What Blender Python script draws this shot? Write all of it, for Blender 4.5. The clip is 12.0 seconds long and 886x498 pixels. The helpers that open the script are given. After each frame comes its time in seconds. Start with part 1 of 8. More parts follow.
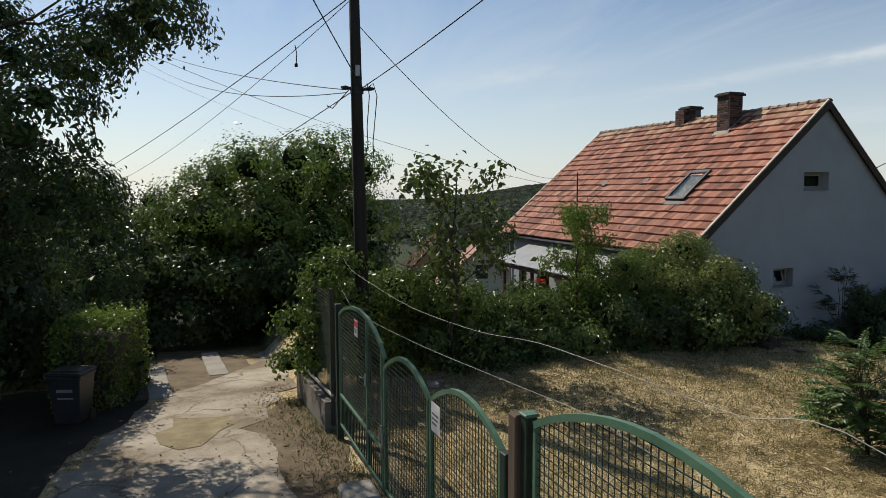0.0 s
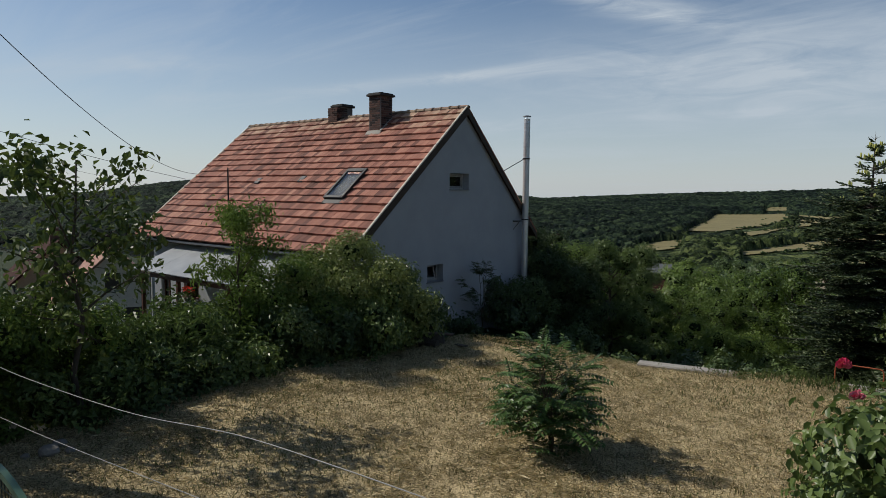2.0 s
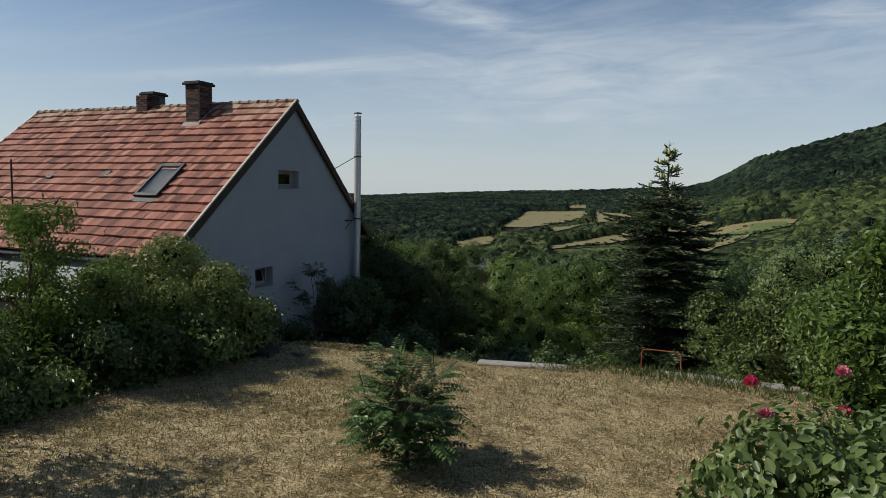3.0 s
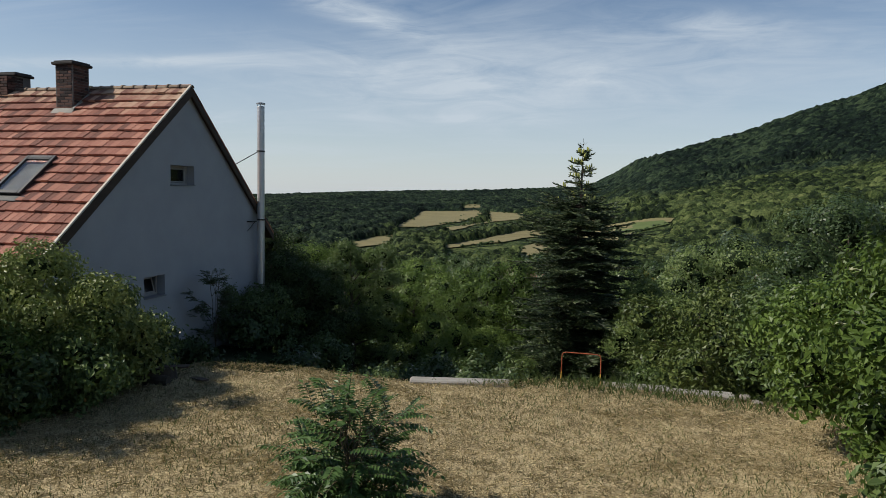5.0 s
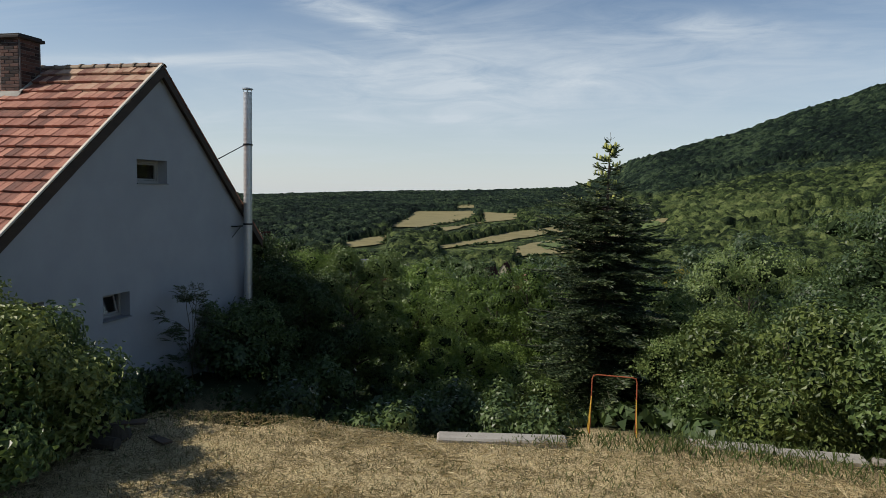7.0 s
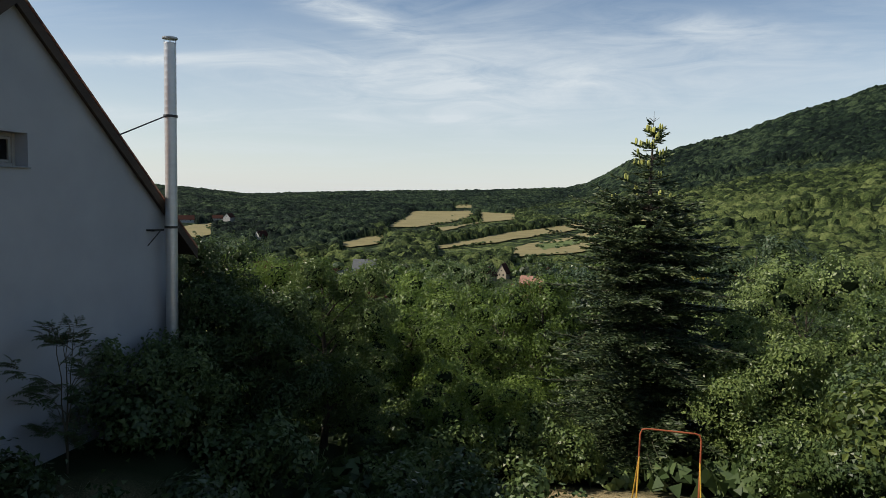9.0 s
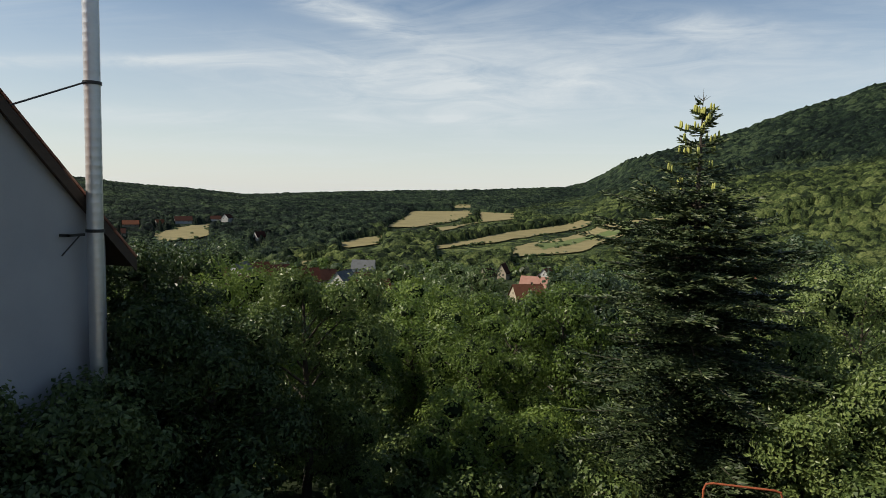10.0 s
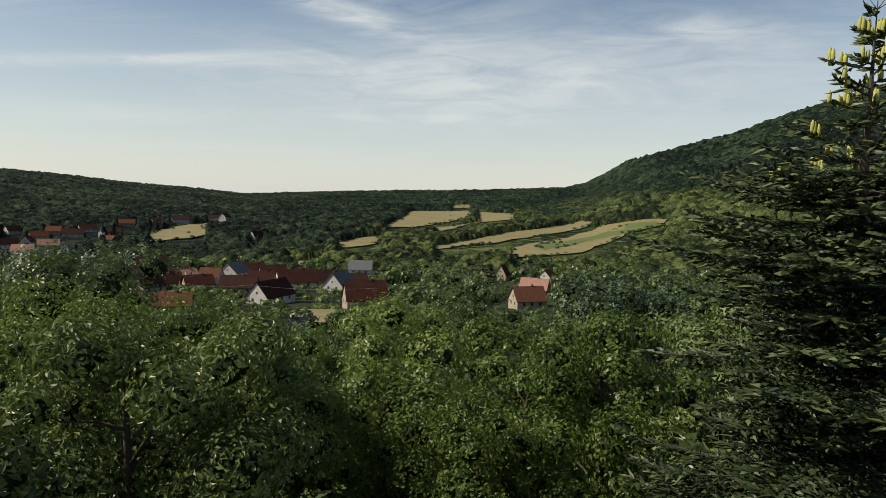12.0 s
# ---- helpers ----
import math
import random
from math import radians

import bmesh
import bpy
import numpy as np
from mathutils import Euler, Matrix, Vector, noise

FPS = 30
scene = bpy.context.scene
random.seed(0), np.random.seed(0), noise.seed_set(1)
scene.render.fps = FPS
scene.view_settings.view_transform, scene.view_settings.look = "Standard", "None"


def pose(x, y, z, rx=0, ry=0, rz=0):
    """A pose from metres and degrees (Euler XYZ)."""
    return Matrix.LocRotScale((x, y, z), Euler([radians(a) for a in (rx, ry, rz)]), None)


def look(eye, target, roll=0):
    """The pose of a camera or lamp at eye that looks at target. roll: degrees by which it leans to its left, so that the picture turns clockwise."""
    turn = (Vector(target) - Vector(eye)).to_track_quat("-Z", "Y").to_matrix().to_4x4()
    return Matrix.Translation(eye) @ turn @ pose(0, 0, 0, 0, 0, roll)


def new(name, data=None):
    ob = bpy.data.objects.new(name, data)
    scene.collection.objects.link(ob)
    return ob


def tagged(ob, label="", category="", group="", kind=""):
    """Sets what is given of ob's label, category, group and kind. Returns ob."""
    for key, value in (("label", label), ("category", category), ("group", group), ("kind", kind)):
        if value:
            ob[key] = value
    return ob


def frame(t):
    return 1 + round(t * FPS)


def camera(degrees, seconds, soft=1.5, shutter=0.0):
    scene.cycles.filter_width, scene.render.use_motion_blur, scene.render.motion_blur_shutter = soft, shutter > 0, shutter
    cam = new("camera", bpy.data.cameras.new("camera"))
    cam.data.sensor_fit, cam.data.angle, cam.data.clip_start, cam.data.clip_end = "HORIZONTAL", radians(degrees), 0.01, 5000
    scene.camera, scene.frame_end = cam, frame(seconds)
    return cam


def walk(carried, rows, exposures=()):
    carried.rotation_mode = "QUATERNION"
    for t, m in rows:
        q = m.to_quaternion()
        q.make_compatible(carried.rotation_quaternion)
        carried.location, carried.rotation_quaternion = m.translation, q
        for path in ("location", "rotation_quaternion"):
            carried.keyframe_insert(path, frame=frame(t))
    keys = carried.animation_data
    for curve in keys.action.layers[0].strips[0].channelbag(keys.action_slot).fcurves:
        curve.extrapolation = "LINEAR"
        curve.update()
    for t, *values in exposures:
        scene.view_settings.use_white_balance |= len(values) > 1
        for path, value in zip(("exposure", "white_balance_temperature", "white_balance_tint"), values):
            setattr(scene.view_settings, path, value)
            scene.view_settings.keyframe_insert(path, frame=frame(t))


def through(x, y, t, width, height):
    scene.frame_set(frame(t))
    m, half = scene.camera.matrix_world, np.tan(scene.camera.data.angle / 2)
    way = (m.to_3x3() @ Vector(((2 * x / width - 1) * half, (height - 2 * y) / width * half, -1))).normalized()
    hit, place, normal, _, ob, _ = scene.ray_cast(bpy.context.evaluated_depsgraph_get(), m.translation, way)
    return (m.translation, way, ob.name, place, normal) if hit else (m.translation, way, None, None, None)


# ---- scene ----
cam = camera(67.5, 12.0, soft=0.7)
PATH = [
    (0, (-1.464, 1.804, 3.74), (-3.325, 2.516, 3.568), -0.2),
    (0.5, (-1.863, 1.909, 3.743), (-3.645, 2.799, 3.569), 0.0),
    (1, (-2.328, 2.056, 3.731), (-3.973, 3.18, 3.557), 0.1),
    (1.5, (-2.695, 2.204, 3.735), (-4.179, 3.533, 3.56), 0.3),
    (2, (-3.12, 2.467, 3.704), (-4.373, 4.017, 3.531), 0.5),
    (2.5, (-3.46, 2.626, 3.723), (-4.491, 4.332, 3.55), 0.8),
    (3, (-3.714, 2.754, 3.76), (-4.514, 4.578, 3.585), 1.0),
    (3.5, (-3.975, 2.948, 3.763), (-4.624, 4.831, 3.589), 1.2),
    (5.5, (-5.266, 4.482, 3.699), (-5.765, 6.411, 3.529), 1.2),
    (6, (-5.652, 5.161, 3.685), (-6.145, 7.092, 3.515), 1.2),
    (6.5, (-5.97, 5.863, 3.696), (-6.459, 7.795, 3.527), 1.3),
    (7, (-6.309, 6.7, 3.705), (-6.795, 8.633, 3.536), 1.3),
    (9, (-7.669, 11.888, 3.535), (-8.147, 13.822, 3.366), 1.5),
    (9.5, (-8.143, 13.369, 3.47), (-8.62, 15.304, 3.301), 1.3),
    (10, (-8.694, 15.125, 3.394), (-9.169, 17.06, 3.225), 1.3),
    (10.5, (-9.106, 16.791, 3.323), (-9.58, 18.726, 3.154), 1.2),
    (11, (-9.523, 18.815, 3.247), (-9.997, 20.751, 3.077), 1.3),
    (11.5, (-9.845, 20.548, 3.168), (-10.319, 22.484, 2.998), 1.4),
    (12, (-10.047, 22.372, 3.103), (-10.52, 24.308, 2.934), 1.5),
]
walk(cam, [(t, look(eye, target, roll)) for t, eye, target, roll in PATH],
     exposures=[(0, -0.06, 6750, 10), (1, -0.32, 6500, 10), (1.5, -0.44, 6400, 10), (2, -0.44, 6350, 10), (2.5, -0.40, 6350, 10), (3.5, -0.32, 6350, 10), (5.5, -0.21, 6400, 10), (7, -0.16, 6500, 10), (9, 0.02, 6750, 10), (12, -0.03, 7250, 10)])

# ---- world, sun, exposure ----
SUN = Vector((-0.69, -0.27, 0.67)).normalized()
world = bpy.data.worlds.new("sky")
scene.world = world
world.use_nodes = True
wt = world.node_tree
wt.nodes.clear()


def wnode(kind, **inputs):
    n = wt.nodes.new(kind)
    for k, v in inputs.items():
        n.inputs[k].default_value = v
    return n


sky = wt.nodes.new("ShaderNodeTexSky")
sky.sky_type, sky.sun_disc = "NISHITA", False
sky.sun_elevation = math.asin(SUN.z)
sky.sun_rotation = math.atan2(SUN.x, SUN.y)
sky.air_density, sky.dust_density, sky.ozone_density, sky.altitude = 1.0, 0.35, 1.6, 250
coord = wt.nodes.new("ShaderNodeTexCoord")
sep = wt.nodes.new("ShaderNodeSeparateXYZ")
wt.links.new(coord.outputs["Generated"], sep.inputs[0])


def wmath(op, a, b=None, clamp=False):
    n = wt.nodes.new("ShaderNodeMath")
    n.operation, n.use_clamp = op, clamp
    for i, v in enumerate((a, b)):
        if v is None:
            continue
        if hasattr(v, "links"):
            wt.links.new(v, n.inputs[i])
        else:
            n.inputs[i].default_value = v
    return n.outputs[0]


# thin cirrus on a flat layer high above: the direction divided by its height
zz = wmath("MAXIMUM", wmath("ADD", sep.outputs[2], 0.10), 0.04)
cx, cy = wmath("DIVIDE", sep.outputs[0], zz), wmath("DIVIDE", sep.outputs[1], zz)
comb = wt.nodes.new("ShaderNodeCombineXYZ")
wt.links.new(cx, comb.inputs[0])
wt.links.new(cy, comb.inputs[1])
turn = wnode("ShaderNodeMapping", Rotation=(0, 0, radians(24)), Scale=(0.34, 1.0, 1))
wt.links.new(comb.outputs[0], turn.inputs[0])
streak = wnode("ShaderNodeTexNoise", Scale=1.15, Detail=12, Roughness=0.66, Distortion=0.8)
wt.links.new(turn.outputs[0], streak.inputs[0])
thin = wmath("MULTIPLY", wmath("SUBTRACT", streak.outputs[0], 0.50), 1.5, True)
# bearing and elevation in degrees, for the single bands of cirrus
bearing = wmath("DEGREES", wmath("ARCTAN2", sep.outputs[0], sep.outputs[1]))
height = wmath("DEGREES", wmath("ARCSINE", sep.outputs[2]))
wisp_at = wt.nodes.new("ShaderNodeCombineXYZ")
wt.links.new(wmath("ADD", wmath("MULTIPLY", bearing, 0.115), wmath("MULTIPLY", height, 0.10)), wisp_at.inputs[0])
wt.links.new(wmath("SUBTRACT", wmath("MULTIPLY", height, 0.55), wmath("MULTIPLY", bearing, 0.022)), wisp_at.inputs[1])
wisp = wnode("ShaderNodeTexNoise", Scale=1.0, Detail=11, Roughness=0.62, Distortion=0.9)
wt.links.new(wisp_at.outputs[0], wisp.inputs[0])
fray = wmath("MULTIPLY", wmath("SUBTRACT", wisp.outputs[0], 0.27), 2.6, True)


def band(az, el, tilt, wide, thick, amount):
    """One band of cirrus: a soft ellipse round a bearing and an elevation, frayed by the wisps."""
    du = wmath("DIVIDE", wmath("SUBTRACT", bearing, az), wide)
    dv = wmath("DIVIDE", wmath("SUBTRACT", wmath("SUBTRACT", height, el), wmath("MULTIPLY", wmath("SUBTRACT", bearing, az), tilt)), thick)
    r2 = wmath("ADD", wmath("MULTIPLY", du, du), wmath("MULTIPLY", dv, dv))
    return wmath("MULTIPLY", wmath("EXPONENT", wmath("MULTIPLY", r2, -1.0)), amount)


veil = thin
for az, el, tilt, wide, thick, amount in ((-13, 8.8, -0.02, 18, 3.2, 1.0), (-22, 14.2, -0.22, 6, 0.9, 0.9), (-24, 16.2, -0.2, 7, 1.4, 0.5), (6.5, 13.4, -0.12, 5.5, 1.0, 0.62), (10, 10.5, -0.16, 16, 2.6, 0.42), (-41, 9.2, 0.11, 12, 0.45, 0.9), (-14.5, 6.2, 0.0, 8.5, 0.35, 0.75), (-38, 5.5, 0.02, 10, 0.7, 0.75), (-31, 3.3, 0.0, 12, 0.55, 0.6), (-63, 9.5, 0.10, 9, 0.7, 0.45), (-2, 9.3, 0.0, 3.0, 0.25, 0.5)):
    veil = wmath("ADD", veil, wmath("MULTIPLY", band(az, el, tilt, wide, thick, amount), fray))
veil = wmath("MINIMUM", veil, 0.88)
haze = wmath("MULTIPLY", wmath("SUBTRACT", 0.27, sep.outputs[2]), 3.0, True)
veil = wmath("ADD", veil, wmath("MULTIPLY", haze, wmath("SUBTRACT", 0.85, veil)), True)
mixc = wt.nodes.new("ShaderNodeMix")
mixc.data_type = "RGBA"
wt.links.new(veil, mixc.inputs[0])
wt.links.new(sky.outputs[0], mixc.inputs[6])
mixc.inputs[7].default_value = (6.45, 7.2, 7.85, 1)
# the clear sky deepens towards the zenith
deep = wmath("SUBTRACT", 1.0, wmath("MULTIPLY", wmath("MULTIPLY", wmath("SUBTRACT", sep.outputs[2], 0.38), 1.8, True), 0.32))
dome = wt.nodes.new("ShaderNodeVectorMath")
dome.operation = "SCALE"
wt.links.new(mixc.outputs[2], dome.inputs[0])
wt.links.new(deep, dome.inputs["Scale"])
back = wnode("ShaderNodeBackground", Strength=0.105)
wt.links.new(dome.outputs[0], back.inputs[0])
wout = wt.nodes.new("ShaderNodeOutputWorld")
wt.links.new(back.outputs[0], wout.inputs[0])

sun = new("sun", bpy.data.lights.new("sun", "SUN"))
sun.data.energy, sun.data.angle, sun.data.color = 5.0, radians(0.55), (1.0, 0.93, 0.82)
sun.matrix_world = look(SUN * 50, (0, 0, 0))
scene.view_settings.exposure = 0.0

# ---- materials ----
def material(name):
    m = bpy.data.materials.new(name)
    m.use_nodes = True
    t = m.node_tree
    return m, t, t.nodes["Principled BSDF"], t.nodes["Material Output"]


def add(t, kind, **inputs):
    n = t.nodes.new(kind)
    for k, v in inputs.items():
        n.inputs[k].default_value = v
    return n


def ramp(t, fac, stops):
    n = t.nodes.new("ShaderNodeValToRGB")
    while len(n.color_ramp.elements) < len(stops):
        n.color_ramp.elements.new(0.5)
    for e, (p, c) in zip(n.color_ramp.elements, stops):
        e.position, e.color = p, (*c, 1)
    t.links.new(fac, n.inputs[0])
    return n.outputs[0]


def mathn(t, op, a, b=0.0, clamp=False):
    n = t.nodes.new("ShaderNodeMath")
    n.operation, n.use_clamp = op, clamp
    for i, v in enumerate((a, b)):
        if hasattr(v, "links"):
            t.links.new(v, n.inputs[i])
        else:
            n.inputs[i].default_value = v
    return n.outputs[0]


def blend(t, fac, a, b, how="MIX"):
    n = t.nodes.new("ShaderNodeMix")
    n.data_type, n.blend_type = "RGBA", how
    for i, v in ((0, fac), (6, a), (7, b)):
        if hasattr(v, "links"):
            t.links.new(v, n.inputs[i])
        elif i == 0:
            n.inputs[0].default_value = v
        else:
            n.inputs[i].default_value = (*v, 1)
    return n.outputs[2]


def noise_at(t, scale, detail=4, rough=0.55, where="Object", stretch=None):
    c = t.nodes.new("ShaderNodeTexCoord")
    n = add(t, "ShaderNodeTexNoise", Scale=scale, Detail=detail, Roughness=rough)
    src = c.outputs[where]
    if stretch:
        mp = add(t, "ShaderNodeMapping", Scale=stretch)
        t.links.new(src, mp.inputs[0])
        src = mp.outputs[0]
    t.links.new(src, n.inputs[0])
    return n.outputs[0]


def bump(t, bsdf, height, strength=0.3, distance=0.02):
    b = add(t, "ShaderNodeBump", Strength=strength, Distance=distance)
    t.links.new(height, b.inputs["Height"])
    t.links.new(b.outputs[0], bsdf.inputs["Normal"])


def surface(name, dark, light, scale=3.0, fine=40.0, rough=0.85, metal=0.0, relief=0.25, depth=0.01, spec=0.4, pieces=0.0, stretch=None):
    """A plain surface with stains at one scale and grain at another; pieces: how far each piece differs."""
    m, t, b, _ = material(name)
    big = noise_at(t, scale, 5, 0.6, stretch=stretch)
    small = noise_at(t, fine, 4, 0.6, stretch=stretch)
    fac = mathn(t, "ADD", mathn(t, "MULTIPLY", big, 0.65), mathn(t, "MULTIPLY", small, 0.35))
    if pieces:
        o, g = t.nodes.new("ShaderNodeObjectInfo"), t.nodes.new("ShaderNodeNewGeometry")
        r = mathn(t, "FRACT", mathn(t, "ADD", o.outputs["Random"], g.outputs["Random Per Island"]))
        fac = mathn(t, "ADD", fac, mathn(t, "MULTIPLY", mathn(t, "SUBTRACT", r, 0.5), pieces))
    col = ramp(t, fac, [(0.28, dark), (0.72, light)])
    t.links.new(col, b.inputs["Base Color"])
    b.inputs["Roughness"].default_value, b.inputs["Metallic"].default_value = rough, metal
    b.inputs["Specular IOR Level"].default_value = spec
    if relief:
        bump(t, b, fac, relief, depth)
    return m


def leafy(name, dark, mid, light, through=0.35, gloss=0.45, spread=1.0, grain=1.1):
    """Leaves: each one with a shade of its own, and light that shines through."""
    m, t, b, out = material(name)
    g, o = t.nodes.new("ShaderNodeNewGeometry"), t.nodes.new("ShaderNodeObjectInfo")
    clump = noise_at(t, grain, 3, 0.6)
    r = mathn(t, "ADD", mathn(t, "MULTIPLY", g.outputs["Random Per Island"], 0.42 * spread), mathn(t, "MULTIPLY", clump, 0.62))
    r = mathn(t, "ADD", r, mathn(t, "MULTIPLY", mathn(t, "SUBTRACT", o.outputs["Random"], 0.5), 0.42))
    col = ramp(t, r, [(0.12, dark), (0.5, mid), (0.92, light)])
    t.links.new(col, b.inputs["Base Color"])
    b.inputs["Roughness"].default_value, b.inputs["Specular IOR Level"].default_value = gloss, 0.30
    tr = t.nodes.new("ShaderNodeBsdfTranslucent")
    warm = blend(t, 0.5, col, (0.17, 0.26, 0.05), "MIX")
    t.links.new(warm, tr.inputs[0])
    mx = add(t, "ShaderNodeMixShader", Fac=through * 0.6)
    t.links.new(b.outputs[0], mx.inputs[1])
    t.links.new(tr.outputs[0], mx.inputs[2])
    t.links.new(mx.outputs[0], out.inputs[0])
    return m


LEAF = leafy("leaf_green", (0.028, 0.050, 0.018), (0.102, 0.150, 0.046), (0.225, 0.285, 0.095), 0.36, 0.38)
# Dark and light greens: kinds of tree, and painted shade or sun by place
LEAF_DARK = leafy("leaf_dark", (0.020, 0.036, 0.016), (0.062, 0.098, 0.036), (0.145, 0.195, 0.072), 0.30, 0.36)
LEAF_LIGHT = leafy("leaf_light", (0.036, 0.064, 0.014), (0.115, 0.176, 0.036), (0.235, 0.315, 0.074), 0.46, 0.42)
# Near-black leaves: shade of backlit and house-shadowed trees put into the colour
LEAF_SHADED = leafy("leaf_shaded", (0.010, 0.020, 0.008), (0.028, 0.052, 0.017), (0.070, 0.105, 0.036), 0.12, 0.40)
LEAF_YELLOW = leafy("leaf_yellow", (0.046, 0.070, 0.018), (0.125, 0.160, 0.042), (0.270, 0.300, 0.095), 0.28)
LEAF_COOL = leafy("leaf_cool_green", (0.030, 0.062, 0.018), (0.070, 0.130, 0.036), (0.140, 0.220, 0.065), 0.34, 0.40)
LEAF_BLUE = leafy("leaf_bluish", (0.022, 0.040, 0.022), (0.056, 0.088, 0.044), (0.115, 0.150, 0.075), 0.2)
LEAF_GREY = leafy("leaf_grey", (0.05, 0.065, 0.04), (0.09, 0.110, 0.07), (0.15, 0.165, 0.11), 0.16)
LEAF_GOLD = leafy("leaf_gold", (0.14, 0.12, 0.01), (0.30, 0.24, 0.02), (0.42, 0.32, 0.03), 0.25)
NEEDLE = leafy("needles", (0.012, 0.023, 0.009), (0.028, 0.046, 0.017), (0.066, 0.092, 0.036), 0.06, 0.5)
NEEDLE_TIP = leafy("young_needles", (0.07, 0.095, 0.04), (0.135, 0.165, 0.072), (0.24, 0.27, 0.13), 0.12, 0.5)
# Colour of the solids added inside crowns: the shade of the gaps, painted
CROWN_SHADE = surface("crown_shade", (0.006, 0.011, 0.005), (0.030, 0.048, 0.017), 3, 14, 0.9, relief=0.8, depth=0.05, spec=0.1)
CONE = surface("young_cone", (0.30, 0.31, 0.07), (0.46, 0.47, 0.14), 8, 60, 0.7)
BARK = surface("bark", (0.035, 0.027, 0.020), (0.10, 0.082, 0.064), 4, 30, 0.95, relief=0.6, depth=0.02, stretch=(1, 1, 0.25))
TWIG = surface("twig", (0.05, 0.04, 0.025), (0.12, 0.10, 0.06), 6, 40, 0.9)
PETAL = leafy("rose_petal", (0.52, 0.02, 0.08), (0.72, 0.06, 0.17), (0.85, 0.40, 0.45), 0.2)
RED_FLOWER = leafy("red_flower", (0.5, 0.01, 0.01), (0.65, 0.02, 0.02), (0.75, 0.06, 0.05), 0.2)
BLOSSOM = leafy("blossom", (0.26, 0.28, 0.15), (0.40, 0.41, 0.25), (0.55, 0.55, 0.38), 0.3)
STRAW = leafy("straw", (0.13, 0.098, 0.045), (0.42, 0.335, 0.185), (0.76, 0.65, 0.41), 0.2, 0.6, 1.3)
LITTER = leafy("dry_leaf", (0.07, 0.045, 0.02), (0.16, 0.11, 0.055), (0.30, 0.23, 0.13), 0.1, 0.7)
GRASS = leafy("grass_blade", (0.035, 0.06, 0.015), (0.075, 0.11, 0.028), (0.15, 0.17, 0.06), 0.25, 0.6)

PLASTER = surface("plaster", (0.30, 0.315, 0.335), (0.385, 0.40, 0.42), 0.9, 70, 0.9, relief=0.12, depth=0.004)
TRIM = surface("white_trim", (0.62, 0.61, 0.58), (0.78, 0.77, 0.74), 3, 40, 0.5, relief=0.05)
FASCIA = surface("brown_fascia", (0.030, 0.020, 0.014), (0.070, 0.046, 0.032), 2, 30, 0.7, stretch=(1, 1, 4))
WOOD_DARK = surface("dark_wood", (0.055, 0.038, 0.026), (0.13, 0.095, 0.068), 2, 26, 0.85, relief=0.4, stretch=(6, 6, 0.8))
WOOD_RED = surface("red_brown_wood", (0.06, 0.022, 0.014), (0.11, 0.042, 0.026), 3, 26, 0.6)
CONCRETE = surface("concrete", (0.22, 0.205, 0.18), (0.42, 0.395, 0.35), 1.6, 24, 0.93, relief=0.35, depth=0.012)
CAP = surface("sooty_cap", (0.018, 0.017, 0.016), (0.055, 0.05, 0.046), 3, 30, 0.9)
CREAM = surface("cream_trim", (0.50, 0.44, 0.35), (0.66, 0.60, 0.50), 3, 40, 0.6, relief=0.05)
CONCRETE_DARK = surface("weathered_concrete", (0.08, 0.075, 0.065), (0.21, 0.195, 0.17), 1.6, 24, 0.95, relief=0.4, depth=0.012)
MORTAR = surface("mortar", (0.10, 0.092, 0.085), (0.18, 0.165, 0.15), 4, 40, 0.95)
BRICK = surface("chimney_brick", (0.030, 0.021, 0.019), (0.115, 0.062, 0.048), 2.4, 36, 0.92, relief=0.4, depth=0.006, pieces=0.7)
GREEN_PAINT = surface("green_paint", (0.050, 0.115, 0.072), (0.115, 0.21, 0.14), 3, 30, 0.42, relief=0.1, depth=0.003)
GREEN_DARK = surface("dark_green_wire", (0.006, 0.014, 0.009), (0.018, 0.042, 0.026), 3, 30, 0.6)
STEEL = surface("stainless", (0.52, 0.52, 0.52), (0.64, 0.64, 0.63), 2, 20, 0.42, 0.7, 0.1, 0.004)
GALV = surface("galvanised", (0.30, 0.31, 0.31), (0.50, 0.50, 0.50), 3, 30, 0.45, 0.8)
BLACK_METAL = surface("black_metal", (0.012, 0.012, 0.013), (0.035, 0.035, 0.036), 3, 30, 0.5)
CABLE = surface("black_cable", (0.010, 0.010, 0.011), (0.022, 0.022, 0.024), 3, 30, 0.6, relief=0)
CABLE_WHITE = surface("pale_cable", (0.20, 0.20, 0.19), (0.34, 0.34, 0.32), 3, 30, 0.55, relief=0)
POLE_WOOD = surface("tarred_pole", (0.014, 0.011, 0.009), (0.046, 0.037, 0.030), 2, 22, 0.85, relief=0.5, depth=0.012, stretch=(5, 5, 0.5))
BIN_PLASTIC = surface("bin_plastic", (0.016, 0.017, 0.019), (0.036, 0.038, 0.042), 3, 40, 0.38, relief=0.08)
RUST_ORANGE = surface("rusty_orange", (0.20, 0.045, 0.02), (0.42, 0.12, 0.05), 5, 40, 0.7)
YELLOW_PAINT = surface("yellow_paint", (0.40, 0.24, 0.03), (0.60, 0.38, 0.06), 5, 40, 0.6)
SIGN_WHITE = surface("sign_white", (0.62, 0.60, 0.60), (0.80, 0.78, 0.77), 3, 40, 0.5, relief=0)
SIGN_RED = surface("sign_red", (0.50, 0.04, 0.05), (0.62, 0.07, 0.08), 3, 40, 0.5, relief=0)
PRINT = surface("print_grey", (0.10, 0.10, 0.11), (0.16, 0.16, 0.17), 3, 40, 0.6, relief=0)
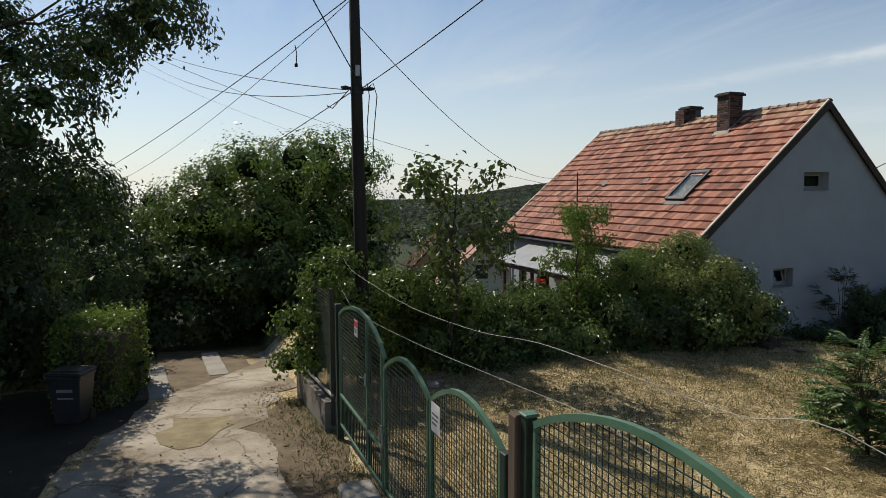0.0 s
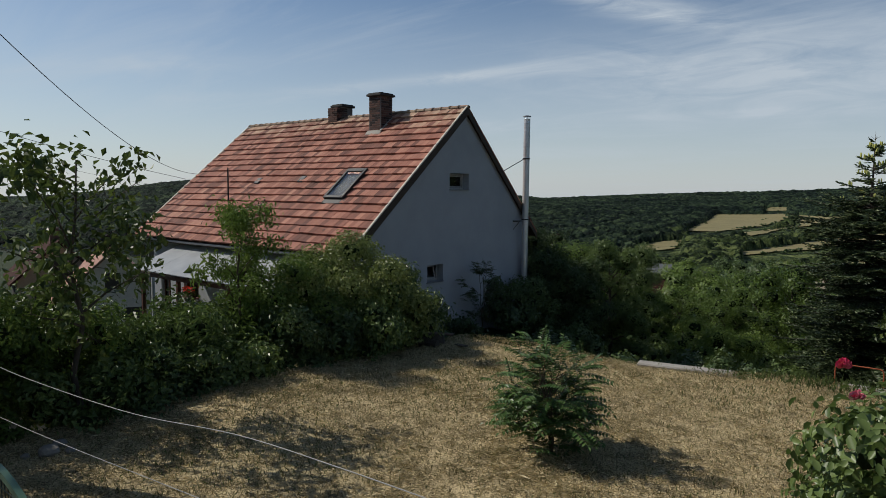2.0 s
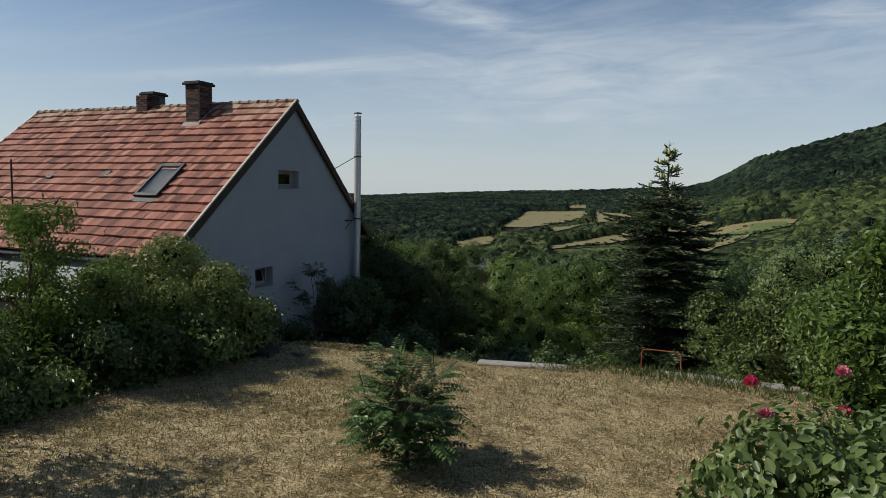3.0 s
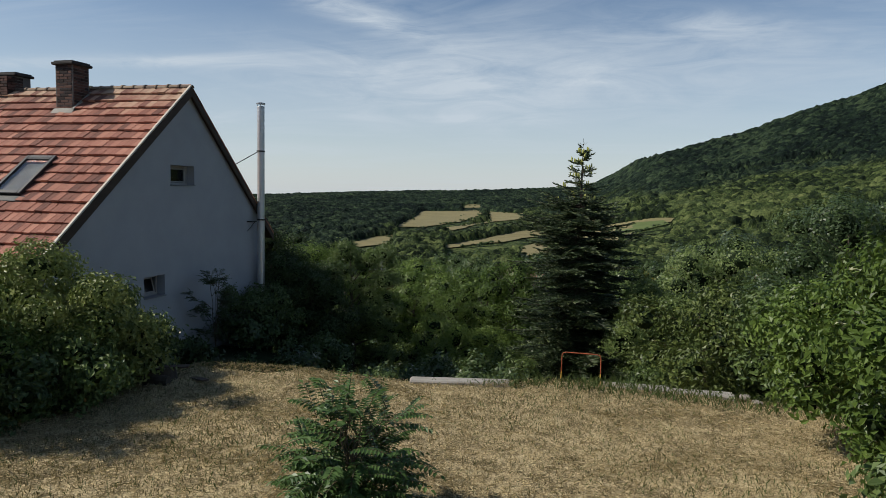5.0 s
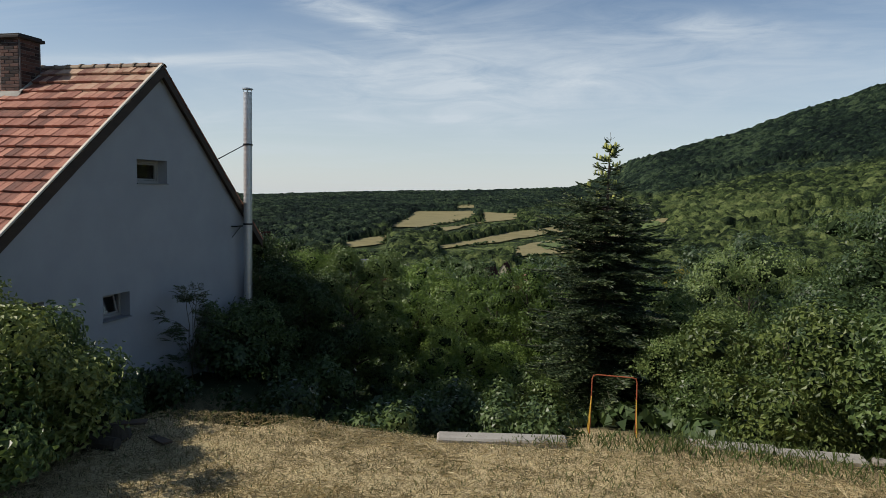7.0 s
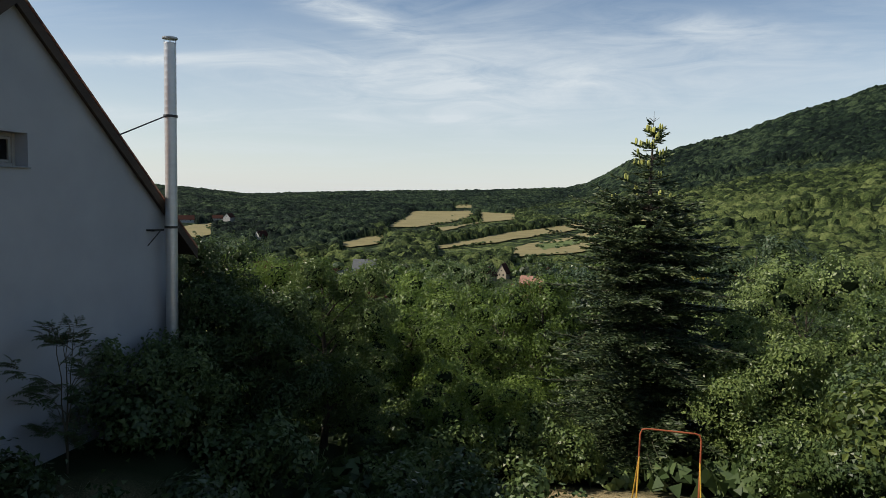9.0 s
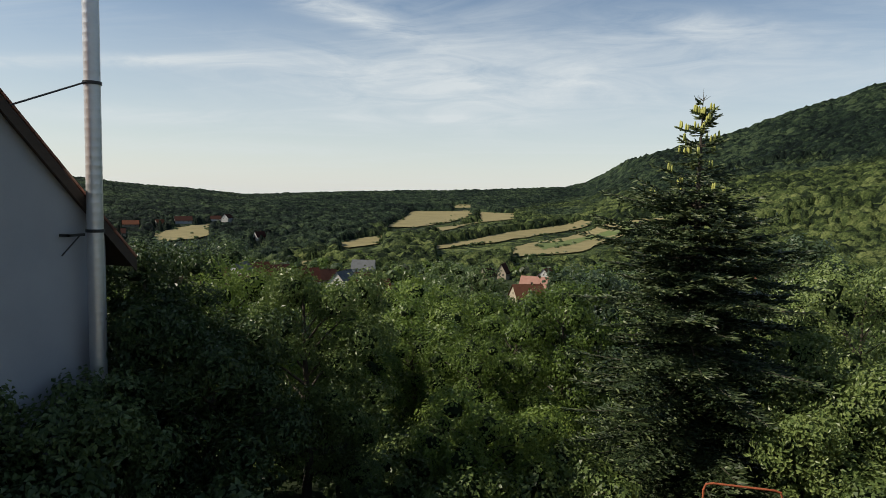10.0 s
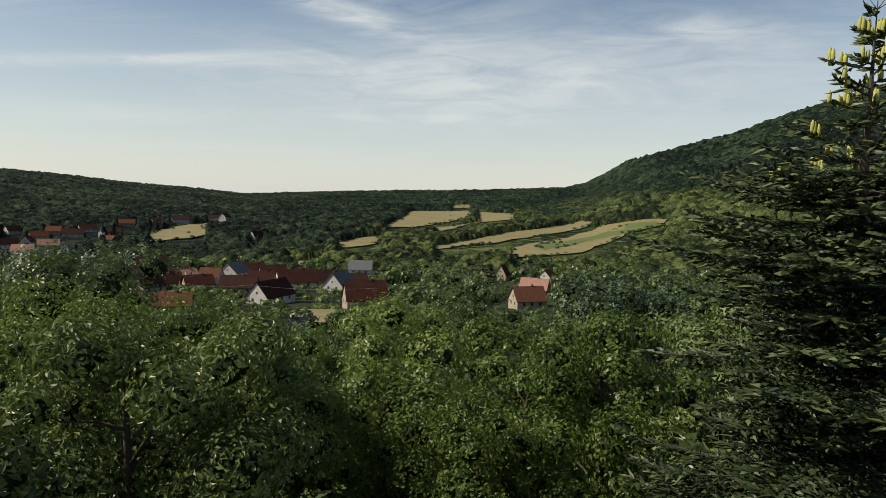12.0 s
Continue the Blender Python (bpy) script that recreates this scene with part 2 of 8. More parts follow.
FRAME_WHITE = surface("window_white", (0.68, 0.68, 0.67), (0.80, 0.80, 0.79), 3, 40, 0.4, relief=0)
FRAME_GREY = surface("window_weathered", (0.24, 0.23, 0.22), (0.36, 0.35, 0.33), 3, 40, 0.5, relief=0)
# Dark colour that stands for the dimness of rooms behind windows
DARK_IN = surface("room_dark", (0.03, 0.028, 0.025), (0.06, 0.055, 0.05), 3, 40, 0.9, relief=0)
SLATE = surface("grey_sill", (0.16, 0.17, 0.18), (0.25, 0.26, 0.27), 3, 40, 0.5, relief=0)
STONE = surface("field_stone", (0.16, 0.14, 0.12), (0.36, 0.33, 0.29), 3, 26, 0.92, relief=0.4)


def tile_material(name, dark, mid, light, lichen):
    m, t, b, _ = material(name)
    o, g = t.nodes.new("ShaderNodeObjectInfo"), t.nodes.new("ShaderNodeNewGeometry")
    r = mathn(t, "FRACT", mathn(t, "ADD", o.outputs["Random"], g.outputs["Random Per Island"]))
    pos = g.outputs["Position"]
    n1 = add(t, "ShaderNodeTexNoise", Scale=0.8, Detail=5, Roughness=0.65)
    n2 = add(t, "ShaderNodeTexNoise", Scale=14, Detail=5, Roughness=0.7)
    for n in (n1, n2):
        t.links.new(pos, n.inputs[0])
    fac = mathn(t, "ADD", mathn(t, "MULTIPLY", r, 0.52), mathn(t, "ADD", mathn(t, "MULTIPLY", n1.outputs[0], 0.30), mathn(t, "MULTIPLY", n2.outputs[0], 0.30)))
    col = ramp(t, fac, [(0.22, dark), (0.55, mid), (0.88, light)])
    # pale lichen on the courses under the ridge, and in odd spots lower down
    z = t.nodes.new("ShaderNodeSeparateXYZ")
    t.links.new(pos, z.inputs[0])
    up = mathn(t, "MULTIPLY", mathn(t, "SUBTRACT", z.outputs[2], 5.55), 1.1, True)
    spots = mathn(t, "ADD", mathn(t, "MULTIPLY", n1.outputs[0], 0.55), mathn(t, "ADD", mathn(t, "MULTIPLY", n2.outputs[0], 0.30), mathn(t, "MULTIPLY", r, 0.35)))
    grown = mathn(t, "MULTIPLY", mathn(t, "SUBTRACT", mathn(t, "ADD", spots, mathn(t, "MULTIPLY", up, 0.34)), 0.76), 4.0, True)
    col = blend(t, mathn(t, "MULTIPLY", grown, 0.62), col, lichen)
    t.links.new(col, b.inputs["Base Color"])
    b.inputs["Roughness"].default_value = 0.82
    bump(t, b, n2.outputs[0], 0.35, 0.006)
    return m


RIDGE = tile_material("weathered_ridge", (0.045, 0.030, 0.024), (0.12, 0.070, 0.050), (0.24, 0.15, 0.10), (0.34, 0.27, 0.18))
TILE = tile_material("clay_tile", (0.085, 0.034, 0.025), (0.30, 0.118, 0.078), (0.50, 0.23, 0.155), (0.50, 0.40, 0.27))


def glass(name, tint, rough=0.03):
    m, t, b, _ = material(name)
    b.inputs["Base Color"].default_value = (*tint, 1)
    b.inputs["Roughness"].default_value = rough
    b.inputs["Transmission Weight"].default_value = 1.0
    b.inputs["IOR"].default_value = 1.45
    return m


GLASS = glass("window_glass", (0.85, 0.9, 0.9))


def sheet_plastic():
    m, t, b, out = material("awning_sheet")
    n = noise_at(t, 2.0, 5, 0.6)
    t.links.new(ramp(t, n, [(0.3, (0.42, 0.44, 0.46)), (0.7, (0.60, 0.62, 0.63))]), b.inputs["Base Color"])
    b.inputs["Roughness"].default_value = 0.35
    tr = t.nodes.new("ShaderNodeBsdfTranslucent")
    tr.inputs[0].default_value = (0.7, 0.72, 0.72, 1)
    mx = add(t, "ShaderNodeMixShader", Fac=0.35)
    t.links.new(b.outputs[0], mx.inputs[1])
    t.links.new(tr.outputs[0], mx.inputs[2])
    t.links.new(mx.outputs[0], out.inputs[0])
    return m


AWNING = sheet_plastic()


def ground_material():
    """Dry mown turf on the plot, rough green pasture and woodland floor away from it."""
    m, t, b, _ = material("turf")
    g = t.nodes.new("ShaderNodeNewGeometry")
    pos = g.outputs["Position"]

    def n(scale, detail=5, rough=0.6):
        q = add(t, "ShaderNodeTexNoise", Scale=scale, Detail=detail, Roughness=rough)
        t.links.new(pos, q.inputs[0])
        return q.outputs[0]

    fine, mid, big = n(34, 8, 0.78), n(2.6), n(0.45)
    fac = mathn(t, "ADD", mathn(t, "MULTIPLY", fine, 0.72), mathn(t, "ADD", mathn(t, "MULTIPLY", mid, 0.28), mathn(t, "MULTIPLY", big, 0.10)))
    dry = ramp(t, fac, [(0.43, (0.024, 0.021, 0.010)), (0.51, (0.185, 0.145, 0.072)), (0.60, (0.66, 0.53, 0.31))])
    green = mathn(t, "MULTIPLY", mathn(t, "SUBTRACT", mathn(t, "ADD", mathn(t, "MULTIPLY", mid, 0.6), mathn(t, "MULTIPLY", big, 0.6)), 0.60), 3.0, True)
    dry = blend(t, mathn(t, "MULTIPLY", green, 0.5), dry, (0.085, 0.105, 0.032))
    far = ramp(t, n(0.02), [(0.3, (0.012, 0.020, 0.008)), (0.7, (0.034, 0.050, 0.016))])
    # the plot ends a few metres past the retaining edge
    d = t.nodes.new("ShaderNodeVectorMath")
    d.operation = "DISTANCE"
    t.links.new(pos, d.inputs[0])
    d.inputs[1].default_value = (-6.0, 7.0, 0.0)
    away = mathn(t, "MULTIPLY", mathn(t, "SUBTRACT", d.outputs["Value"], 13.0), 0.25, True)
    # the mown clearing round the swing frame below the edging
    d2 = t.nodes.new("ShaderNodeVectorMath")
    d2.operation = "DISTANCE"
    t.links.new(pos, d2.inputs[0])
    d2.inputs[1].default_value = (-7.4, 26.6, -3.0)
    away = mathn(t, "MULTIPLY", away, mathn(t, "MULTIPLY", mathn(t, "SUBTRACT", d2.outputs["Value"], 2.6), 0.6, True))
    t.links.new(blend(t, away, dry, far), b.inputs["Base Color"])
    b.inputs["Roughness"].default_value = 0.95
    b.inputs["Specular IOR Level"].default_value = 0.2
    bump(t, b, fac, 0.6, 0.04)
    return m


TURF = ground_material()


def drive_material():
    m, t, b, _ = material("worn_concrete_drive")
    big, mid, fine = noise_at(t, 0.55, 4), noise_at(t, 2.4, 6, 0.68), noise_at(t, 38, 5, 0.7)
    col = ramp(t, mathn(t, "ADD", mathn(t, "MULTIPLY", mid, 0.6), mathn(t, "MULTIPLY", fine, 0.4)), [(0.3, (0.20, 0.175, 0.135)), (0.7, (0.54, 0.485, 0.40))])
    vor = t.nodes.new("ShaderNodeTexVoronoi")
    vor.feature = "DISTANCE_TO_EDGE"
    vor.inputs["Scale"].default_value = 0.55
    c = t.nodes.new("ShaderNodeTexCoord")
    warp = add(t, "ShaderNodeTexNoise", Scale=1.7, Detail=5)
    t.links.new(c.outputs["Object"], warp.inputs[0])
    v = t.nodes.new("ShaderNodeVectorMath")
    v.operation = "MULTIPLY_ADD"
    t.links.new(warp.outputs["Color"], v.inputs[0])
    v.inputs[1].default_value = (0.9, 0.9, 0)
    t.links.new(c.outputs["Object"], v.inputs[2])
    t.links.new(v.outputs[0], vor.inputs["Vector"])
    crack = mathn(t, "SUBTRACT", 1.0, mathn(t, "MULTIPLY", vor.outputs["Distance"], 55.0, True), True)
    soil = mathn(t, "MULTIPLY", mathn(t, "SUBTRACT", mathn(t, "ADD", mathn(t, "MULTIPLY", big, 0.7), mathn(t, "MULTIPLY", mid, 0.55)), 0.57), 6.0, True)
    earth = ramp(t, fine, [(0.3, (0.10, 0.078, 0.05)), (0.7, (0.25, 0.20, 0.13))])
    col = blend(t, mathn(t, "MULTIPLY", crack, 0.8), col, (0.07, 0.058, 0.04))
    col = blend(t, soil, col, earth)
    t.links.new(col, b.inputs["Base Color"])
    b.inputs["Roughness"].default_value = 0.94
    bump(t, b, mathn(t, "SUBTRACT", mathn(t, "ADD", fine, mid), mathn(t, "MULTIPLY", crack, 0.8)), 0.5, 0.02)
    return m


DRIVE = drive_material()
SOIL = surface("bare_soil", (0.050, 0.038, 0.022), (0.21, 0.16, 0.10), 2.2, 30, 0.97, relief=0.5, depth=0.02)
VERGE = surface("dry_verge", (0.10, 0.083, 0.045), (0.33, 0.275, 0.165), 3.0, 34, 0.97, relief=0.5, depth=0.02)
# Near-black soil: the deep shade under the drive's trees, put into colour
SHADE_SOIL = surface("shade_soil", (0.010, 0.010, 0.006), (0.040, 0.037, 0.022), 1.6, 22, 0.95, relief=0.6, depth=0.03)
FIELD = surface("ripe_field", (0.12, 0.112, 0.045), (0.29, 0.245, 0.115), 0.02, 0.16, 0.95, relief=0, stretch=(1, 6, 1))
FIELD_GREEN = surface("green_field", (0.065, 0.10, 0.028), (0.125, 0.16, 0.045), 0.02, 0.12, 0.95, relief=0, stretch=(1, 6, 1))


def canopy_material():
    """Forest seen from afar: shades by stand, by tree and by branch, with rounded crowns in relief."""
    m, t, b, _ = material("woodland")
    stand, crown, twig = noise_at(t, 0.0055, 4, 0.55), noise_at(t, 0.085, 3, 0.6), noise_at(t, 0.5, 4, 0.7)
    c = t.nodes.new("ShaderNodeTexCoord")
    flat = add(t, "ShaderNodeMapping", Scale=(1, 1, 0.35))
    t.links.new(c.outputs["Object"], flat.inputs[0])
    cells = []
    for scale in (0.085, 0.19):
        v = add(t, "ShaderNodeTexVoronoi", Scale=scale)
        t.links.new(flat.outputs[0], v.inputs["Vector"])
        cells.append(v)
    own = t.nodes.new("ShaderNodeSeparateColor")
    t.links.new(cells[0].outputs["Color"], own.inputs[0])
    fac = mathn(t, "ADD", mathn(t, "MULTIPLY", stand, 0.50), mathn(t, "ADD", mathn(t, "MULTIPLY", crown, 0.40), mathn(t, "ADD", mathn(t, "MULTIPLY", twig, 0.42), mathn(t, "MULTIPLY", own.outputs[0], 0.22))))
    # Wide stops stand in for lit and shaded crowns, the bluish green for haze
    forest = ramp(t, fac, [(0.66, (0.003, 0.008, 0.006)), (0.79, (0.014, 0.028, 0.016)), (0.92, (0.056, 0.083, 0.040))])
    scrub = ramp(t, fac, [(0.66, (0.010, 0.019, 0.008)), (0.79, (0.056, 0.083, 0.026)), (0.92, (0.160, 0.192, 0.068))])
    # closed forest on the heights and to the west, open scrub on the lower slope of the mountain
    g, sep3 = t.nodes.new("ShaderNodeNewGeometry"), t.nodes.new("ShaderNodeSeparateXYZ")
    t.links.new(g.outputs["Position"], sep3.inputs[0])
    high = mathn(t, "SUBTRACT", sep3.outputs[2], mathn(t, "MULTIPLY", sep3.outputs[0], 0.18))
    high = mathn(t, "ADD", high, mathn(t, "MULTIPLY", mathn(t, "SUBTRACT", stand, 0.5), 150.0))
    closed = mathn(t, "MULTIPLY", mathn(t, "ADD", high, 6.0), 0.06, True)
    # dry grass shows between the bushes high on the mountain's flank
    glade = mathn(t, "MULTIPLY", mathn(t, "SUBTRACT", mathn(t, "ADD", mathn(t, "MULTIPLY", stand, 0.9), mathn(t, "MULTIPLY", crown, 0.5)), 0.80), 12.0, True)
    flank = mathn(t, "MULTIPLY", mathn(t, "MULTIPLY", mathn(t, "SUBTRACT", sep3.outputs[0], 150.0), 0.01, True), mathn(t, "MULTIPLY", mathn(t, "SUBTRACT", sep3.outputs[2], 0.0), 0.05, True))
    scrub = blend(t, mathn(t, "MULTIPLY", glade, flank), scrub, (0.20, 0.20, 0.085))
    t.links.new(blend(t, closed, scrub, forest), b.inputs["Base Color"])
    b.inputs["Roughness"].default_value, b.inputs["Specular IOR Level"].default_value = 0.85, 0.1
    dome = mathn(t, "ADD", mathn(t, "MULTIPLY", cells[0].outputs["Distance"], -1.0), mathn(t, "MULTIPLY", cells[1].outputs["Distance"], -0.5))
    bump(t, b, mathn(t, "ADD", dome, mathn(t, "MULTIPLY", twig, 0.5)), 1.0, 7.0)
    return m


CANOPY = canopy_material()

# ---- mesh builders ----
class Shape:
    """Collects vertices and faces for one mesh."""

    def __init__(self):
        self.v, self.f = [], []

    def put(self, verts, faces):
        n = len(self.v)
        self.v += [tuple(p) for p in verts]
        self.f += [tuple(n + i for i in q) for q in faces]
        return self

    def box(self, x0, y0, z0, x1, y1, z1, m=None, bevel=0.0):
        b = min(bevel, (x1 - x0) / 3, (y1 - y0) / 3, (z1 - z0) / 3)
        if b > 0:
            # eight corners cut into three points each
            pts, faces, key = [], [], {}
            for i, x in enumerate((x0, x1)):
                for j, y in enumerate((y0, y1)):
                    for k, z in enumerate((z0, z1)):
                        sx, sy, sz = (1 - 2 * i) * b, (1 - 2 * j) * b, (1 - 2 * k) * b
                        for a, p in enumerate(((x, y + sy, z + sz), (x + sx, y, z + sz), (x + sx, y + sy, z))):
                            key[i, j, k, a] = len(pts)
                            pts.append(p)
            for s in (0, 1):
                faces.append([key[s, 0, 0, 0], key[s, 1, 0, 0], key[s, 1, 1, 0], key[s, 0, 1, 0]])
                faces.append([key[0, s, 0, 1], key[1, s, 0, 1], key[1, s, 1, 1], key[0, s, 1, 1]])
                faces.append([key[0, 0, s, 2], key[1, 0, s, 2], key[1, 1, s, 2], key[0, 1, s, 2]])
                for r in (0, 1):
                    faces.append([key[s, r, 0, 0], key[s, r, 1, 0], key[s, r, 1, 1], key[s, r, 0, 1]])
                    faces.append([key[s, 0, r, 0], key[s, 1, r, 0], key[s, 1, r, 2], key[s, 0, r, 2]])
                    faces.append([key[0, s, r, 1], key[1, s, r, 1], key[1, s, r, 2], key[0, s, r, 2]])
            for i in (0, 1):
                for j in (0, 1):
                    for k in (0, 1):
                        faces.append([key[i, j, k, 0], key[i, j, k, 1], key[i, j, k, 2]])
        else:
            pts = [(x, y, z) for x in (x0, x1) for y in (y0, y1) for z in (z0, z1)]
            faces = [(0, 1, 3, 2), (4, 6, 7, 5), (0, 4, 5, 1), (2, 3, 7, 6), (0, 2, 6, 4), (1, 5, 7, 3)]
        if m is not None:
            pts = [m @ Vector(p) for p in pts]
        return self.put(pts, faces)

    def tube(self, path, radii, sides=6, caps=True):
        path = [Vector(p) for p in path]
        if not hasattr(radii, "__len__"):
            radii = [radii] * len(path)
        verts, faces, up = [], [], None
        for i, p in enumerate(path):
            d = (path[min(i + 1, len(path) - 1)] - path[max(i - 1, 0)]).normalized()
            if up is None:
                up = d.cross(Vector((0.31, 0.17, 0.93)))
                up = up.normalized() if up.length > 0.05 else d.orthogonal().normalized()
            side = d.cross(up).normalized()
            up = side.cross(d).normalized()
            for k in range(sides):
                a = 2 * math.pi * k / sides
                verts.append(p + (up * math.cos(a) + side * math.sin(a)) * radii[i])
        for i in range(len(path) - 1):
            for k in range(sides):
                a, b = i * sides + k, i * sides + (k + 1) % sides
                faces.append((a, b, b + sides, a + sides))
        if caps:
            faces.append(tuple(range(sides - 1, -1, -1)))
            faces.append(tuple(range((len(path) - 1) * sides, len(path) * sides)))
        return self.put(verts, faces)

    def prism(self, poly, m, depth):
        """A flat outline in x, y of m, given depth along z of m."""
        n = len(poly)
        pts = [m @ Vector((x, y, 0)) for x, y in poly] + [m @ Vector((x, y, depth)) for x, y in poly]
        faces = [tuple(range(n - 1, -1, -1)), tuple(range(n, 2 * n))]
        faces += [(i, (i + 1) % n, n + (i + 1) % n, n + i) for i in range(n)]
        return self.put(pts, faces)

    def mesh(self, name, mat, smooth=False, weld=False):
        me = bpy.data.meshes.new(name)
        me.from_pydata(self.v, [], self.f)
        me.materials.append(mat)
        bm = bmesh.new()
        bm.from_mesh(me)
        if weld:
            bmesh.ops.remove_doubles(bm, verts=bm.verts, dist=1e-4)
        bmesh.ops.recalc_face_normals(bm, faces=bm.faces)
        bm.to_mesh(me)
        bm.free()
        if smooth:
            me.shade_smooth()
        return me


def array_mesh(name, verts, faces, mat, smooth=False):
    """A mesh straight from arrays of points and of faces with the same number of corners."""
    me = bpy.data.meshes.new(name)
    n, k = faces.shape
    me.vertices.add(len(verts))
    me.vertices.foreach_set("co", np.ascontiguousarray(verts, dtype=np.float32).ravel())
    me.loops.add(n * k)
    me.loops.foreach_set("vertex_index", np.ascontiguousarray(faces, dtype=np.int32).ravel())
    me.polygons.add(n)
    me.polygons.foreach_set("loop_start", np.arange(0, n * k, k, dtype=np.int32))
    me.polygons.foreach_set("use_smooth", np.full(n, smooth))
    me.update(calc_edges=True)
    me.materials.append(mat)
    return me


def thing(name, x, y, z, label, category, group="", kind="", rz=0.0):
    ob = new(name)
    ob.empty_display_size = 0.2
    ob.matrix_world = pose(x, y, z, 0, 0, rz)
    return tagged(ob, label, category, group, kind)


def part(name, shape, mat, parent, label="", smooth=False):
    """One mesh object under a thing or a part; coordinates are the world's unless the parent is moved later."""
    me = shape if isinstance(shape, bpy.types.Mesh) else shape.mesh(name, mat, smooth)
    ob = new(name, me)
    ob.parent = parent
    if parent is not None:
        chain = parent.matrix_basis.copy()
        up = parent.parent
        while up is not None:
            chain = up.matrix_basis @ up_inverse(parent) @ chain
            parent, up = up, up.parent
        ob.matrix_parent_inverse = chain.inverted()
    if label:
        ob["label"] = label
    return ob


def up_inverse(ob):
    return ob.matrix_parent_inverse


def local(name, shape, mat, parent, label="", smooth=False):
    """A part whose coordinates are those of its thing, so that copies carry it along."""
    me = shape if isinstance(shape, bpy.types.Mesh) else shape.mesh(name, mat, smooth)
    ob = new(name, me)
    ob.parent = parent
    if label:
        ob["label"] = label
    return ob


def whole(name, shape, mat, label, category, kind="", group="", smooth=False):
    me = shape if isinstance(shape, bpy.types.Mesh) else shape.mesh(name, mat, smooth)
    return tagged(new(name, me), label, category, group, kind)


def unit(a):
    return a / np.maximum(np.linalg.norm(a, axis=-1, keepdims=True), 1e-6)


PHI = (1 + 5 ** 0.5) / 2
KNOB = np.array([(-1, PHI, 0), (1, PHI, 0), (-1, -PHI, 0), (1, -PHI, 0), (0, -1, PHI), (0, 1, PHI), (0, -1, -PHI), (0, 1, -PHI), (PHI, 0, -1), (PHI, 0, 1), (-PHI, 0, -1), (-PHI, 0, 1)]) / math.hypot(1, PHI)
KNOB_FACES = np.array([(0, 11, 5), (0, 5, 1), (0, 1, 7), (0, 7, 10), (0, 10, 11), (1, 5, 9), (5, 11, 4), (11, 10, 2), (10, 7, 6), (7, 1, 8), (3, 9, 4), (3, 4, 2), (3, 2, 6), (3, 6, 8), (3, 8, 9), (4, 9, 5), (2, 4, 11), (6, 2, 10), (8, 6, 7), (9, 8, 1)])


def dark_cores(hub, radius, rng):
    """Rough dark solids added in each billow: they block light and paint its shade."""
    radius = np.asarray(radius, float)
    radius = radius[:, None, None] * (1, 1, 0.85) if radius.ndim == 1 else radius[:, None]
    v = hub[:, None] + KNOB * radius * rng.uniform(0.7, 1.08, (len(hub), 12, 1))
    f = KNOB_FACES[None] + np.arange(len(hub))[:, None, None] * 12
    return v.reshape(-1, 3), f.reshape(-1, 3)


def leaves(name, centre, way, size, mat, rng, width=0.55, fold=0.18, flat=0.0, up=None, oval=False, core=None, plain=False):
    """Leaves as folded blades: base, two sides and tip. flat: how far they keep their faces up; core: dark solids
    inside.
    """
    n = len(centre)
    way = unit(way)
    if up is None:
        up = rng.normal(size=(n, 3))
        up[:, 2] += flat * 3
    side = unit(np.cross(way, up))
    nrm = np.cross(side, way)
    s = np.broadcast_to(size, (n,))[:, None]
    base, tip = centre - way * s * 0.5, centre + way * s * 0.5 - nrm * s * 0.08
    if oval:
        rows = []
        for f, w in ((-0.22, 0.36), (0.16, 0.42)):
            q = centre + way * s * f
            rows.append((q + side * s * width * w + nrm * s * fold * 0.7, q - side * s * width * w + nrm * s * fold * 0.7))
        verts = np.stack([base, rows[0][0], rows[1][0], tip, rows[1][1], rows[0][1]], 1).reshape(-1, 3)
        i = np.arange(n)[:, None] * 6
        faces = np.concatenate([i + [0, 3, 2], i + [0, 2, 1], i + [0, 4, 3], i + [0, 5, 4]], 1).reshape(-1, 3)
        return with_core(name, verts, faces, mat, True, core)
    if plain:
        w = side * s * width * 0.62
        verts = np.stack([base + way * s * 0.12 + w, tip, base + way * s * 0.12 - w], 1).reshape(-1, 3)
        return with_core(name, verts, np.arange(3 * n).reshape(-1, 3), mat, False, core)
    mid = centre - way * s * 0.06
    a, b = mid + side * s * width * 0.5 + nrm * s * fold, mid - side * s * width * 0.5 + nrm * s * fold
    verts = np.stack([base, a, tip, b], 1).reshape(-1, 3)
    i = np.arange(n)[:, None] * 4
    faces = np.concatenate([i + [0, 2, 1], i + [0, 3, 2]], 1).reshape(-1, 3)
    return with_core(name, verts, faces, mat, False, core)


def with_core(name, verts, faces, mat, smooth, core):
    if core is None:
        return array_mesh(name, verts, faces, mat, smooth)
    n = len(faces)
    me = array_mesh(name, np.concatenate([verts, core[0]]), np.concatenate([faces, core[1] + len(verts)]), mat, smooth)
    me.materials.append(CROWN_SHADE)
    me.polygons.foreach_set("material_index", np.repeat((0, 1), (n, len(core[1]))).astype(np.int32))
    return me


def step(a, b, x):
    t = np.clip((np.asarray(x, float) - a) / (b - a), 0, 1)
    return t * t * (3 - 2 * t)

# ---- the lie of the land ----
SKYLINE_AZ = (-180, -130, -100, -85, -71, -66.5, -62, -60, -47, -43, -38.5, -34.4, -30.5, -25, -18, -13, -3.5, -1.7, -0.2, 1.4, 3.6, 6.4, 9.0, 10.6, 11.0, 14.0, 16, 17.6, 19, 30, 60, 110, 180)
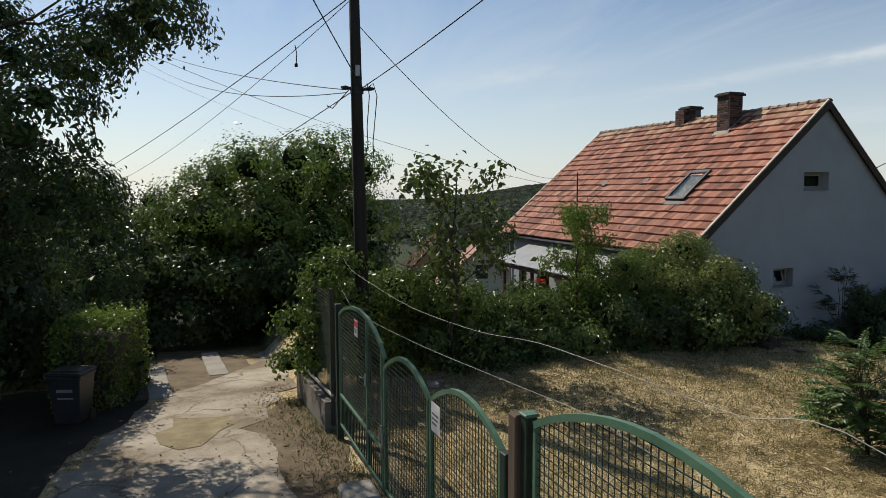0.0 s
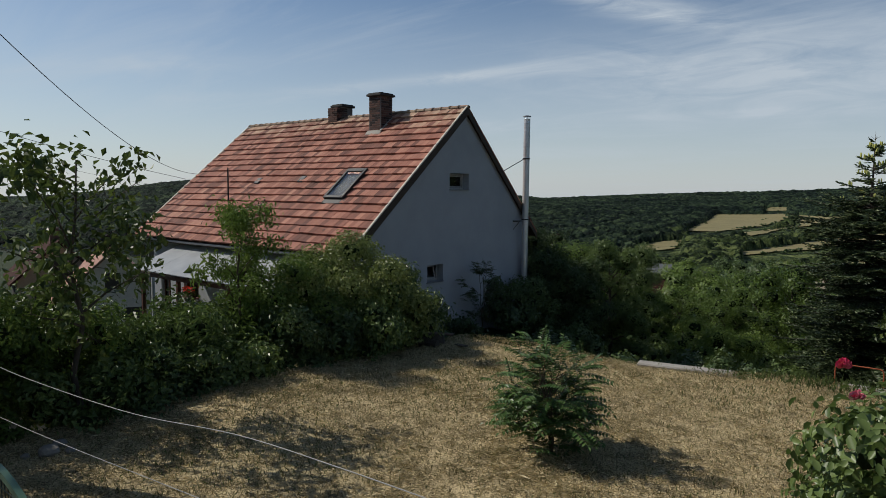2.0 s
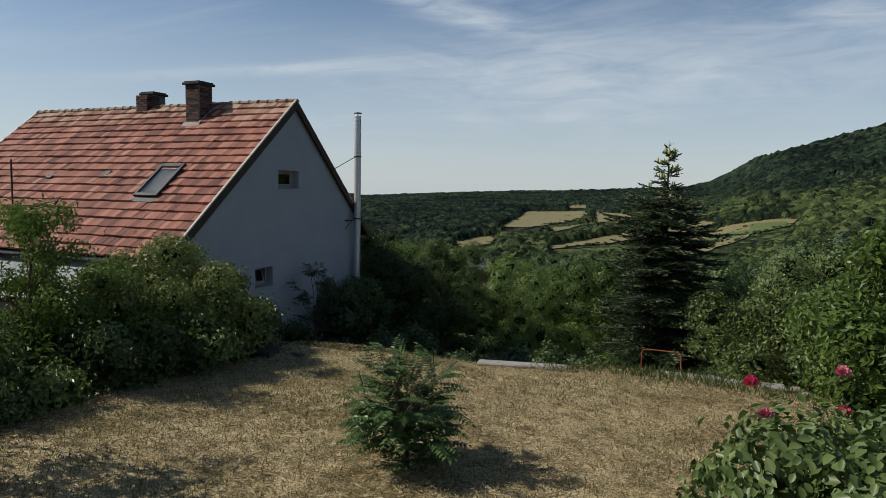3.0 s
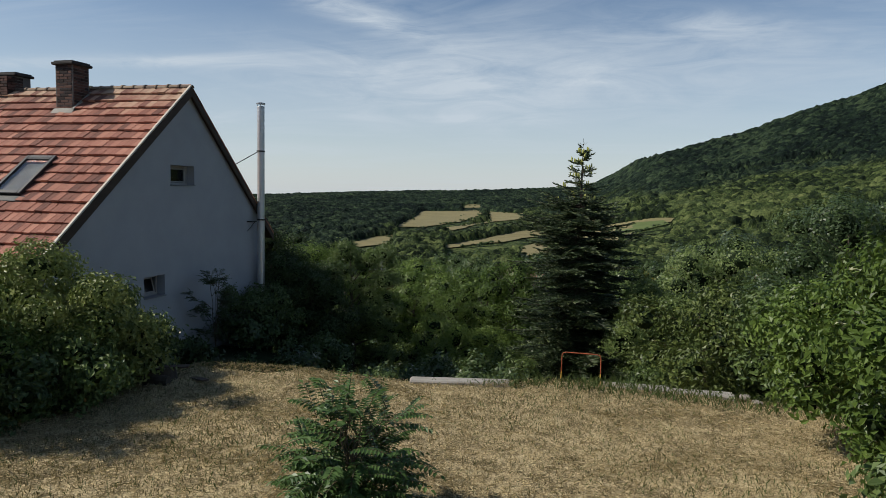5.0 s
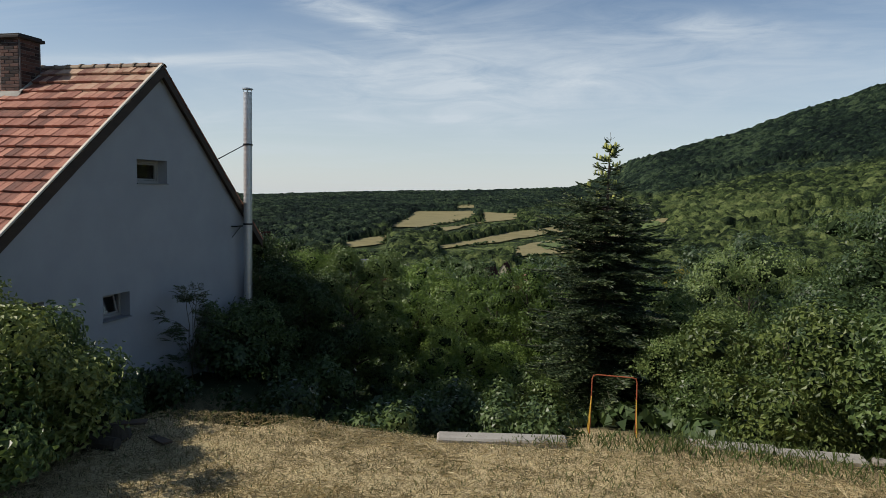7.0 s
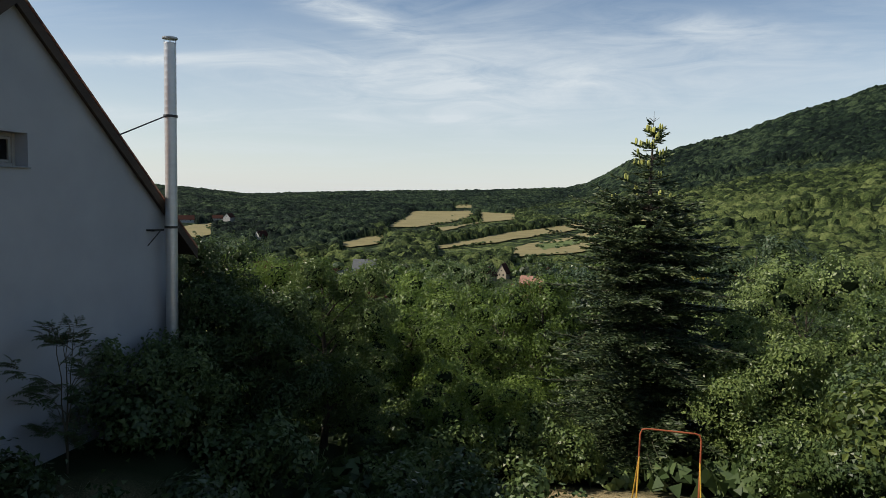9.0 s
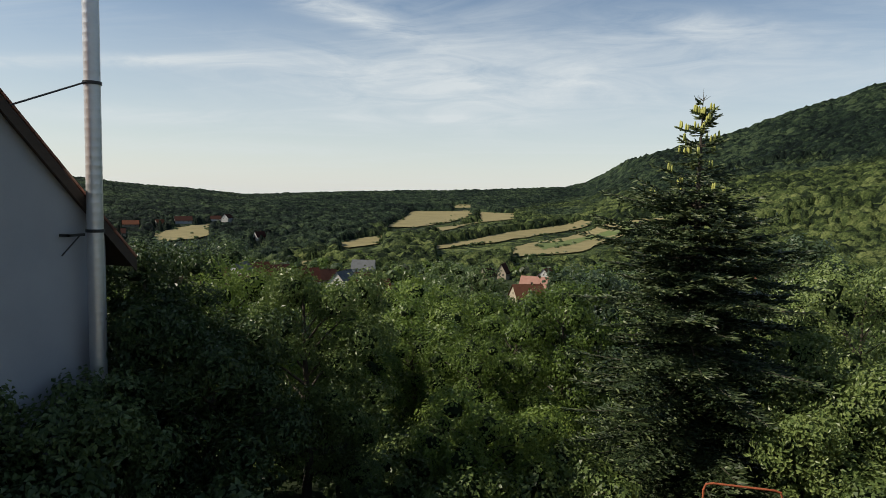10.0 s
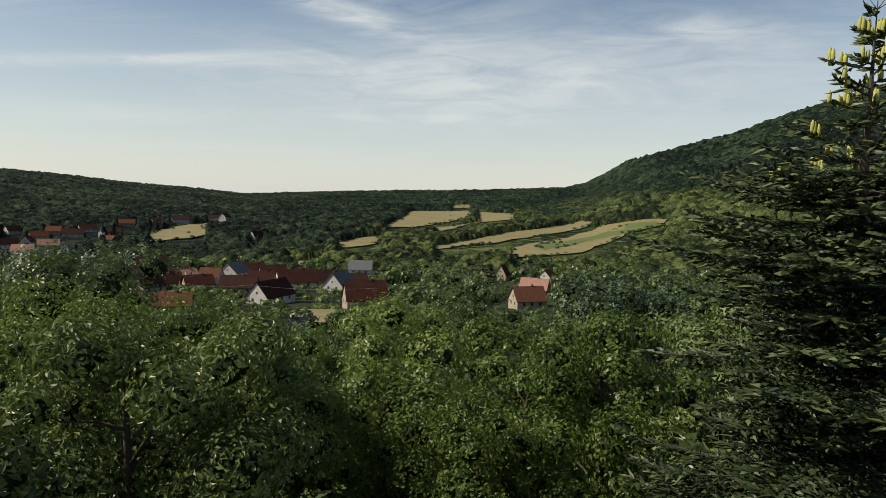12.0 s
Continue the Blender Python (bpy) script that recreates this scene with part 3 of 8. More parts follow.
SKYLINE_EL = (0.5, -0.6, -1.3, -1.2, -0.75, -0.28, 0.45, 0.65, 0.83, 0.50, 0.06, -0.2, -0.6, -0.3, 0.0, 0.15, 0.62, 1.10, 1.95, 2.92, 3.58, 4.36, 5.08, 5.55, 5.80, 6.84, 7.38, 7.95, 8.42, 9.8, 6.0, 2.0, 0.5)


def ground_z(x, y):
    """Height of the ground: the plot, the drive that runs down to the west, the slope to the valley, the hills."""
    x, y = np.asarray(x, float), np.asarray(y, float)
    lawn = 0.30 - 0.27 * step(9.0, 16.8, y) + 0.05 * np.sin(x * 0.9) * np.sin(y * 0.8 + 1)
    # east of the gate the land keeps its height, west of it the drive falls
    drive = 0.33 + np.interp(x, (-60, -22, -8.7, -3.0, 2.0), (-5.0, -1.25, 0.0, 0.28, 0.4))
    inside = step(3.75, 4.5, y)
    z = drive * (1 - inside) + lawn * inside
    # the house stands in a cut below the lawn
    falls = (0, -0.75, -2.0, -3.9, -6.0, -12.5, -28.5, -34, -41, -50, -58)
    edge = 17.15 - 0.95 * step(-5.0, -8.7, x) - 0.4 * step(-10.5, -13.5, x)
    z = z + np.interp(y - edge, (0, 0.22, 4, 11, 20, 60, 140, 200, 300, 450, 700), falls)
    cut = step(-13.0, -15.6, x) * step(4.6, 6.0, y)
    level = np.minimum(drive - 0.6, -1.2) + np.interp(y - 22, (0, 6, 15, 55, 135, 195, 295, 445, 700), (0, -2.2, -4.6, -11, -27.5, -33, -40, -49, -57))
    z = z * (1 - cut) + np.minimum(level, 0.1) * cut
    z = z + np.interp(-x - 27, (0, 15, 60, 200), (0, -2.6, -6, -9)) * step(2.0, 9.0, y) * step(160, 60, y)
    # hills round the valley
    dx, dy = x + 8, y - 15
    r, az = np.hypot(dx, dy), np.degrees(np.arctan2(dx, dy))
    el = np.interp(az, SKYLINE_AZ, SKYLINE_EL)
    mountain = step(-3.0, 4.0, az) * step(150, 90, az)
    reach = 2500 - 700 * mountain
    top = 3.4 + reach * np.tan(np.radians(el)) - 5
    t = np.clip((r - 620 + 220 * mountain) / (reach - 620 + 220 * mountain), 0, 1.25)
    rise = np.where(t < 1, t ** (1.25 + 0.55 * mountain), 1 - 0.8 * (t - 1))
    roll = 6 * np.sin(dx * 0.008 + 1.3) * np.sin(dy * 0.006) * np.clip(t * 3, 0, 1) * np.clip((1 - t) * 4, 0, 1)
    far = -58 + (top + 58) * rise + roll
    low = np.maximum(z, -58)
    w = step(380, 760, r)
    return low * (1 - w) + far * w


def gz(x, y):
    return float(ground_z(x, y))


def make_ground():
    n, a, k = 211, 7.2, 7.1
    u = np.linspace(-1, 1, n)
    gx, gy = -9 + a * np.sinh(k * u), 9 + a * np.sinh(k * u)
    X, Y = np.meshgrid(gx, gy)
    Z = ground_z(X, Y) - 5 * step(440, 560, np.hypot(X + 8, Y - 15))
    verts = np.stack([X, Y, Z], -1).reshape(-1, 3)
    i = (np.arange(n - 1)[:, None] * n + np.arange(n - 1)[None]).reshape(-1, 1)
    faces = i + np.array([[0, 1, n + 1, n]])
    me = array_mesh("ground", verts, faces, TURF, True)
    return tagged(new("ground", me), "dry mown lawn falling away to a wooded green valley", "ground", kind="structure")


make_ground()


def draped(name, outline, mat, lift, label, category, kind="structure", cell=0.4):
    """A thin sheet over the ground inside an outline in plan (any simple polygon)."""
    xs, ys = [p[0] for p in outline], [p[1] for p in outline]
    nx, ny = max(2, int((max(xs) - min(xs)) / cell) + 1), max(2, int((max(ys) - min(ys)) / cell) + 1)
    bm = bmesh.new()
    f = bm.faces.new([bm.verts.new((x, y, 0)) for x, y in outline])
    for axis, n, lo, hi in ((0, nx, min(xs), max(xs)), (1, ny, min(ys), max(ys))):
        for i in range(1, n):
            c = lo + (hi - lo) * i / n
            co, no = Vector((c, 0, 0)) if axis == 0 else Vector((0, c, 0)), Vector((1, 0, 0)) if axis == 0 else Vector((0, 1, 0))
            bmesh.ops.bisect_plane(bm, geom=bm.verts[:] + bm.edges[:] + bm.faces[:], plane_co=co, plane_no=no)
    for v in bm.verts:
        v.co.z = gz(v.co.x, v.co.y) + lift
    bmesh.ops.recalc_face_normals(bm, faces=bm.faces)
    me = bpy.data.meshes.new(name)
    bm.to_mesh(me)
    bm.free()
    me.materials.append(mat)
    me.shade_smooth()
    return tagged(new(name, me), label, category, kind=kind)


def wavy(points, rng, amp, cell=0.5):
    """An outline with an uneven, broken edge."""
    out = []
    for (x0, y0), (x1, y1) in zip(points, points[1:] + points[:1]):
        n = max(1, int(math.hypot(x1 - x0, y1 - y0) / cell))
        for i in range(n):
            out.append((x0 + (x1 - x0) * i / n + rng.uniform(-amp, amp), y0 + (y1 - y0) * i / n + rng.uniform(-amp, amp)))
    return out


rg = random.Random(3)
draped("driveway", wavy([(-2.0, -0.6), (-2.0, 2.9), (-8.6, 2.9), (-12.2, 2.55), (-14.6, 3.5), (-18.4, 4.25), (-20.5, 4.4), (-20.5, 3.6), (-18.3, 3.05), (-15.6, 1.35), (-13.7, 0.75), (-10.2, 0.1), (-7.5, -0.9)], rg, 0.19),
       DRIVE, 0.018, "cracked pale concrete driveway with earth and weeds breaking through", "driveway", cell=0.45)
# Dark sheet added to deepen the tree shade south of the drive
draped("shade_sheet", wavy([(-2.0, -0.75), (-7.5, -1.05), (-10.2, -0.05), (-13.7, 0.6), (-15.4, 1.0), (-17.5, 0.4), (-17.5, -8.0), (-2.0, -8.0)], rg, 0.15), SHADE_SOIL, 0.010, "near-black sheet painting the tree shade on the soil beside the drive", "soil")
draped("weed_strip", wavy([(-13.5, 1.45), (-13.1, 2.25), (-12.5, 2.35), (-11.5, 1.85), (-11.3, 1.5), (-12.1, 1.2)], rg, 0.13, 0.3), VERGE, 0.026, "strip of dry grass and earth through the worn drive", "soil", cell=0.2)
draped("soil_ramp", wavy([(-15.5, 1.5), (-18.2, 3.1), (-21.5, 2.9), (-22.5, 0.9), (-19.0, 0.55), (-15.3, 0.75)], rg, 0.1), SOIL, 0.012, "bare earth ramp between two paved wheel tracks", "soil")
draped("verge_soil", wavy([(-8.3, 3.72), (-11.2, 3.72), (-14.2, 3.7), (-13.0, 2.7), (-11.4, 2.5), (-8.3, 2.8)], rg, 0.22), SOIL, 0.010, "dry leaf-strewn verge below the gate and wall", "soil")

# ---- the white house ----
GX, HX = -16.74, -28.62          # gable wall and far end
FY, BY = 15.50, 24.42            # front and back walls
RY, RZ = 20.42, 6.50             # ridge
EY, BEY = 15.02, 25.00           # eaves
FS, BS = 0.852, 0.95             # roof slopes, front and back
BASE = -1.45
house = thing("house", -22.5, 20.0, -1.2, "white plastered house with a steep red clay-tiled gable roof", "house")


def clip_poly(poly, planes):
    """Cuts a flat polygon by half planes a*u + b*v <= c."""
    for a, b, c in planes:
        out = []
        for p, q in zip(poly, poly[1:] + poly[:1]):
            dp, dq = a * p[0] + b * p[1] - c, a * q[0] + b * q[1] - c
            if dp <= 0:
                out.append(p)
            if dp * dq < 0:
                s = dp / (dp - dq)
                out.append((p[0] + (q[0] - p[0]) * s, p[1] + (q[1] - p[1]) * s))
        poly = out
        if len(poly) < 3:
            return []
    return poly


def wall_shape(to3, u0, u1, v0, v1, holes, thick, planes=()):
    """A wall in u, v with openings right through it; to3 maps u, v and depth to the world."""
    s = Shape()
    us = sorted({u0, u1, *(h[0] for h in holes), *(h[1] for h in holes)})
    vs = sorted({v0, v1, *(h[2] for h in holes), *(h[3] for h in holes)})
    for a, b in zip(us, us[1:]):
        for c, d in zip(vs, vs[1:]):
            if any(h[0] <= a and b <= h[1] and h[2] <= c and d <= h[3] for h in holes):
                continue
            poly = clip_poly([(a, c), (b, c), (b, d), (a, d)], planes)
            if len(poly) > 2:
                n = len(poly)
                s.put([to3(u, v, 0) for u, v in poly] + [to3(u, v, thick) for u, v in poly], [tuple(range(n)), tuple(range(2 * n - 1, n - 1, -1))])
    for a, b, c, d in holes:
        q = [(a, c), (b, c), (b, d), (a, d)]
        for (p0, p1) in zip(q, q[1:] + q[:1]):
            s.put([to3(*p0, 0), to3(*p1, 0), to3(*p1, thick), to3(*p0, thick)], [(0, 1, 2, 3)])
    q = [(u0, v0), (u1, v0)]
    s.put([to3(u0, v0, 0), to3(u0, v1 if not planes else v0 + 3.2, 0), to3(u0, v1 if not planes else v0 + 3.2, thick), to3(u0, v0, thick)], [(0, 1, 2, 3)])
    s.put([to3(u1, v0, 0), to3(u1, v1 if not planes else v0 + 3.2, 0), to3(u1, v1 if not planes else v0 + 3.2, thick), to3(u1, v0, thick)], [(0, 1, 2, 3)])
    return s.mesh("wall", PLASTER, weld=True)


def roof_under(y):
    return RZ - 0.12 - (FS * (RY - y) if y < RY else BS * (y - RY))


HOLES = {"upper": (19.63, 20.68, 3.77, 4.31), "lower": (18.51, 19.33, 0.78, 1.34), "side": (16.55, 17.00, 0.72, 1.46)}
# u = y, v = z; half planes under both slopes
cuts = [(-FS, 1, RZ - 0.12 - FS * RY), (BS, 1, RZ - 0.12 + BS * RY)]
part("wall", wall_shape(lambda u, v, d: (GX - d, u, v), FY, BY, BASE, 6.6, list(HOLES.values()), 0.34, cuts), PLASTER, house)
part("wall", wall_shape(lambda u, v, d: (HX + d, u, v), FY, BY, BASE - 1, 6.6, [], 0.34, cuts), PLASTER, house)
FRONT = [(-27.75, -27.05, -1.1, 1.05), (-26.1, -25.1, -0.35, 0.95), (-22.6, -21.4, -0.35, 0.95), (-19.6, -18.4, -0.35, 0.95)]
part("wall", wall_shape(lambda u, v, d: (u, FY + d, v), HX + 0.34, GX - 0.34, BASE - 0.3, roof_under(FY), FRONT, 0.34), PLASTER, house)
part("wall", wall_shape(lambda u, v, d: (u, BY - d, v), HX + 0.34, GX - 0.34, BASE - 2, roof_under(BY), [], 0.34), PLASTER, house)
part("floor_slab", Shape().box(HX + 0.3, FY + 0.3, BASE, GX - 0.3, BY - 0.3, BASE + 0.2), CONCRETE, house)
part("attic_floor", Shape().box(HX + 0.36, FY + 0.36, 2.3, GX - 0.36, BY - 0.36, 2.45), CONCRETE, house)


def gable_window(name, hole, open_tilt=0.0, mullion=False, mat=FRAME_WHITE):
    y0, y1, z0, z1 = hole
    x = GX - 0.24
    fw, fd = 0.065, 0.07
    s = Shape()
    s.box(x - fd, y0 + 0.002, z0 + 0.002, x, y0 + fw, z1 - 0.002, bevel=0.006)
    s.box(x - fd, y1 - fw, z0 + 0.002, x, y1 - 0.002, z1 - 0.002, bevel=0.006)
    s.box(x - fd, y0 + fw, z0 + 0.002, x, y1 - fw, z0 + fw, bevel=0.006)
    s.box(x - fd, y0 + fw, z1 - fw, x, y1 - fw, z1 - 0.002, bevel=0.006)
    win = part("window", s, mat, house, "small white-framed gable window in a deep reveal")
    m = Matrix.Translation((x - 0.03, 0, z0 + fw)) @ Matrix.Rotation(radians(-open_tilt), 4, "Y")
    sash = Shape()
    h, a, b, w = z1 - z0 - 2 * fw, y0 + fw + 0.004, y1 - fw - 0.004, 0.045
    for q in ((a, 0.004, a + w, h - 0.004), (b - w, 0.004, b, h - 0.004), (a + w, 0.004, b - w, w), (a + w, h - w, b - w, h - 0.004)):
        sash.box(-0.04, q[0], q[1], 0.012, q[2], q[3], m, 0.005)
    part("sash", sash, mat, win)
    part("pane", Shape().box(-0.02, a + w, w, -0.012, b - w, h - w, m), GLASS, win).visible_shadow = False
    part("sill", Shape().box(GX - 0.20, y0 - 0.02, z0 - 0.022, GX + 0.045, y1 + 0.02, z0 + 0.006, bevel=0.006), SLATE, win, "grey metal sill")
    part("room_back", Shape().box(x - 0.9, y0 - 0.3, z0 - 0.3, x - 0.86, y1 + 0.3, z1 + 0.3), DARK_IN, win, "dark interior")
    return win


gable_window("window", HOLES["upper"], mat=FRAME_GREY)
gable_window("window", HOLES["lower"], open_tilt=14, mat=FRAME_GREY)
gable_window("window", HOLES["side"], mat=SLATE)
part("meter_box", Shape().box(GX, 17.72, 1.26, GX + 0.05, 17.83, 1.40, bevel=0.008), FRAME_WHITE, house, "small pale wall box")


def front_window(a, b, c, d, door=False):
    y, fw = FY + 0.12, 0.07
    s = Shape()
    for q in ((a, c, a + fw, d), (b - fw, c, b, d), (a + fw, c, b - fw, c + fw), (a + fw, d - fw, b - fw, d), ((a + b) / 2 - 0.03, c + fw, (a + b) / 2 + 0.03, d - fw)):
        s.box(q[0] + 0.001, y, q[1] + 0.001, q[2] - 0.001, y + 0.07, q[3] - 0.001, bevel=0.006)
    win = part("door" if door else "window", s, WOOD_RED, house, "brown wooden glazed door" if door else "brown-framed front window")
    part("pane", Shape().box(a + fw, y + 0.03, c + fw, b - fw, y + 0.038, d - fw), GLASS, win).visible_shadow = False
    part("room_back", Shape().box(a - 0.2, y + 0.8, c - 0.2, b + 0.2, y + 0.84, d + 0.2), DARK_IN, win, "dark interior")
    if not door:
        part("sill", Shape().box(a - 0.04, FY - 0.06, c - 0.03, b + 0.04, FY + 0.14, c + 0.004, bevel=0.006), SLATE, win)


for i, q in enumerate(FRONT):
    front_window(*q, door=i == 0)

# roof boards under the tiles, fascias, white verge trim, gutter
VX, VX2 = GX + 0.14, HX - 0.14
roof = part("roof", Shape().put(
    [(x, y, z + o) for x in (VX - 0.03, VX2 + 0.03) for o in (0, -0.11) for y, z in ((EY + 0.02, RZ - FS * (RY - EY) - 0.05), (RY, RZ - 0.05), (BEY, RZ - BS * (BEY - RY) - 0.05))],
    [(0, 1, 7, 6), (1, 2, 8, 7), (3, 9, 10, 4), (4, 10, 11, 5), (0, 3, 4, 1), (1, 4, 5, 2), (6, 7, 10, 9), (7, 8, 11, 10), (0, 6, 9, 3), (2, 5, 11, 8)]), FASCIA, house, "steep red clay-tiled roof")
for x0, x1 in ((VX - 0.03, VX), (VX2, VX2 + 0.03)):
    m = Matrix(((0, 0, 1, x0), (1, 0, 0, 0), (0, 1, 0, 0), (0, 0, 0, 1)))
    for y0, y1, sl in ((EY, RY, FS), (RY, BEY, -BS)):
        za, zb = (RZ - FS * (RY - y0), RZ) if sl > 0 else (RZ, RZ - BS * (y1 - RY))
        part("fascia", Shape().prism([(y0, za - 0.24), (y1, zb - 0.24), (y1, zb - 0.03), (y0, za - 0.03)], m, 0.03), FASCIA, roof)
        if sl > 0:
            part("verge_trim", Shape().prism([(y0, za - 0.03), (y1, zb - 0.03), (y1, zb + 0.02), (y0, za + 0.02)], m, 0.036), FASCIA, roof, "brown verge strip")
SLOPE = math.hypot(RY - EY, FS * (RY - EY))
ROOF_M = Matrix.Translation((0, EY, RZ - FS * (RY - EY))) @ Matrix.Rotation(math.atan(FS), 4, "X")
gut = Shape()
gz0 = RZ - FS * (RY - EY) - 0.06
for xa, xb in ((VX2, VX),):
    pr = [(-0.065 * math.cos(math.pi * i / 8), -0.065 * math.sin(math.pi * i / 8)) for i in range(9)] + [(0.058 * math.cos(math.pi * i / 8), -0.058 * math.sin(math.pi * i / 8)) for i in range(9)]
    gut.prism(pr, Matrix(((0, 0, 1, xa), (1, 0, 0, EY - 0.06), (0, 1, 0, gz0), (0, 0, 0, 1))), xb - xa)
part("gutter", gut, SLATE, roof, "grey half-round gutter")
for xa, xb in ((VX - 0.035, VX + 0.04), (VX2 - 0.04, VX2 + 0.035)):
    part("verge_cap", Shape().box(xa, 0.0, 0.052, xb, SLOPE - 0.02, 0.092, ROOF_M, 0.008), CREAM, roof, "cream verge capping")
part("downpipe", Shape().tube([(HX + 0.1, EY - 0.06, gz0 - 0.05), (HX + 0.1, FY - 0.06, gz0 - 0.4), (HX + 0.1, FY - 0.06, BASE)], 0.04, 8), GALV, house)

# chimneys
def chimney(cx, cy, w, d, z0, z1, rows):
    ob = part("chimney", Shape().box(cx - w / 2 + 0.012, cy - d / 2 + 0.012, z0, cx + w / 2 - 0.012, cy + d / 2 - 0.012, z1 - 0.1), MORTAR, house, "weathered dark brick chimney")
    cap = Shape().box(cx - w / 2 - 0.07, cy - d / 2 - 0.07, z1 - 0.10, cx + w / 2 + 0.07, cy + d / 2 + 0.07, z1 - 0.02, bevel=0.02)
    cap.box(cx - w / 2 - 0.02, cy - d / 2 - 0.02, z1 - 0.02, cx + w / 2 + 0.02, cy + d / 2 + 0.02, z1 + 0.02, bevel=0.01)
    part("cap", cap, CAP, ob, "dark concrete chimney cap")
    if cy - d / 2 > RY - 0.2:
        return ob, rows
    fl = Shape()
    fy = cy - d / 2
    zf = RZ - FS * (RY - fy)
    fl.put([(cx - w / 2 - 0.06, fy - 0.13, zf - 0.11 + 0.085), (cx + w / 2 + 0.06, fy - 0.13, zf - 0.11 + 0.085), (cx + w / 2 + 0.06, fy + 0.01, zf + 0.13), (cx - w / 2 - 0.06, fy + 0.01, zf + 0.13),
            (cx - w / 2 - 0.06, fy - 0.13, zf - 0.11 + 0.04), (cx + w / 2 + 0.06, fy - 0.13, zf - 0.11 + 0.04), (cx + w / 2 + 0.06, fy + 0.01, zf), (cx - w / 2 - 0.06, fy + 0.01, zf)],
           [(0, 1, 2, 3), (4, 7, 6, 5), (0, 4, 5, 1), (1, 5, 6, 2), (2, 6, 7, 3), (3, 7, 4, 0)])
    y1 = min(cy + d / 2, RY)
    fl.put([(x, y, z) for x in (cx + w / 2 - 0.01, cx + w / 2 + 0.06) for y, z in ((fy - 0.05, zf - 0.05), (fy - 0.05, zf + 0.10), (y1, zf + FS * (y1 - fy) + 0.12), (y1, zf + FS * (y1 - fy) - 0.02))],
           [(0, 1, 2, 3), (4, 7, 6, 5), (0, 4, 5, 1), (1, 5, 6, 2), (2, 6, 7, 3), (3, 7, 4, 0)])
    part("flashing", fl, CONCRETE, ob, "pale mortar flashing")
    return ob, rows


CH1, CH2 = chimney(-20.10, 19.84, 0.60, 0.62, 5.2, 7.16, 24), chimney(-22.95, 20.62, 0.56, 0.56, 5.6, 7.05, 18)

# roof window
m_roof = Matrix.Translation((0, EY, RZ - FS * (RY - EY))) @ Matrix.Rotation(math.atan(FS), 4, "X")
SLOPE = math.hypot(RY - EY, FS * (RY - EY))
sx0, sx1, sv0, sv1 = -19.60, -18.68, 2.28, 3.76
sk = Shape()
for a, b, c, d in ((sx0, sv0, sx0 + 0.1, sv1), (sx1 - 0.1, sv0, sx1, sv1), (sx0 + 0.1, sv0, sx1 - 0.1, sv0 + 0.12), (sx0 + 0.1, sv1 - 0.12, sx1 - 0.1, sv1)):
    sk.box(a, b, 0.0, c, d, 0.15, m_roof, 0.012)
skylight = part("roof_window", sk, BLACK_METAL, house, "dark-framed roof window reflecting pale sky")
part("pane", Shape().box(sx0 + 0.09, sv0 + 0.1, 0.115, sx1 - 0.09, sv1 - 0.1, 0.125, m_roof), GLASS, skylight).visible_shadow = False
# A dark sheet under the pane stands in for the unlit room
part("room_sheet", Shape().box(sx0 + 0.09, sv0 + 0.1, 0.05, sx1 - 0.09, sv1 - 0.1, 0.06, m_roof), DARK_IN, skylight, "dark room behind the glass")
part("sash_edge", Shape().box(sx0 + 0.10, sv1 - 0.17, 0.118, sx1 - 0.10, sv1 - 0.12, 0.158, m_roof, 0.01), BLACK_METAL, skylight)
part("apron", Shape().box(sx0 - 0.22, sv0 - 0.20, 0.035, sx1 + 0.12, sv0, 0.07, m_roof, 0.01), BLACK_METAL, skylight, "dark lead apron")
for vx, vv in ((-24.07, 3.22), (-21.62, 3.30)):
    part("vent_tile", Shape().box(vx - 0.14, vv - 0.16, 0.03, vx + 0.14, vv + 0.16, 0.10, m_roof, 0.02), BLACK_METAL, roof, "dark ventilation tile")
for i in range(11):
    hx = VX - 0.6 - i * 1.1
    part("snow_hook", Shape().tube([m_roof @ Vector((hx, 0.75, 0.03)), m_roof @ Vector((hx, 0.80, 0.13)), m_roof @ Vector((hx + 0.05, 0.86, 0.13))], 0.012, 5), BLACK_METAL, roof)

# steel flue beside the gable corner
flue = thing("flue", -16.46, 23.89, -1.3, "tall shiny stainless steel flue pipe clamped to the gable corner", "flue")
fx, fy = -16.46, 23.89
prof, zz0 = [], -1.6
n = 56
for i in range(n + 1):
    z = -1.6 + (6.41 + 1.6) * i / n
    prof += [((fx, fy, z - 0.010), 0.120), ((fx, fy, z), 0.1216), ((fx, fy, z + 0.010), 0.120)]
part("pipe", Shape().tube([p for p, _ in prof], [r for _, r in prof], 20), STEEL, flue, smooth=True)
cap = Shape().tube([(fx, fy, 6.50), (fx, fy, 6.53), (fx, fy, 6.56)], [0.15, 0.15, 0.02], 18)
part("rain_cap", cap, GALV, flue)
for a in range(4):
    an = a * math.pi / 2 + 0.6
    part("cap_strut", Shape().tube([(fx + 0.11 * math.cos(an), fy + 0.11 * math.sin(an), 6.38), (fx + 0.11 * math.cos(an), fy + 0.11 * math.sin(an), 6.51)], 0.008, 5), GALV, flue)
for z in (4.95, 2.68):
    part("clamp", Shape().tube([(fx, fy, z - 0.025), (fx, fy, z + 0.025)], 0.138, 18), BLACK_METAL, flue, "black clamp band")
part("stay", Shape().tube([(fx, fy - 0.12, 4.95), (VX - 0.02, 22.5, 4.42)], 0.014, 6), BLACK_METAL, flue, "black stay rod to the roof verge")
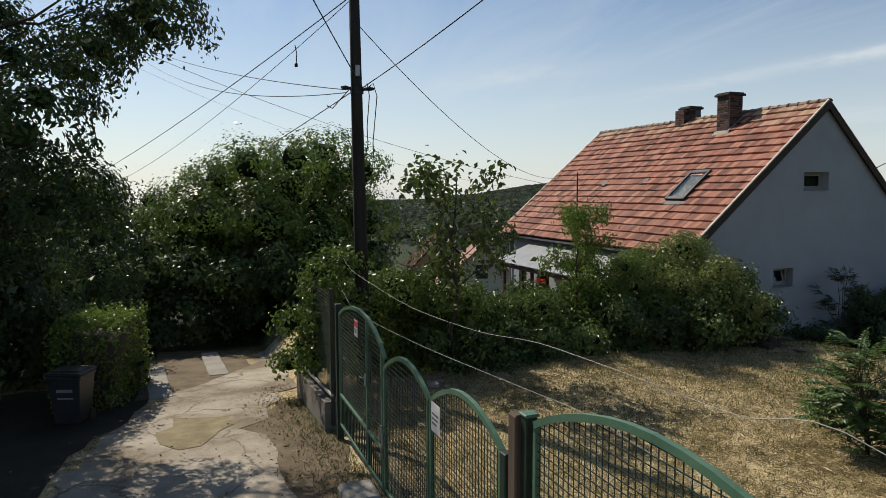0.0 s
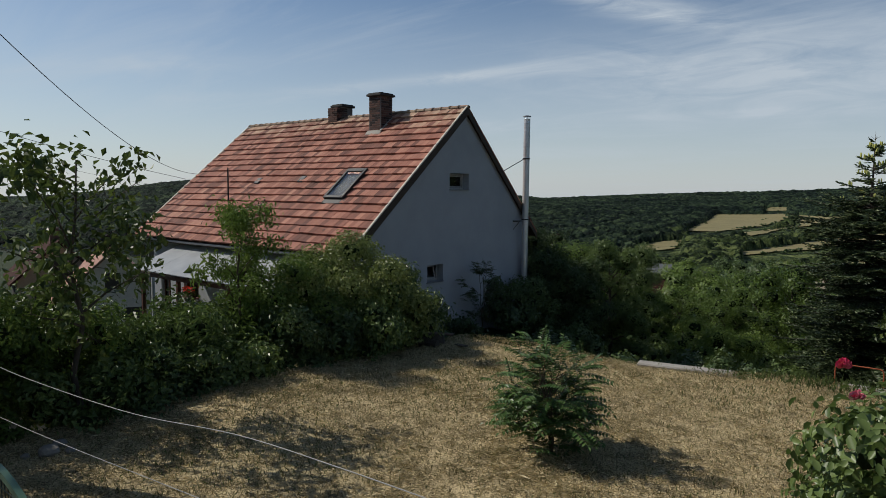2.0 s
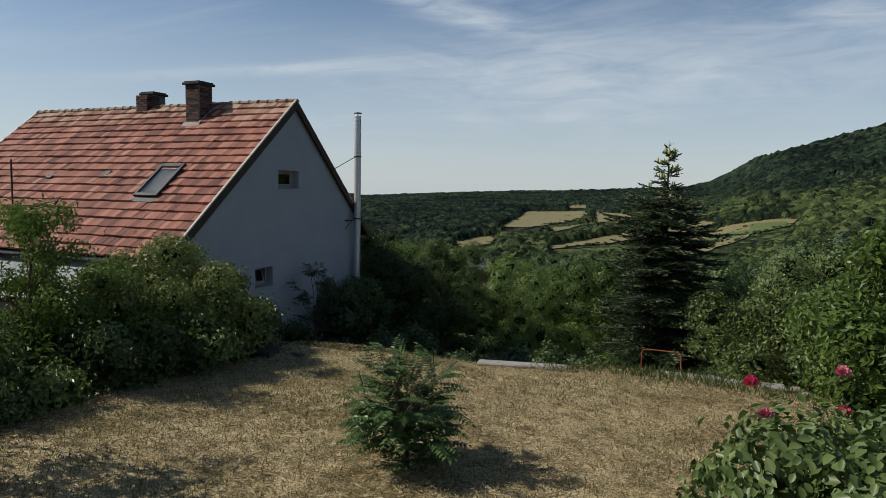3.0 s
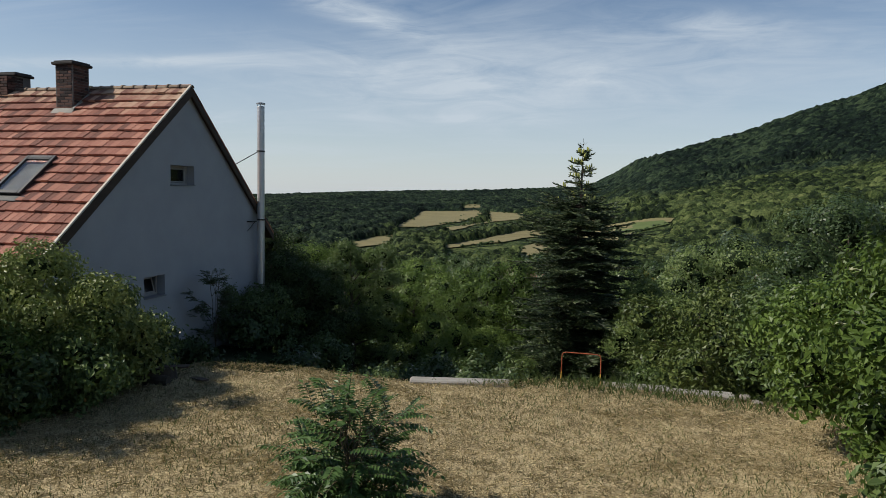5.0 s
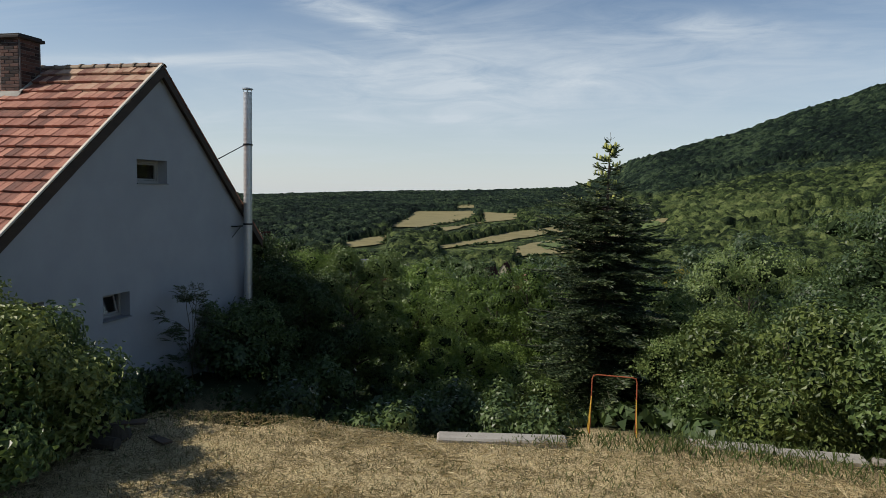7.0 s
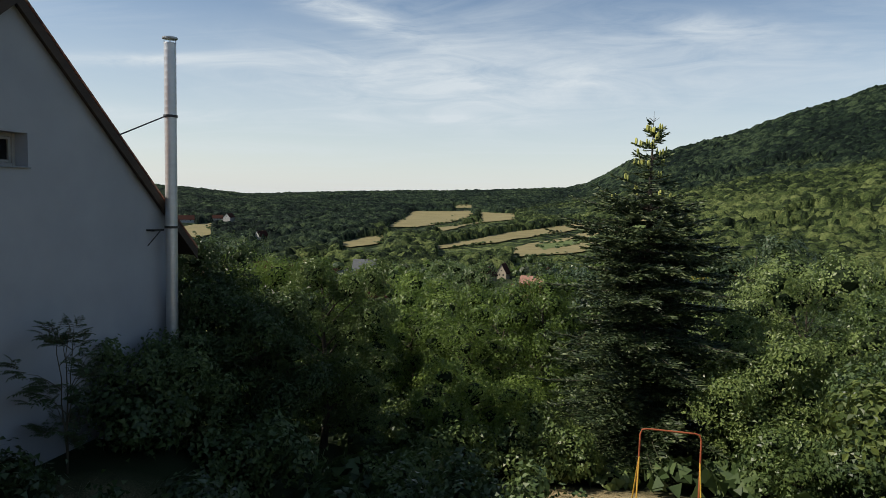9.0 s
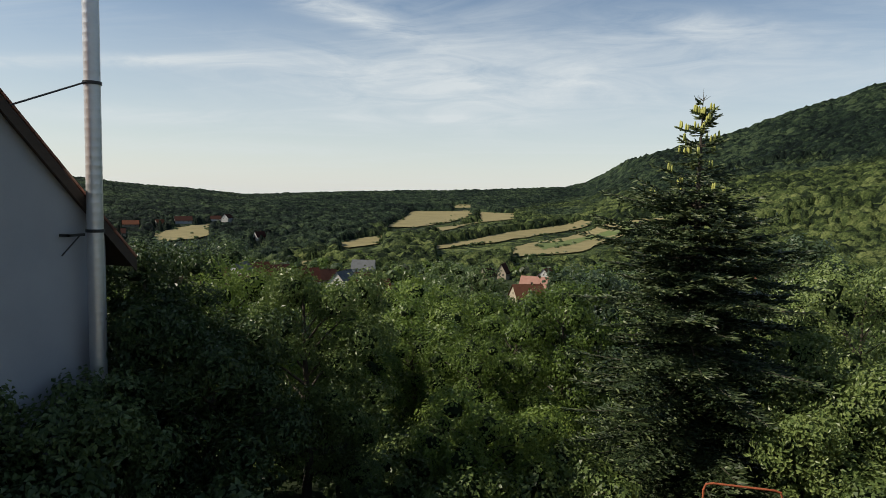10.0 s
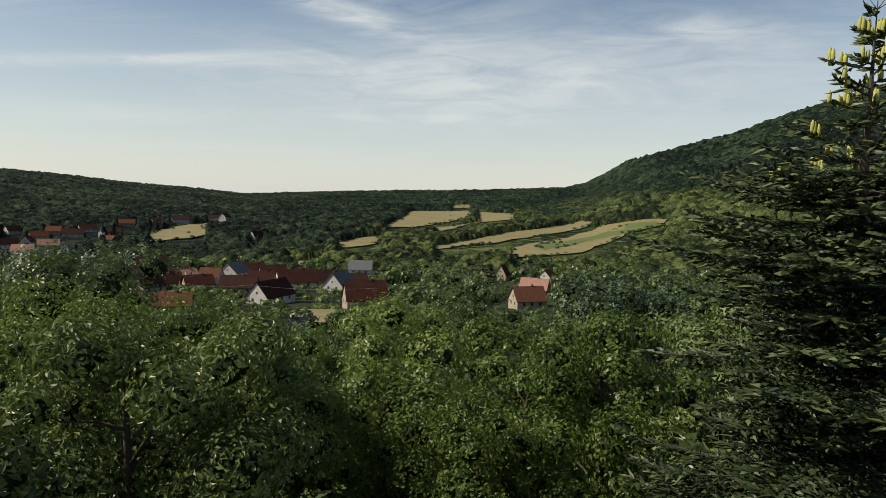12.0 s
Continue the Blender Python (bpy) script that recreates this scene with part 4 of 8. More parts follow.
part("bracket", Shape().box(GX - 0.01, fy - 0.42, 2.60, fx - 0.1, fy - 0.38, 2.64).box(fx - 0.14, fy - 0.42, 2.60, fx - 0.10, fy - 0.1, 2.64).tube([(GX, fy - 0.38, 2.3), (fx - 0.12, fy - 0.2, 2.6)], 0.012, 5), BLACK_METAL, flue)

# translucent awning on brown posts in front of the house
awning = thing("awning", -22.4, 14.5, -1.2, "translucent grey sheet awning on red-brown wooden posts", "awning")
ax0, ax1, ay0, ay1, az0, az1 = -26.0, -17.8, 13.5, 15.46, 0.95, 1.72
for i in range(6):
    a, b = ax0 + (ax1 - ax0) * i / 6 + 0.006, ax0 + (ax1 - ax0) * (i + 1) / 6 - 0.006
    part("sheet", Shape().put([(a, ay0, az0), (b, ay0, az0), (b, ay1, az1), (a, ay1, az1), (a, ay0, az0 - 0.016), (b, ay0, az0 - 0.016), (b, ay1, az1 - 0.016), (a, ay1, az1 - 0.016)],
                             [(0, 1, 2, 3), (4, 7, 6, 5), (0, 4, 5, 1), (1, 5, 6, 2), (2, 6, 7, 3), (3, 7, 4, 0)]), AWNING, awning)
for i in range(7):
    x = ax0 + 0.05 + (ax1 - ax0 - 0.1) * i / 6
    part("rafter", Shape().put([(x + o, y, z + h) for o in (-0.035, 0.035) for y, z in ((ay0 + 0.08, az0 + 0.012), (ay1, az1 - 0.02)) for h in (-0.1, 0)],
                              [(0, 2, 3, 1), (4, 5, 7, 6), (0, 4, 6, 2), (1, 3, 7, 5), (0, 1, 5, 4), (2, 6, 7, 3)]), WOOD_RED, awning)
part("beam", Shape().box(ax0 + 0.02, ay0 + 0.10, az0 - 0.22, ax1, ay0 + 0.22, az0 - 0.09, bevel=0.01), WOOD_RED, awning)
for x in (ax0 + 0.5, -23.2, -20.4, ax1 - 0.2):
    part("post", Shape().box(x - 0.06, ay0 + 0.1, -1.35, x + 0.06, ay0 + 0.22, az0 - 0.22, bevel=0.012), WOOD_RED, awning)

# roof-mounted mast and aerial
aerial = thing("aerial", -23.86, 15.9, 2.6, "thin dark roof mast with a sideways aerial arm", "aerial")
mb = m_roof @ Vector((-23.86, 1.30, 0.02))
part("mast", Shape().tube([mb, mb + Vector((0, 0, 1.72))], 0.028, 8), BLACK_METAL, aerial)
part("arm", Shape().tube([mb + Vector((0.02, 0, 0.02)), m_roof @ Vector((-22.3, 1.86, 0.16))], 0.016, 6), BLACK_METAL, aerial)
part("dipole", Shape().tube([m_roof @ Vector((-22.42, 1.76, 0.1)), m_roof @ Vector((-22.22, 1.98, 0.26))], 0.02, 6), BLACK_METAL, aerial)
part("guy_wire", Shape().tube([mb + Vector((0, 0, 1.5)), m_roof @ Vector((-22.35, 1.85, 0.15))], 0.006, 4), BLACK_METAL, aerial)
part("guy_wire", Shape().tube([m_roof @ Vector((-22.3, 1.86, 0.16)), m_roof @ Vector((-22.1, 0.2, 0.05))], 0.006, 4), BLACK_METAL, aerial)

# tiles: the courses by the gable singly, the rest joined
COURSES, COLS = 20, 58
TW, TL = (VX - VX2 - 0.02) / COLS, SLOPE / COURSES


def tile_points(w, l):
    """Interlocking clay tile: a low roll at one side, a raised middle rib, a thick lower edge."""
    prof = [(0.0, 0.030), (0.10, 0.038), (0.20, 0.028), (0.46, 0.026), (0.55, 0.031), (0.64, 0.026), (1.0, 0.023)]
    top = [(x * w, 0.0, z + 0.054) for x, z in prof] + [(x * w, l * 1.12, z - 0.012) for x, z in prof]
    low = [(x * w, 0.0, z - 0.008) for x, z in prof]
    k = len(prof)
    faces = [(i, i + 1, k + i + 1, k + i) for i in range(k - 1)]
    faces += [(2 * k + i, 2 * k + i + 1, i + 1, i) for i in range(k - 1)]
    faces += [(0, k, 2 * k), (k - 1, 3 * k - 1, 2 * k - 1)]
    return top + low, faces


def tile_pose(row, col, rr):
    lift = 0.014 + rr.uniform(-0.008, 0.016) + 0.006 * math.sin(row * 2.3 + col * 0.31)
    return m_roof @ Matrix.Translation((VX - 0.012 - (col + 1) * TW + rr.uniform(-0.004, 0.004), row * TL - 0.03 + rr.uniform(-0.006, 0.006), lift)) @ Matrix.Rotation(radians(rr.uniform(-0.8, 0.8)), 4, "Z")


def lay_tiles():
    rr = random.Random(11)
    pts, faces = tile_points(TW * 0.945, TL)
    one = Shape().put(pts, faces).mesh("tile", TILE)
    rest = Shape()
    for row in range(COURSES):
        for col in range(COLS):
            m = tile_pose(row, col, rr)
            x, v = VX - (col + 0.5) * TW, (row + 0.5) * TL
            if sx0 - 0.02 < x < sx1 + 0.02 and sv0 - 0.05 < v < sv1 - 0.05:
                continue
            if col < 15:
                ob = new("tile", one)
                ob.parent, ob.matrix_parent_inverse, ob.matrix_basis = roof, tile_inverse, m
            else:
                rest.put([m @ Vector(p) for p in pts], faces)
    tagged(part("tiles", rest.mesh("tiles", TILE), TILE, roof), kind="stuff")
    back = Shape()
    bm_ = Matrix.Translation((0, BEY, RZ - BS * (BEY - RY))) @ Matrix.Rotation(math.pi, 4, "Z") @ Matrix.Rotation(math.atan(BS), 4, "X")
    for row in range(18):
        back.box(-VX, row * 0.355, 0, -VX2, row * 0.355 + 0.37, 0.035 + 0.0, bm_ @ Matrix.Rotation(radians(-3), 4, "X") if False else bm_)
    part("back_tiles", back.mesh("back_tiles", TILE), TILE, roof)
    cap = Shape()
    k = 8
    for i in range(k):
        pass
    arc = [(0.115 * math.cos(math.pi * i / k), 0.085 * math.sin(math.pi * i / k)) for i in range(k + 1)]
    ring = [(0.0, 1.28), (0.05, 1.25), (0.055, 1.0), (0.39, 0.92)]
    pts2, f2 = [], []
    for d, s in ring:
        pts2 += [(d, y * s, z * s) for y, z in arc]
    for i in range(len(ring) - 1):
        f2 += [(i * (k + 1) + j, i * (k + 1) + j + 1, (i + 1) * (k + 1) + j + 1, (i + 1) * (k + 1) + j) for j in range(k)]
    f2.append(tuple(range(k + 1)))
    capm = Shape().put(pts2, f2).mesh("ridge_tile", RIDGE)
    count = 32
    for i in range(count):
        x = VX2 + (VX - VX2) * i / count
        ob = new("ridge_tile", capm)
        ob.parent, ob.matrix_parent_inverse = roof, tile_inverse
        ob.matrix_basis = Matrix.Translation((x, RY, RZ + 0.0 + rr.uniform(-0.008, 0.008))) @ Matrix.Rotation(radians(rr.uniform(-1, 1)), 4, "Z")


def lay_bricks(ob, cx, cy, w, d, z0, z1):
    rr = random.Random(5)
    bl, bh, bd = 0.255, 0.068, 0.05
    me = {}
    for L in (bl, 0.12):
        s = Shape().box(-L / 2, -0.05, -bh / 2, L / 2, 0.05, bh / 2, bevel=0.006)
        me[L] = s.mesh("brick", BRICK)
    z, row = z0, 0
    while z + bh < z1 - 0.10:
        for side in range(4):
            run = w if side % 2 == 0 else d
            off = d if side % 2 == 0 else w
            u = -run / 2
            first = 0.12 if (row + side) % 2 else bl
            seq = [first]
            while sum(seq) + 0.012 * len(seq) + bl <= run + 0.02:
                seq.append(bl)
            left = run - sum(seq) - 0.012 * len(seq)
            if left > 0.1:
                seq.append(0.12)
            tot = sum(seq) + 0.012 * (len(seq) - 1)
            u = -tot / 2
            for L in seq:
                q = new("brick", me[L])
                q.parent, q.matrix_parent_inverse = ob, brick_inverse
                q.matrix_basis = Matrix.Translation((cx, cy, z + bh / 2)) @ Matrix.Rotation(side * math.pi / 2, 4, "Z") @ Matrix.Translation((u + L / 2, -off / 2 + 0.05 + rr.uniform(-0.004, 0.004), 0))
                u += L + 0.012
        z += bh + 0.012
        row += 1


tile_inverse = Matrix()
brick_inverse = Matrix()

# ---- gates, fence, pole, wires ----
GY = 3.75


def arch(x0, x1, za, zt, zb, n=12):
    """Points of an arched top rail from (x0, za) over zt to (x1, zb)."""
    out = []
    for i in range(n + 1):
        u = i / n
        out.append((x0 + (x1 - x0) * u, za + (zb - za) * u + (zt - (za + zb) / 2) * math.sin(math.pi * u) ** 0.85))
    return out


def top_at(rail, x):
    return float(np.interp(x, [p[0] for p in rail], [p[1] for p in rail]))


def bar(s, pts, w, d):
    """A square bar along points of x, z at the fence line."""
    v, f = [], []
    for i, (x, z) in enumerate(pts):
        (xa, za), (xb, zb) = pts[max(i - 1, 0)], pts[min(i + 1, len(pts) - 1)]
        L = math.hypot(xb - xa, zb - za)
        nx, nz = -(zb - za) / L * w / 2, (xb - xa) / L * w / 2
        v += [(x + nx, GY - d / 2, z + nz), (x + nx, GY + d / 2, z + nz), (x - nx, GY + d / 2, z - nz), (x - nx, GY - d / 2, z - nz)]
    for i in range(len(pts) - 1):
        f += [(4 * i + k, 4 * i + (k + 1) % 4, 4 * i + 4 + (k + 1) % 4, 4 * i + 4 + k) for k in range(4)]
    f += [(0, 1, 2, 3), (4 * len(pts) - 4, 4 * len(pts) - 3, 4 * len(pts) - 2, 4 * len(pts) - 1)]
    return s.put(v, f)


def gate(label, x0, x1, foot, rail, mid=None, stile=None, pitch=0.054):
    ob = thing("gate", (x0 + x1) / 2, GY, foot - 0.05, label, "gate", "gates along the drive")
    part("top_rail", bar(Shape(), rail, 0.042, 0.036), GREEN_PAINT, ob, "arched green top rail")
    for x in (x0 + 0.02, x1 - 0.02):
        part("stile", Shape().box(x - 0.02, GY - 0.02, foot, x + 0.02, GY + 0.02, top_at(rail, x) - 0.01, bevel=0.005), GREEN_PAINT, ob)
    if stile:
        part("stile", Shape().box(stile - 0.02, GY - 0.022, foot, stile + 0.02, GY + 0.022, top_at(rail, stile), bevel=0.005), GREEN_PAINT, ob)
    part("bottom_rail", Shape().box(x0 + 0.04, GY - 0.018, foot, x1 - 0.04, GY + 0.018, foot + 0.04, bevel=0.005), GREEN_PAINT, ob)
    lo = foot + 0.04
    if mid:
        part("mid_rail", Shape().box(x0 + 0.04, GY - 0.02, mid - 0.02, x1 - 0.04, GY + 0.02, mid + 0.02, bevel=0.005), GREEN_PAINT, ob)
        x = x0 + 0.09
        while x < x1 - 0.06:
            part("lower_bar", Shape().box(x - 0.006, GY - 0.006, lo, x + 0.006, GY + 0.006, mid - 0.02), GREEN_DARK, ob)
            x += 0.085
        lo = mid + 0.02
    w = Shape()
    x = x0 + 0.06
    while x < x1 - 0.04:
        w.box(x - 0.0024, GY - 0.0024, lo, x + 0.0024, GY + 0.0024, top_at(rail, x) - 0.02)
        x += pitch
    z = lo + pitch
    while z < max(p[1] for p in rail) - 0.03:
        xs = [x0 + 0.04 + (x1 - x0 - 0.08) * i / 60 for i in range(61)]
        xs = [x for x in xs if top_at(rail, x) - 0.02 > z]
        if len(xs) > 1:
            w.box(xs[0], GY - 0.0075, z - 0.0026, xs[-1], GY - 0.0025, z + 0.0026)
        z += pitch
    part("wire_mesh", w, GREEN_DARK, ob, "dark green welded wire mesh")
    return ob


railA = [(-10.66, 2.02), (-10.3, 2.16), (-9.9, 2.235), (-9.5, 2.265), (-9.06, 2.235), (-8.75, 2.16), (-8.5, 2.05), (-8.33, 1.93)]
gA = gate("tall green arched pedestrian gate with wire mesh", -10.68, -8.42, 0.40, railA, 0.86, -9.10)
railB = arch(-8.36, -6.90, 1.80, 2.075, 1.89)
gB = gate("low green arched gate leaf with wire mesh", -8.36, -6.90, 0.42, railB)
railC = arch(-6.86, -5.42, 1.89, 2.16, 1.97)
gC = gate("low green arched gate leaf with a white notice", -6.86, -5.42, 0.46, railC)
railD = arch(-4.97, -2.75, 2.31, 2.62, 2.36)
gD = gate("green arched gate leaf beside a brown post", -4.97, -2.75, 0.55, railD)
part("lock", Shape().box(-9.12, GY - 0.045, 1.42, -9.08, GY - 0.022, 1.56, bevel=0.006).tube([(-9.1, GY - 0.05, 1.52), (-9.1, GY - 0.08, 1.52), (-9.18, GY - 0.08, 1.51)], 0.009, 6), GALV, gA, "pale lock plate and handle")
part("chain", Shape().tube([(-8.42, GY - 0.03, 1.15), (-8.40, GY - 0.05, 1.0), (-8.36, GY - 0.03, 1.12), (-8.34, GY - 0.05, 0.95), (-8.38, GY - 0.04, 0.82)], 0.012, 6), GALV, gA)


def notice(x, z, w, h, red):
    y = GY - 0.03
    ob = thing("warning_sign" if red else "notice_sign", x, y, z - h / 2, "small white sign with a red heading on the gate" if red else "small white sign with rows of dark print on the gate", "sign")
    part("plate", Shape().box(x - w / 2, y - 0.004, z - h / 2, x + w / 2, y, z + h / 2, bevel=0.001), SIGN_WHITE, ob)
    if red:
        part("heading", Shape().box(x - w / 2 + 0.01, y - 0.006, z + h * 0.08, x + w / 2 - 0.01, y - 0.0042, z + h / 2 - 0.01), SIGN_RED, ob, "red heading")
    for i in range(2 if red else 3):
        zz = z - h * (0.08 + 0.14 * i) if red else z + h * (0.12 - 0.16 * i)
        part("print_bar", Shape().box(x - w * 0.36, y - 0.006, zz - 0.009, x + w * (0.36 - 0.1 * i), y - 0.0042, zz + 0.009), PRINT, ob)


notice(-9.55, 2.03, 0.17, 0.21, True)
notice(-6.66, 1.80, 0.21, 0.26, False)

post = thing("gate_post", -5.10, GY, 0.4, "weathered brown wooden gate post with a green steel post", "post")
part("timber", Shape().box(-5.21, GY - 0.07, 0.2, -5.10, GY + 0.07, 2.33, bevel=0.012), WOOD_DARK, post)
part("steel_post", Shape().box(-5.09, GY - 0.04, 0.2, -5.01, GY + 0.04, 2.34, bevel=0.008), GREEN_DARK, post, "dark green steel post")
part("post_cap", Shape().box(-5.10, GY - 0.05, 2.342, -5.00, GY + 0.05, 2.362, bevel=0.006), GREEN_PAINT, post)
for x, zt in ((-10.75, 2.15), (-5.34, 2.0)):
    ob = thing("gate_post", x, GY, 0.3, "dark green square steel gate post", "post")
    part("steel_post", Shape().box(x - 0.045, GY - 0.045, 0.1, x + 0.045, GY + 0.045, zt, bevel=0.008), GREEN_DARK, ob)
sill = thing("threshold", -8.0, 3.4, 0.3, "broken pale concrete slab at the foot of the gate", "slab")
part("slab", Shape().box(-8.75, 3.28, 0.22, -8.25, 3.68, 0.42, bevel=0.03), CONCRETE, sill)

# low concrete wall with a mesh fence on it
fence = thing("fence_wall", -12.7, GY, 0.0, "low stained concrete wall carrying a dark wire fence", "fence")
m = Matrix(((1, 0, 0, 0), (0, 0, 1, GY - 0.12), (0, 1, 0, 0), (0, 0, 0, 1)))
part("base_wall", Shape().prism([(-14.15, -0.7), (-11.28, -0.4), (-11.28, 0.56), (-14.15, 0.34)], m, 0.24), CONCRETE_DARK, fence, "stained concrete base wall")
part("pipe_rail", Shape().tube([(-14.1, GY - 0.02, 0.44), (-11.2, GY - 0.02, 0.68)], 0.025, 8), GALV, fence)
for x in (-14.1, -12.7, -11.25):
    part("fence_post", Shape().box(x - 0.03, GY - 0.03, 0.2, x + 0.03, GY + 0.03, 2.3, bevel=0.005), BLACK_METAL, fence)
w = Shape()
for i in range(58):
    x = -14.1 + i * 0.05
    w.box(x - 0.002, GY - 0.002, 0.5, x + 0.002, GY + 0.002, 2.2)
for i in range(36):
    z = 0.5 + i * 0.048
    w.box(-14.1, GY - 0.006, z - 0.002, -11.25, GY - 0.002, z + 0.002)
part("wire_mesh", w, GREEN_DARK, fence)

# utility pole
PX, PY = -13.05, 4.68
pole = thing("utility_pole", PX, PY, 0.2, "tall dark tarred wooden utility pole with cable clamps", "pole")
ptop = Vector((-13.42, 4.66, 9.6))
part("shaft", Shape().tube([(PX + 0.05, PY, -0.3), (PX - 0.10, PY, 3.0), (PX - 0.22, PY - 0.01, 6.0), tuple(ptop)], [0.135, 0.122, 0.10, 0.085], 14), POLE_WOOD, pole, smooth=True)


def on_pole(z):
    u = np.interp(z, (-0.3, 3.0, 6.0, 9.6), (PX + 0.05, PX - 0.10, PX - 0.22, ptop.x))
    return Vector((float(u), PY, z))


c0 = on_pole(5.55)
part("clamp_band", Shape().tube([c0 - Vector((0, 0, 0.06)), c0 + Vector((0, 0, 0.06))], 0.12, 12), BLACK_METAL, pole)
part("plate", Shape().box(c0.x + 0.075, c0.y - 0.05, 5.78, c0.x + 0.105, c0.y + 0.03, 5.98, bevel=0.01), GALV, pole, "small grey plate")
for sgn in (-1, 1):
    part("insulator", Shape().tube([c0 + Vector((0.02, sgn * 0.12, 0.02)), c0 + Vector((0.05, sgn * 0.22, 0.03)), c0 + Vector((0.06, sgn * 0.30, 0.03))], [0.025, 0.04, 0.02], 8), BLACK_METAL, pole)
for dy, drop in ((0.20, 1.2), (0.34, 1.7)):
    part("drop_lead", Shape().tube([c0 + Vector((0.08, 0.10, -0.02)), c0 + Vector((0.10, dy * 0.8, 0.12)), c0 + Vector((0.10, dy, -0.1)), c0 + Vector((0.10, dy * 0.75, -drop * 0.55)), c0 + Vector((0.11, dy * 0.8, -drop * 0.8)), c0 + Vector((0.10, 0.10, -drop))], 0.009, 5), CABLE, pole)
part("jumper", Shape().tube([c0 + Vector((-0.05, -0.14, 0.0)), c0 + Vector((-0.1, -0.3, -0.18)), c0 + Vector((-0.12, -0.42, -0.32)), c0 + Vector((-0.12, -0.52, -0.28))], 0.011, 5), CABLE, pole)


def cable(a, b, sag, r=0.011, label="thin black overhead cable between poles and houses", mat=CABLE, n=24):
    a, b = Vector(a), Vector(b)
    pts = [a.lerp(b, i / n) - Vector((0, 0, 4 * sag * (i / n) * (1 - i / n))) for i in range(n + 1)]
    return whole("overhead_cable", Shape().tube(pts, r * 0.75, 5), mat, label, "cable", group="overhead cables")


cable(c0 + Vector((0, -0.2, 0.0)), (-31.4, -0.7, 10.1), 0.35)
cable(c0 + Vector((0, -0.2, -0.05)), (-31.6, -0.5, 9.8), 0.75)
cable(on_pole(7.25), (-41.0, -4.6, 3.7), 0.35, 0.014)
cable(on_pole(7.2), (-41.2, -4.2, 3.5), 0.8, 0.009)
cable(c0 + Vector((-0.02, -0.12, -0.05)), (-36.4, 0.4, 3.3), 0.25, 0.012)
cable(on_pole(5.6) + Vector((0.08, 0.1, 0)), (6.5, 7.2, 9.6), 0.5, 0.012)
cable(on_pole(5.55) + Vector((0.08, 0.1, 0)), (4.0, -3.2, 10.4), 0.4, 0.012)
cable(on_pole(6.75), (-28.74, 17.9, 4.35), 0.75, 0.011)
cable((-31.4, -0.9, 9.9), (-28.72, 17.2, 4.12), 0.55, 0.012)
cable((-31.6, -1.0, 9.3), (-28.72, 16.7, 3.75), 0.8, 0.006)
pend = whole("hanging_lead", Shape().tube([(-15.4, 3.93, 6.72), (-15.38, 3.96, 6.55), (-15.42, 3.95, 6.36)], 0.010, 5).box(-15.45, 3.92, 6.29, -15.39, 3.98, 6.36, bevel=0.01), CABLE, "short black lead hanging from an overhead cable", "cable")


def ground_cable(pts, label):
    # softened through the middle points
    pts = [Vector(p) for p in pts]
    out = []
    for i in range(len(pts) - 1):
        p0, p1, p2, p3 = pts[max(i - 1, 0)], pts[i], pts[i + 1], pts[min(i + 2, len(pts) - 1)]
        for k in range(6):
            u = k / 6
            out.append(0.5 * ((2 * p1) + (p2 - p0) * u + (2 * p0 - 5 * p1 + 4 * p2 - p3) * u * u + (3 * p1 - p0 - 3 * p2 + p3) * u ** 3))
    out.append(pts[-1])
    return whole("garden_wire", Shape().tube(out, 0.0022, 6), CABLE_WHITE, label, "cable")


ground_cable([(-12.75, 4.25, 2.66), (-11.2, 4.05, 2.58), (-9.3, 3.97, 2.546), (-8.2, 3.97, 2.522), (-7.4, 3.97, 2.543), (-6.29, 3.97, 2.61), (-5.41, 3.97, 2.717), (-4.78, 3.97, 2.75), (-4.17, 3.97, 2.766), (-3.6, 3.97, 2.78), (-2.95, 3.97, 2.85), (-1.6, 4.1, 2.2), (-0.8, 4.3, 0.42)], "loose pale wire strung slackly from the pole above the gates")
ground_cable([(-12.6, 4.15, 2.2), (-11.2, 4.06, 2.0), (-9.93, 4.04, 2.02), (-8.45, 4.04, 2.097), (-7.38, 4.04, 2.17), (-6.33, 4.04, 2.256), (-5.48, 4.04, 2.327), (-4.84, 4.04, 2.375), (-4.0, 4.04, 2.34), (-3.5, 4.04, 2.27), (-2.4, 4.2, 1.4), (-1.8, 4.4, 0.40)], "loose pale wire sagging behind the gates to the grass")

# wheelie bin by the drive
bx, by = -14.0, -0.15
bz = gz(bx, by)
wb = thing("wheelie_bin", bx, by, bz, "dark grey plastic wheelie bin with a closed lid", "bin", rz=-20)
body = Shape().put([(-0.19, -0.2, 0.06), (0.19, -0.2, 0.06), (0.19, 0.2, 0.06), (-0.19, 0.2, 0.06), (-0.25, -0.27, 0.86), (0.25, -0.27, 0.86), (0.25, 0.27, 0.86), (-0.25, 0.27, 0.86)],
                  [(0, 3, 2, 1), (0, 1, 5, 4), (1, 2, 6, 5), (2, 3, 7, 6), (3, 0, 4, 7), (4, 5, 6, 7)])
body.box(-0.27, -0.29, 0.82, 0.27, 0.29, 0.88, bevel=0.015)
local("body", body, BIN_PLASTIC, wb)
local("lid", Shape().box(-0.28, -0.30, 0.885, 0.28, 0.30, 0.93, bevel=0.03).box(-0.2, -0.22, 0.92, 0.2, 0.22, 0.955, bevel=0.02), BIN_PLASTIC, wb)
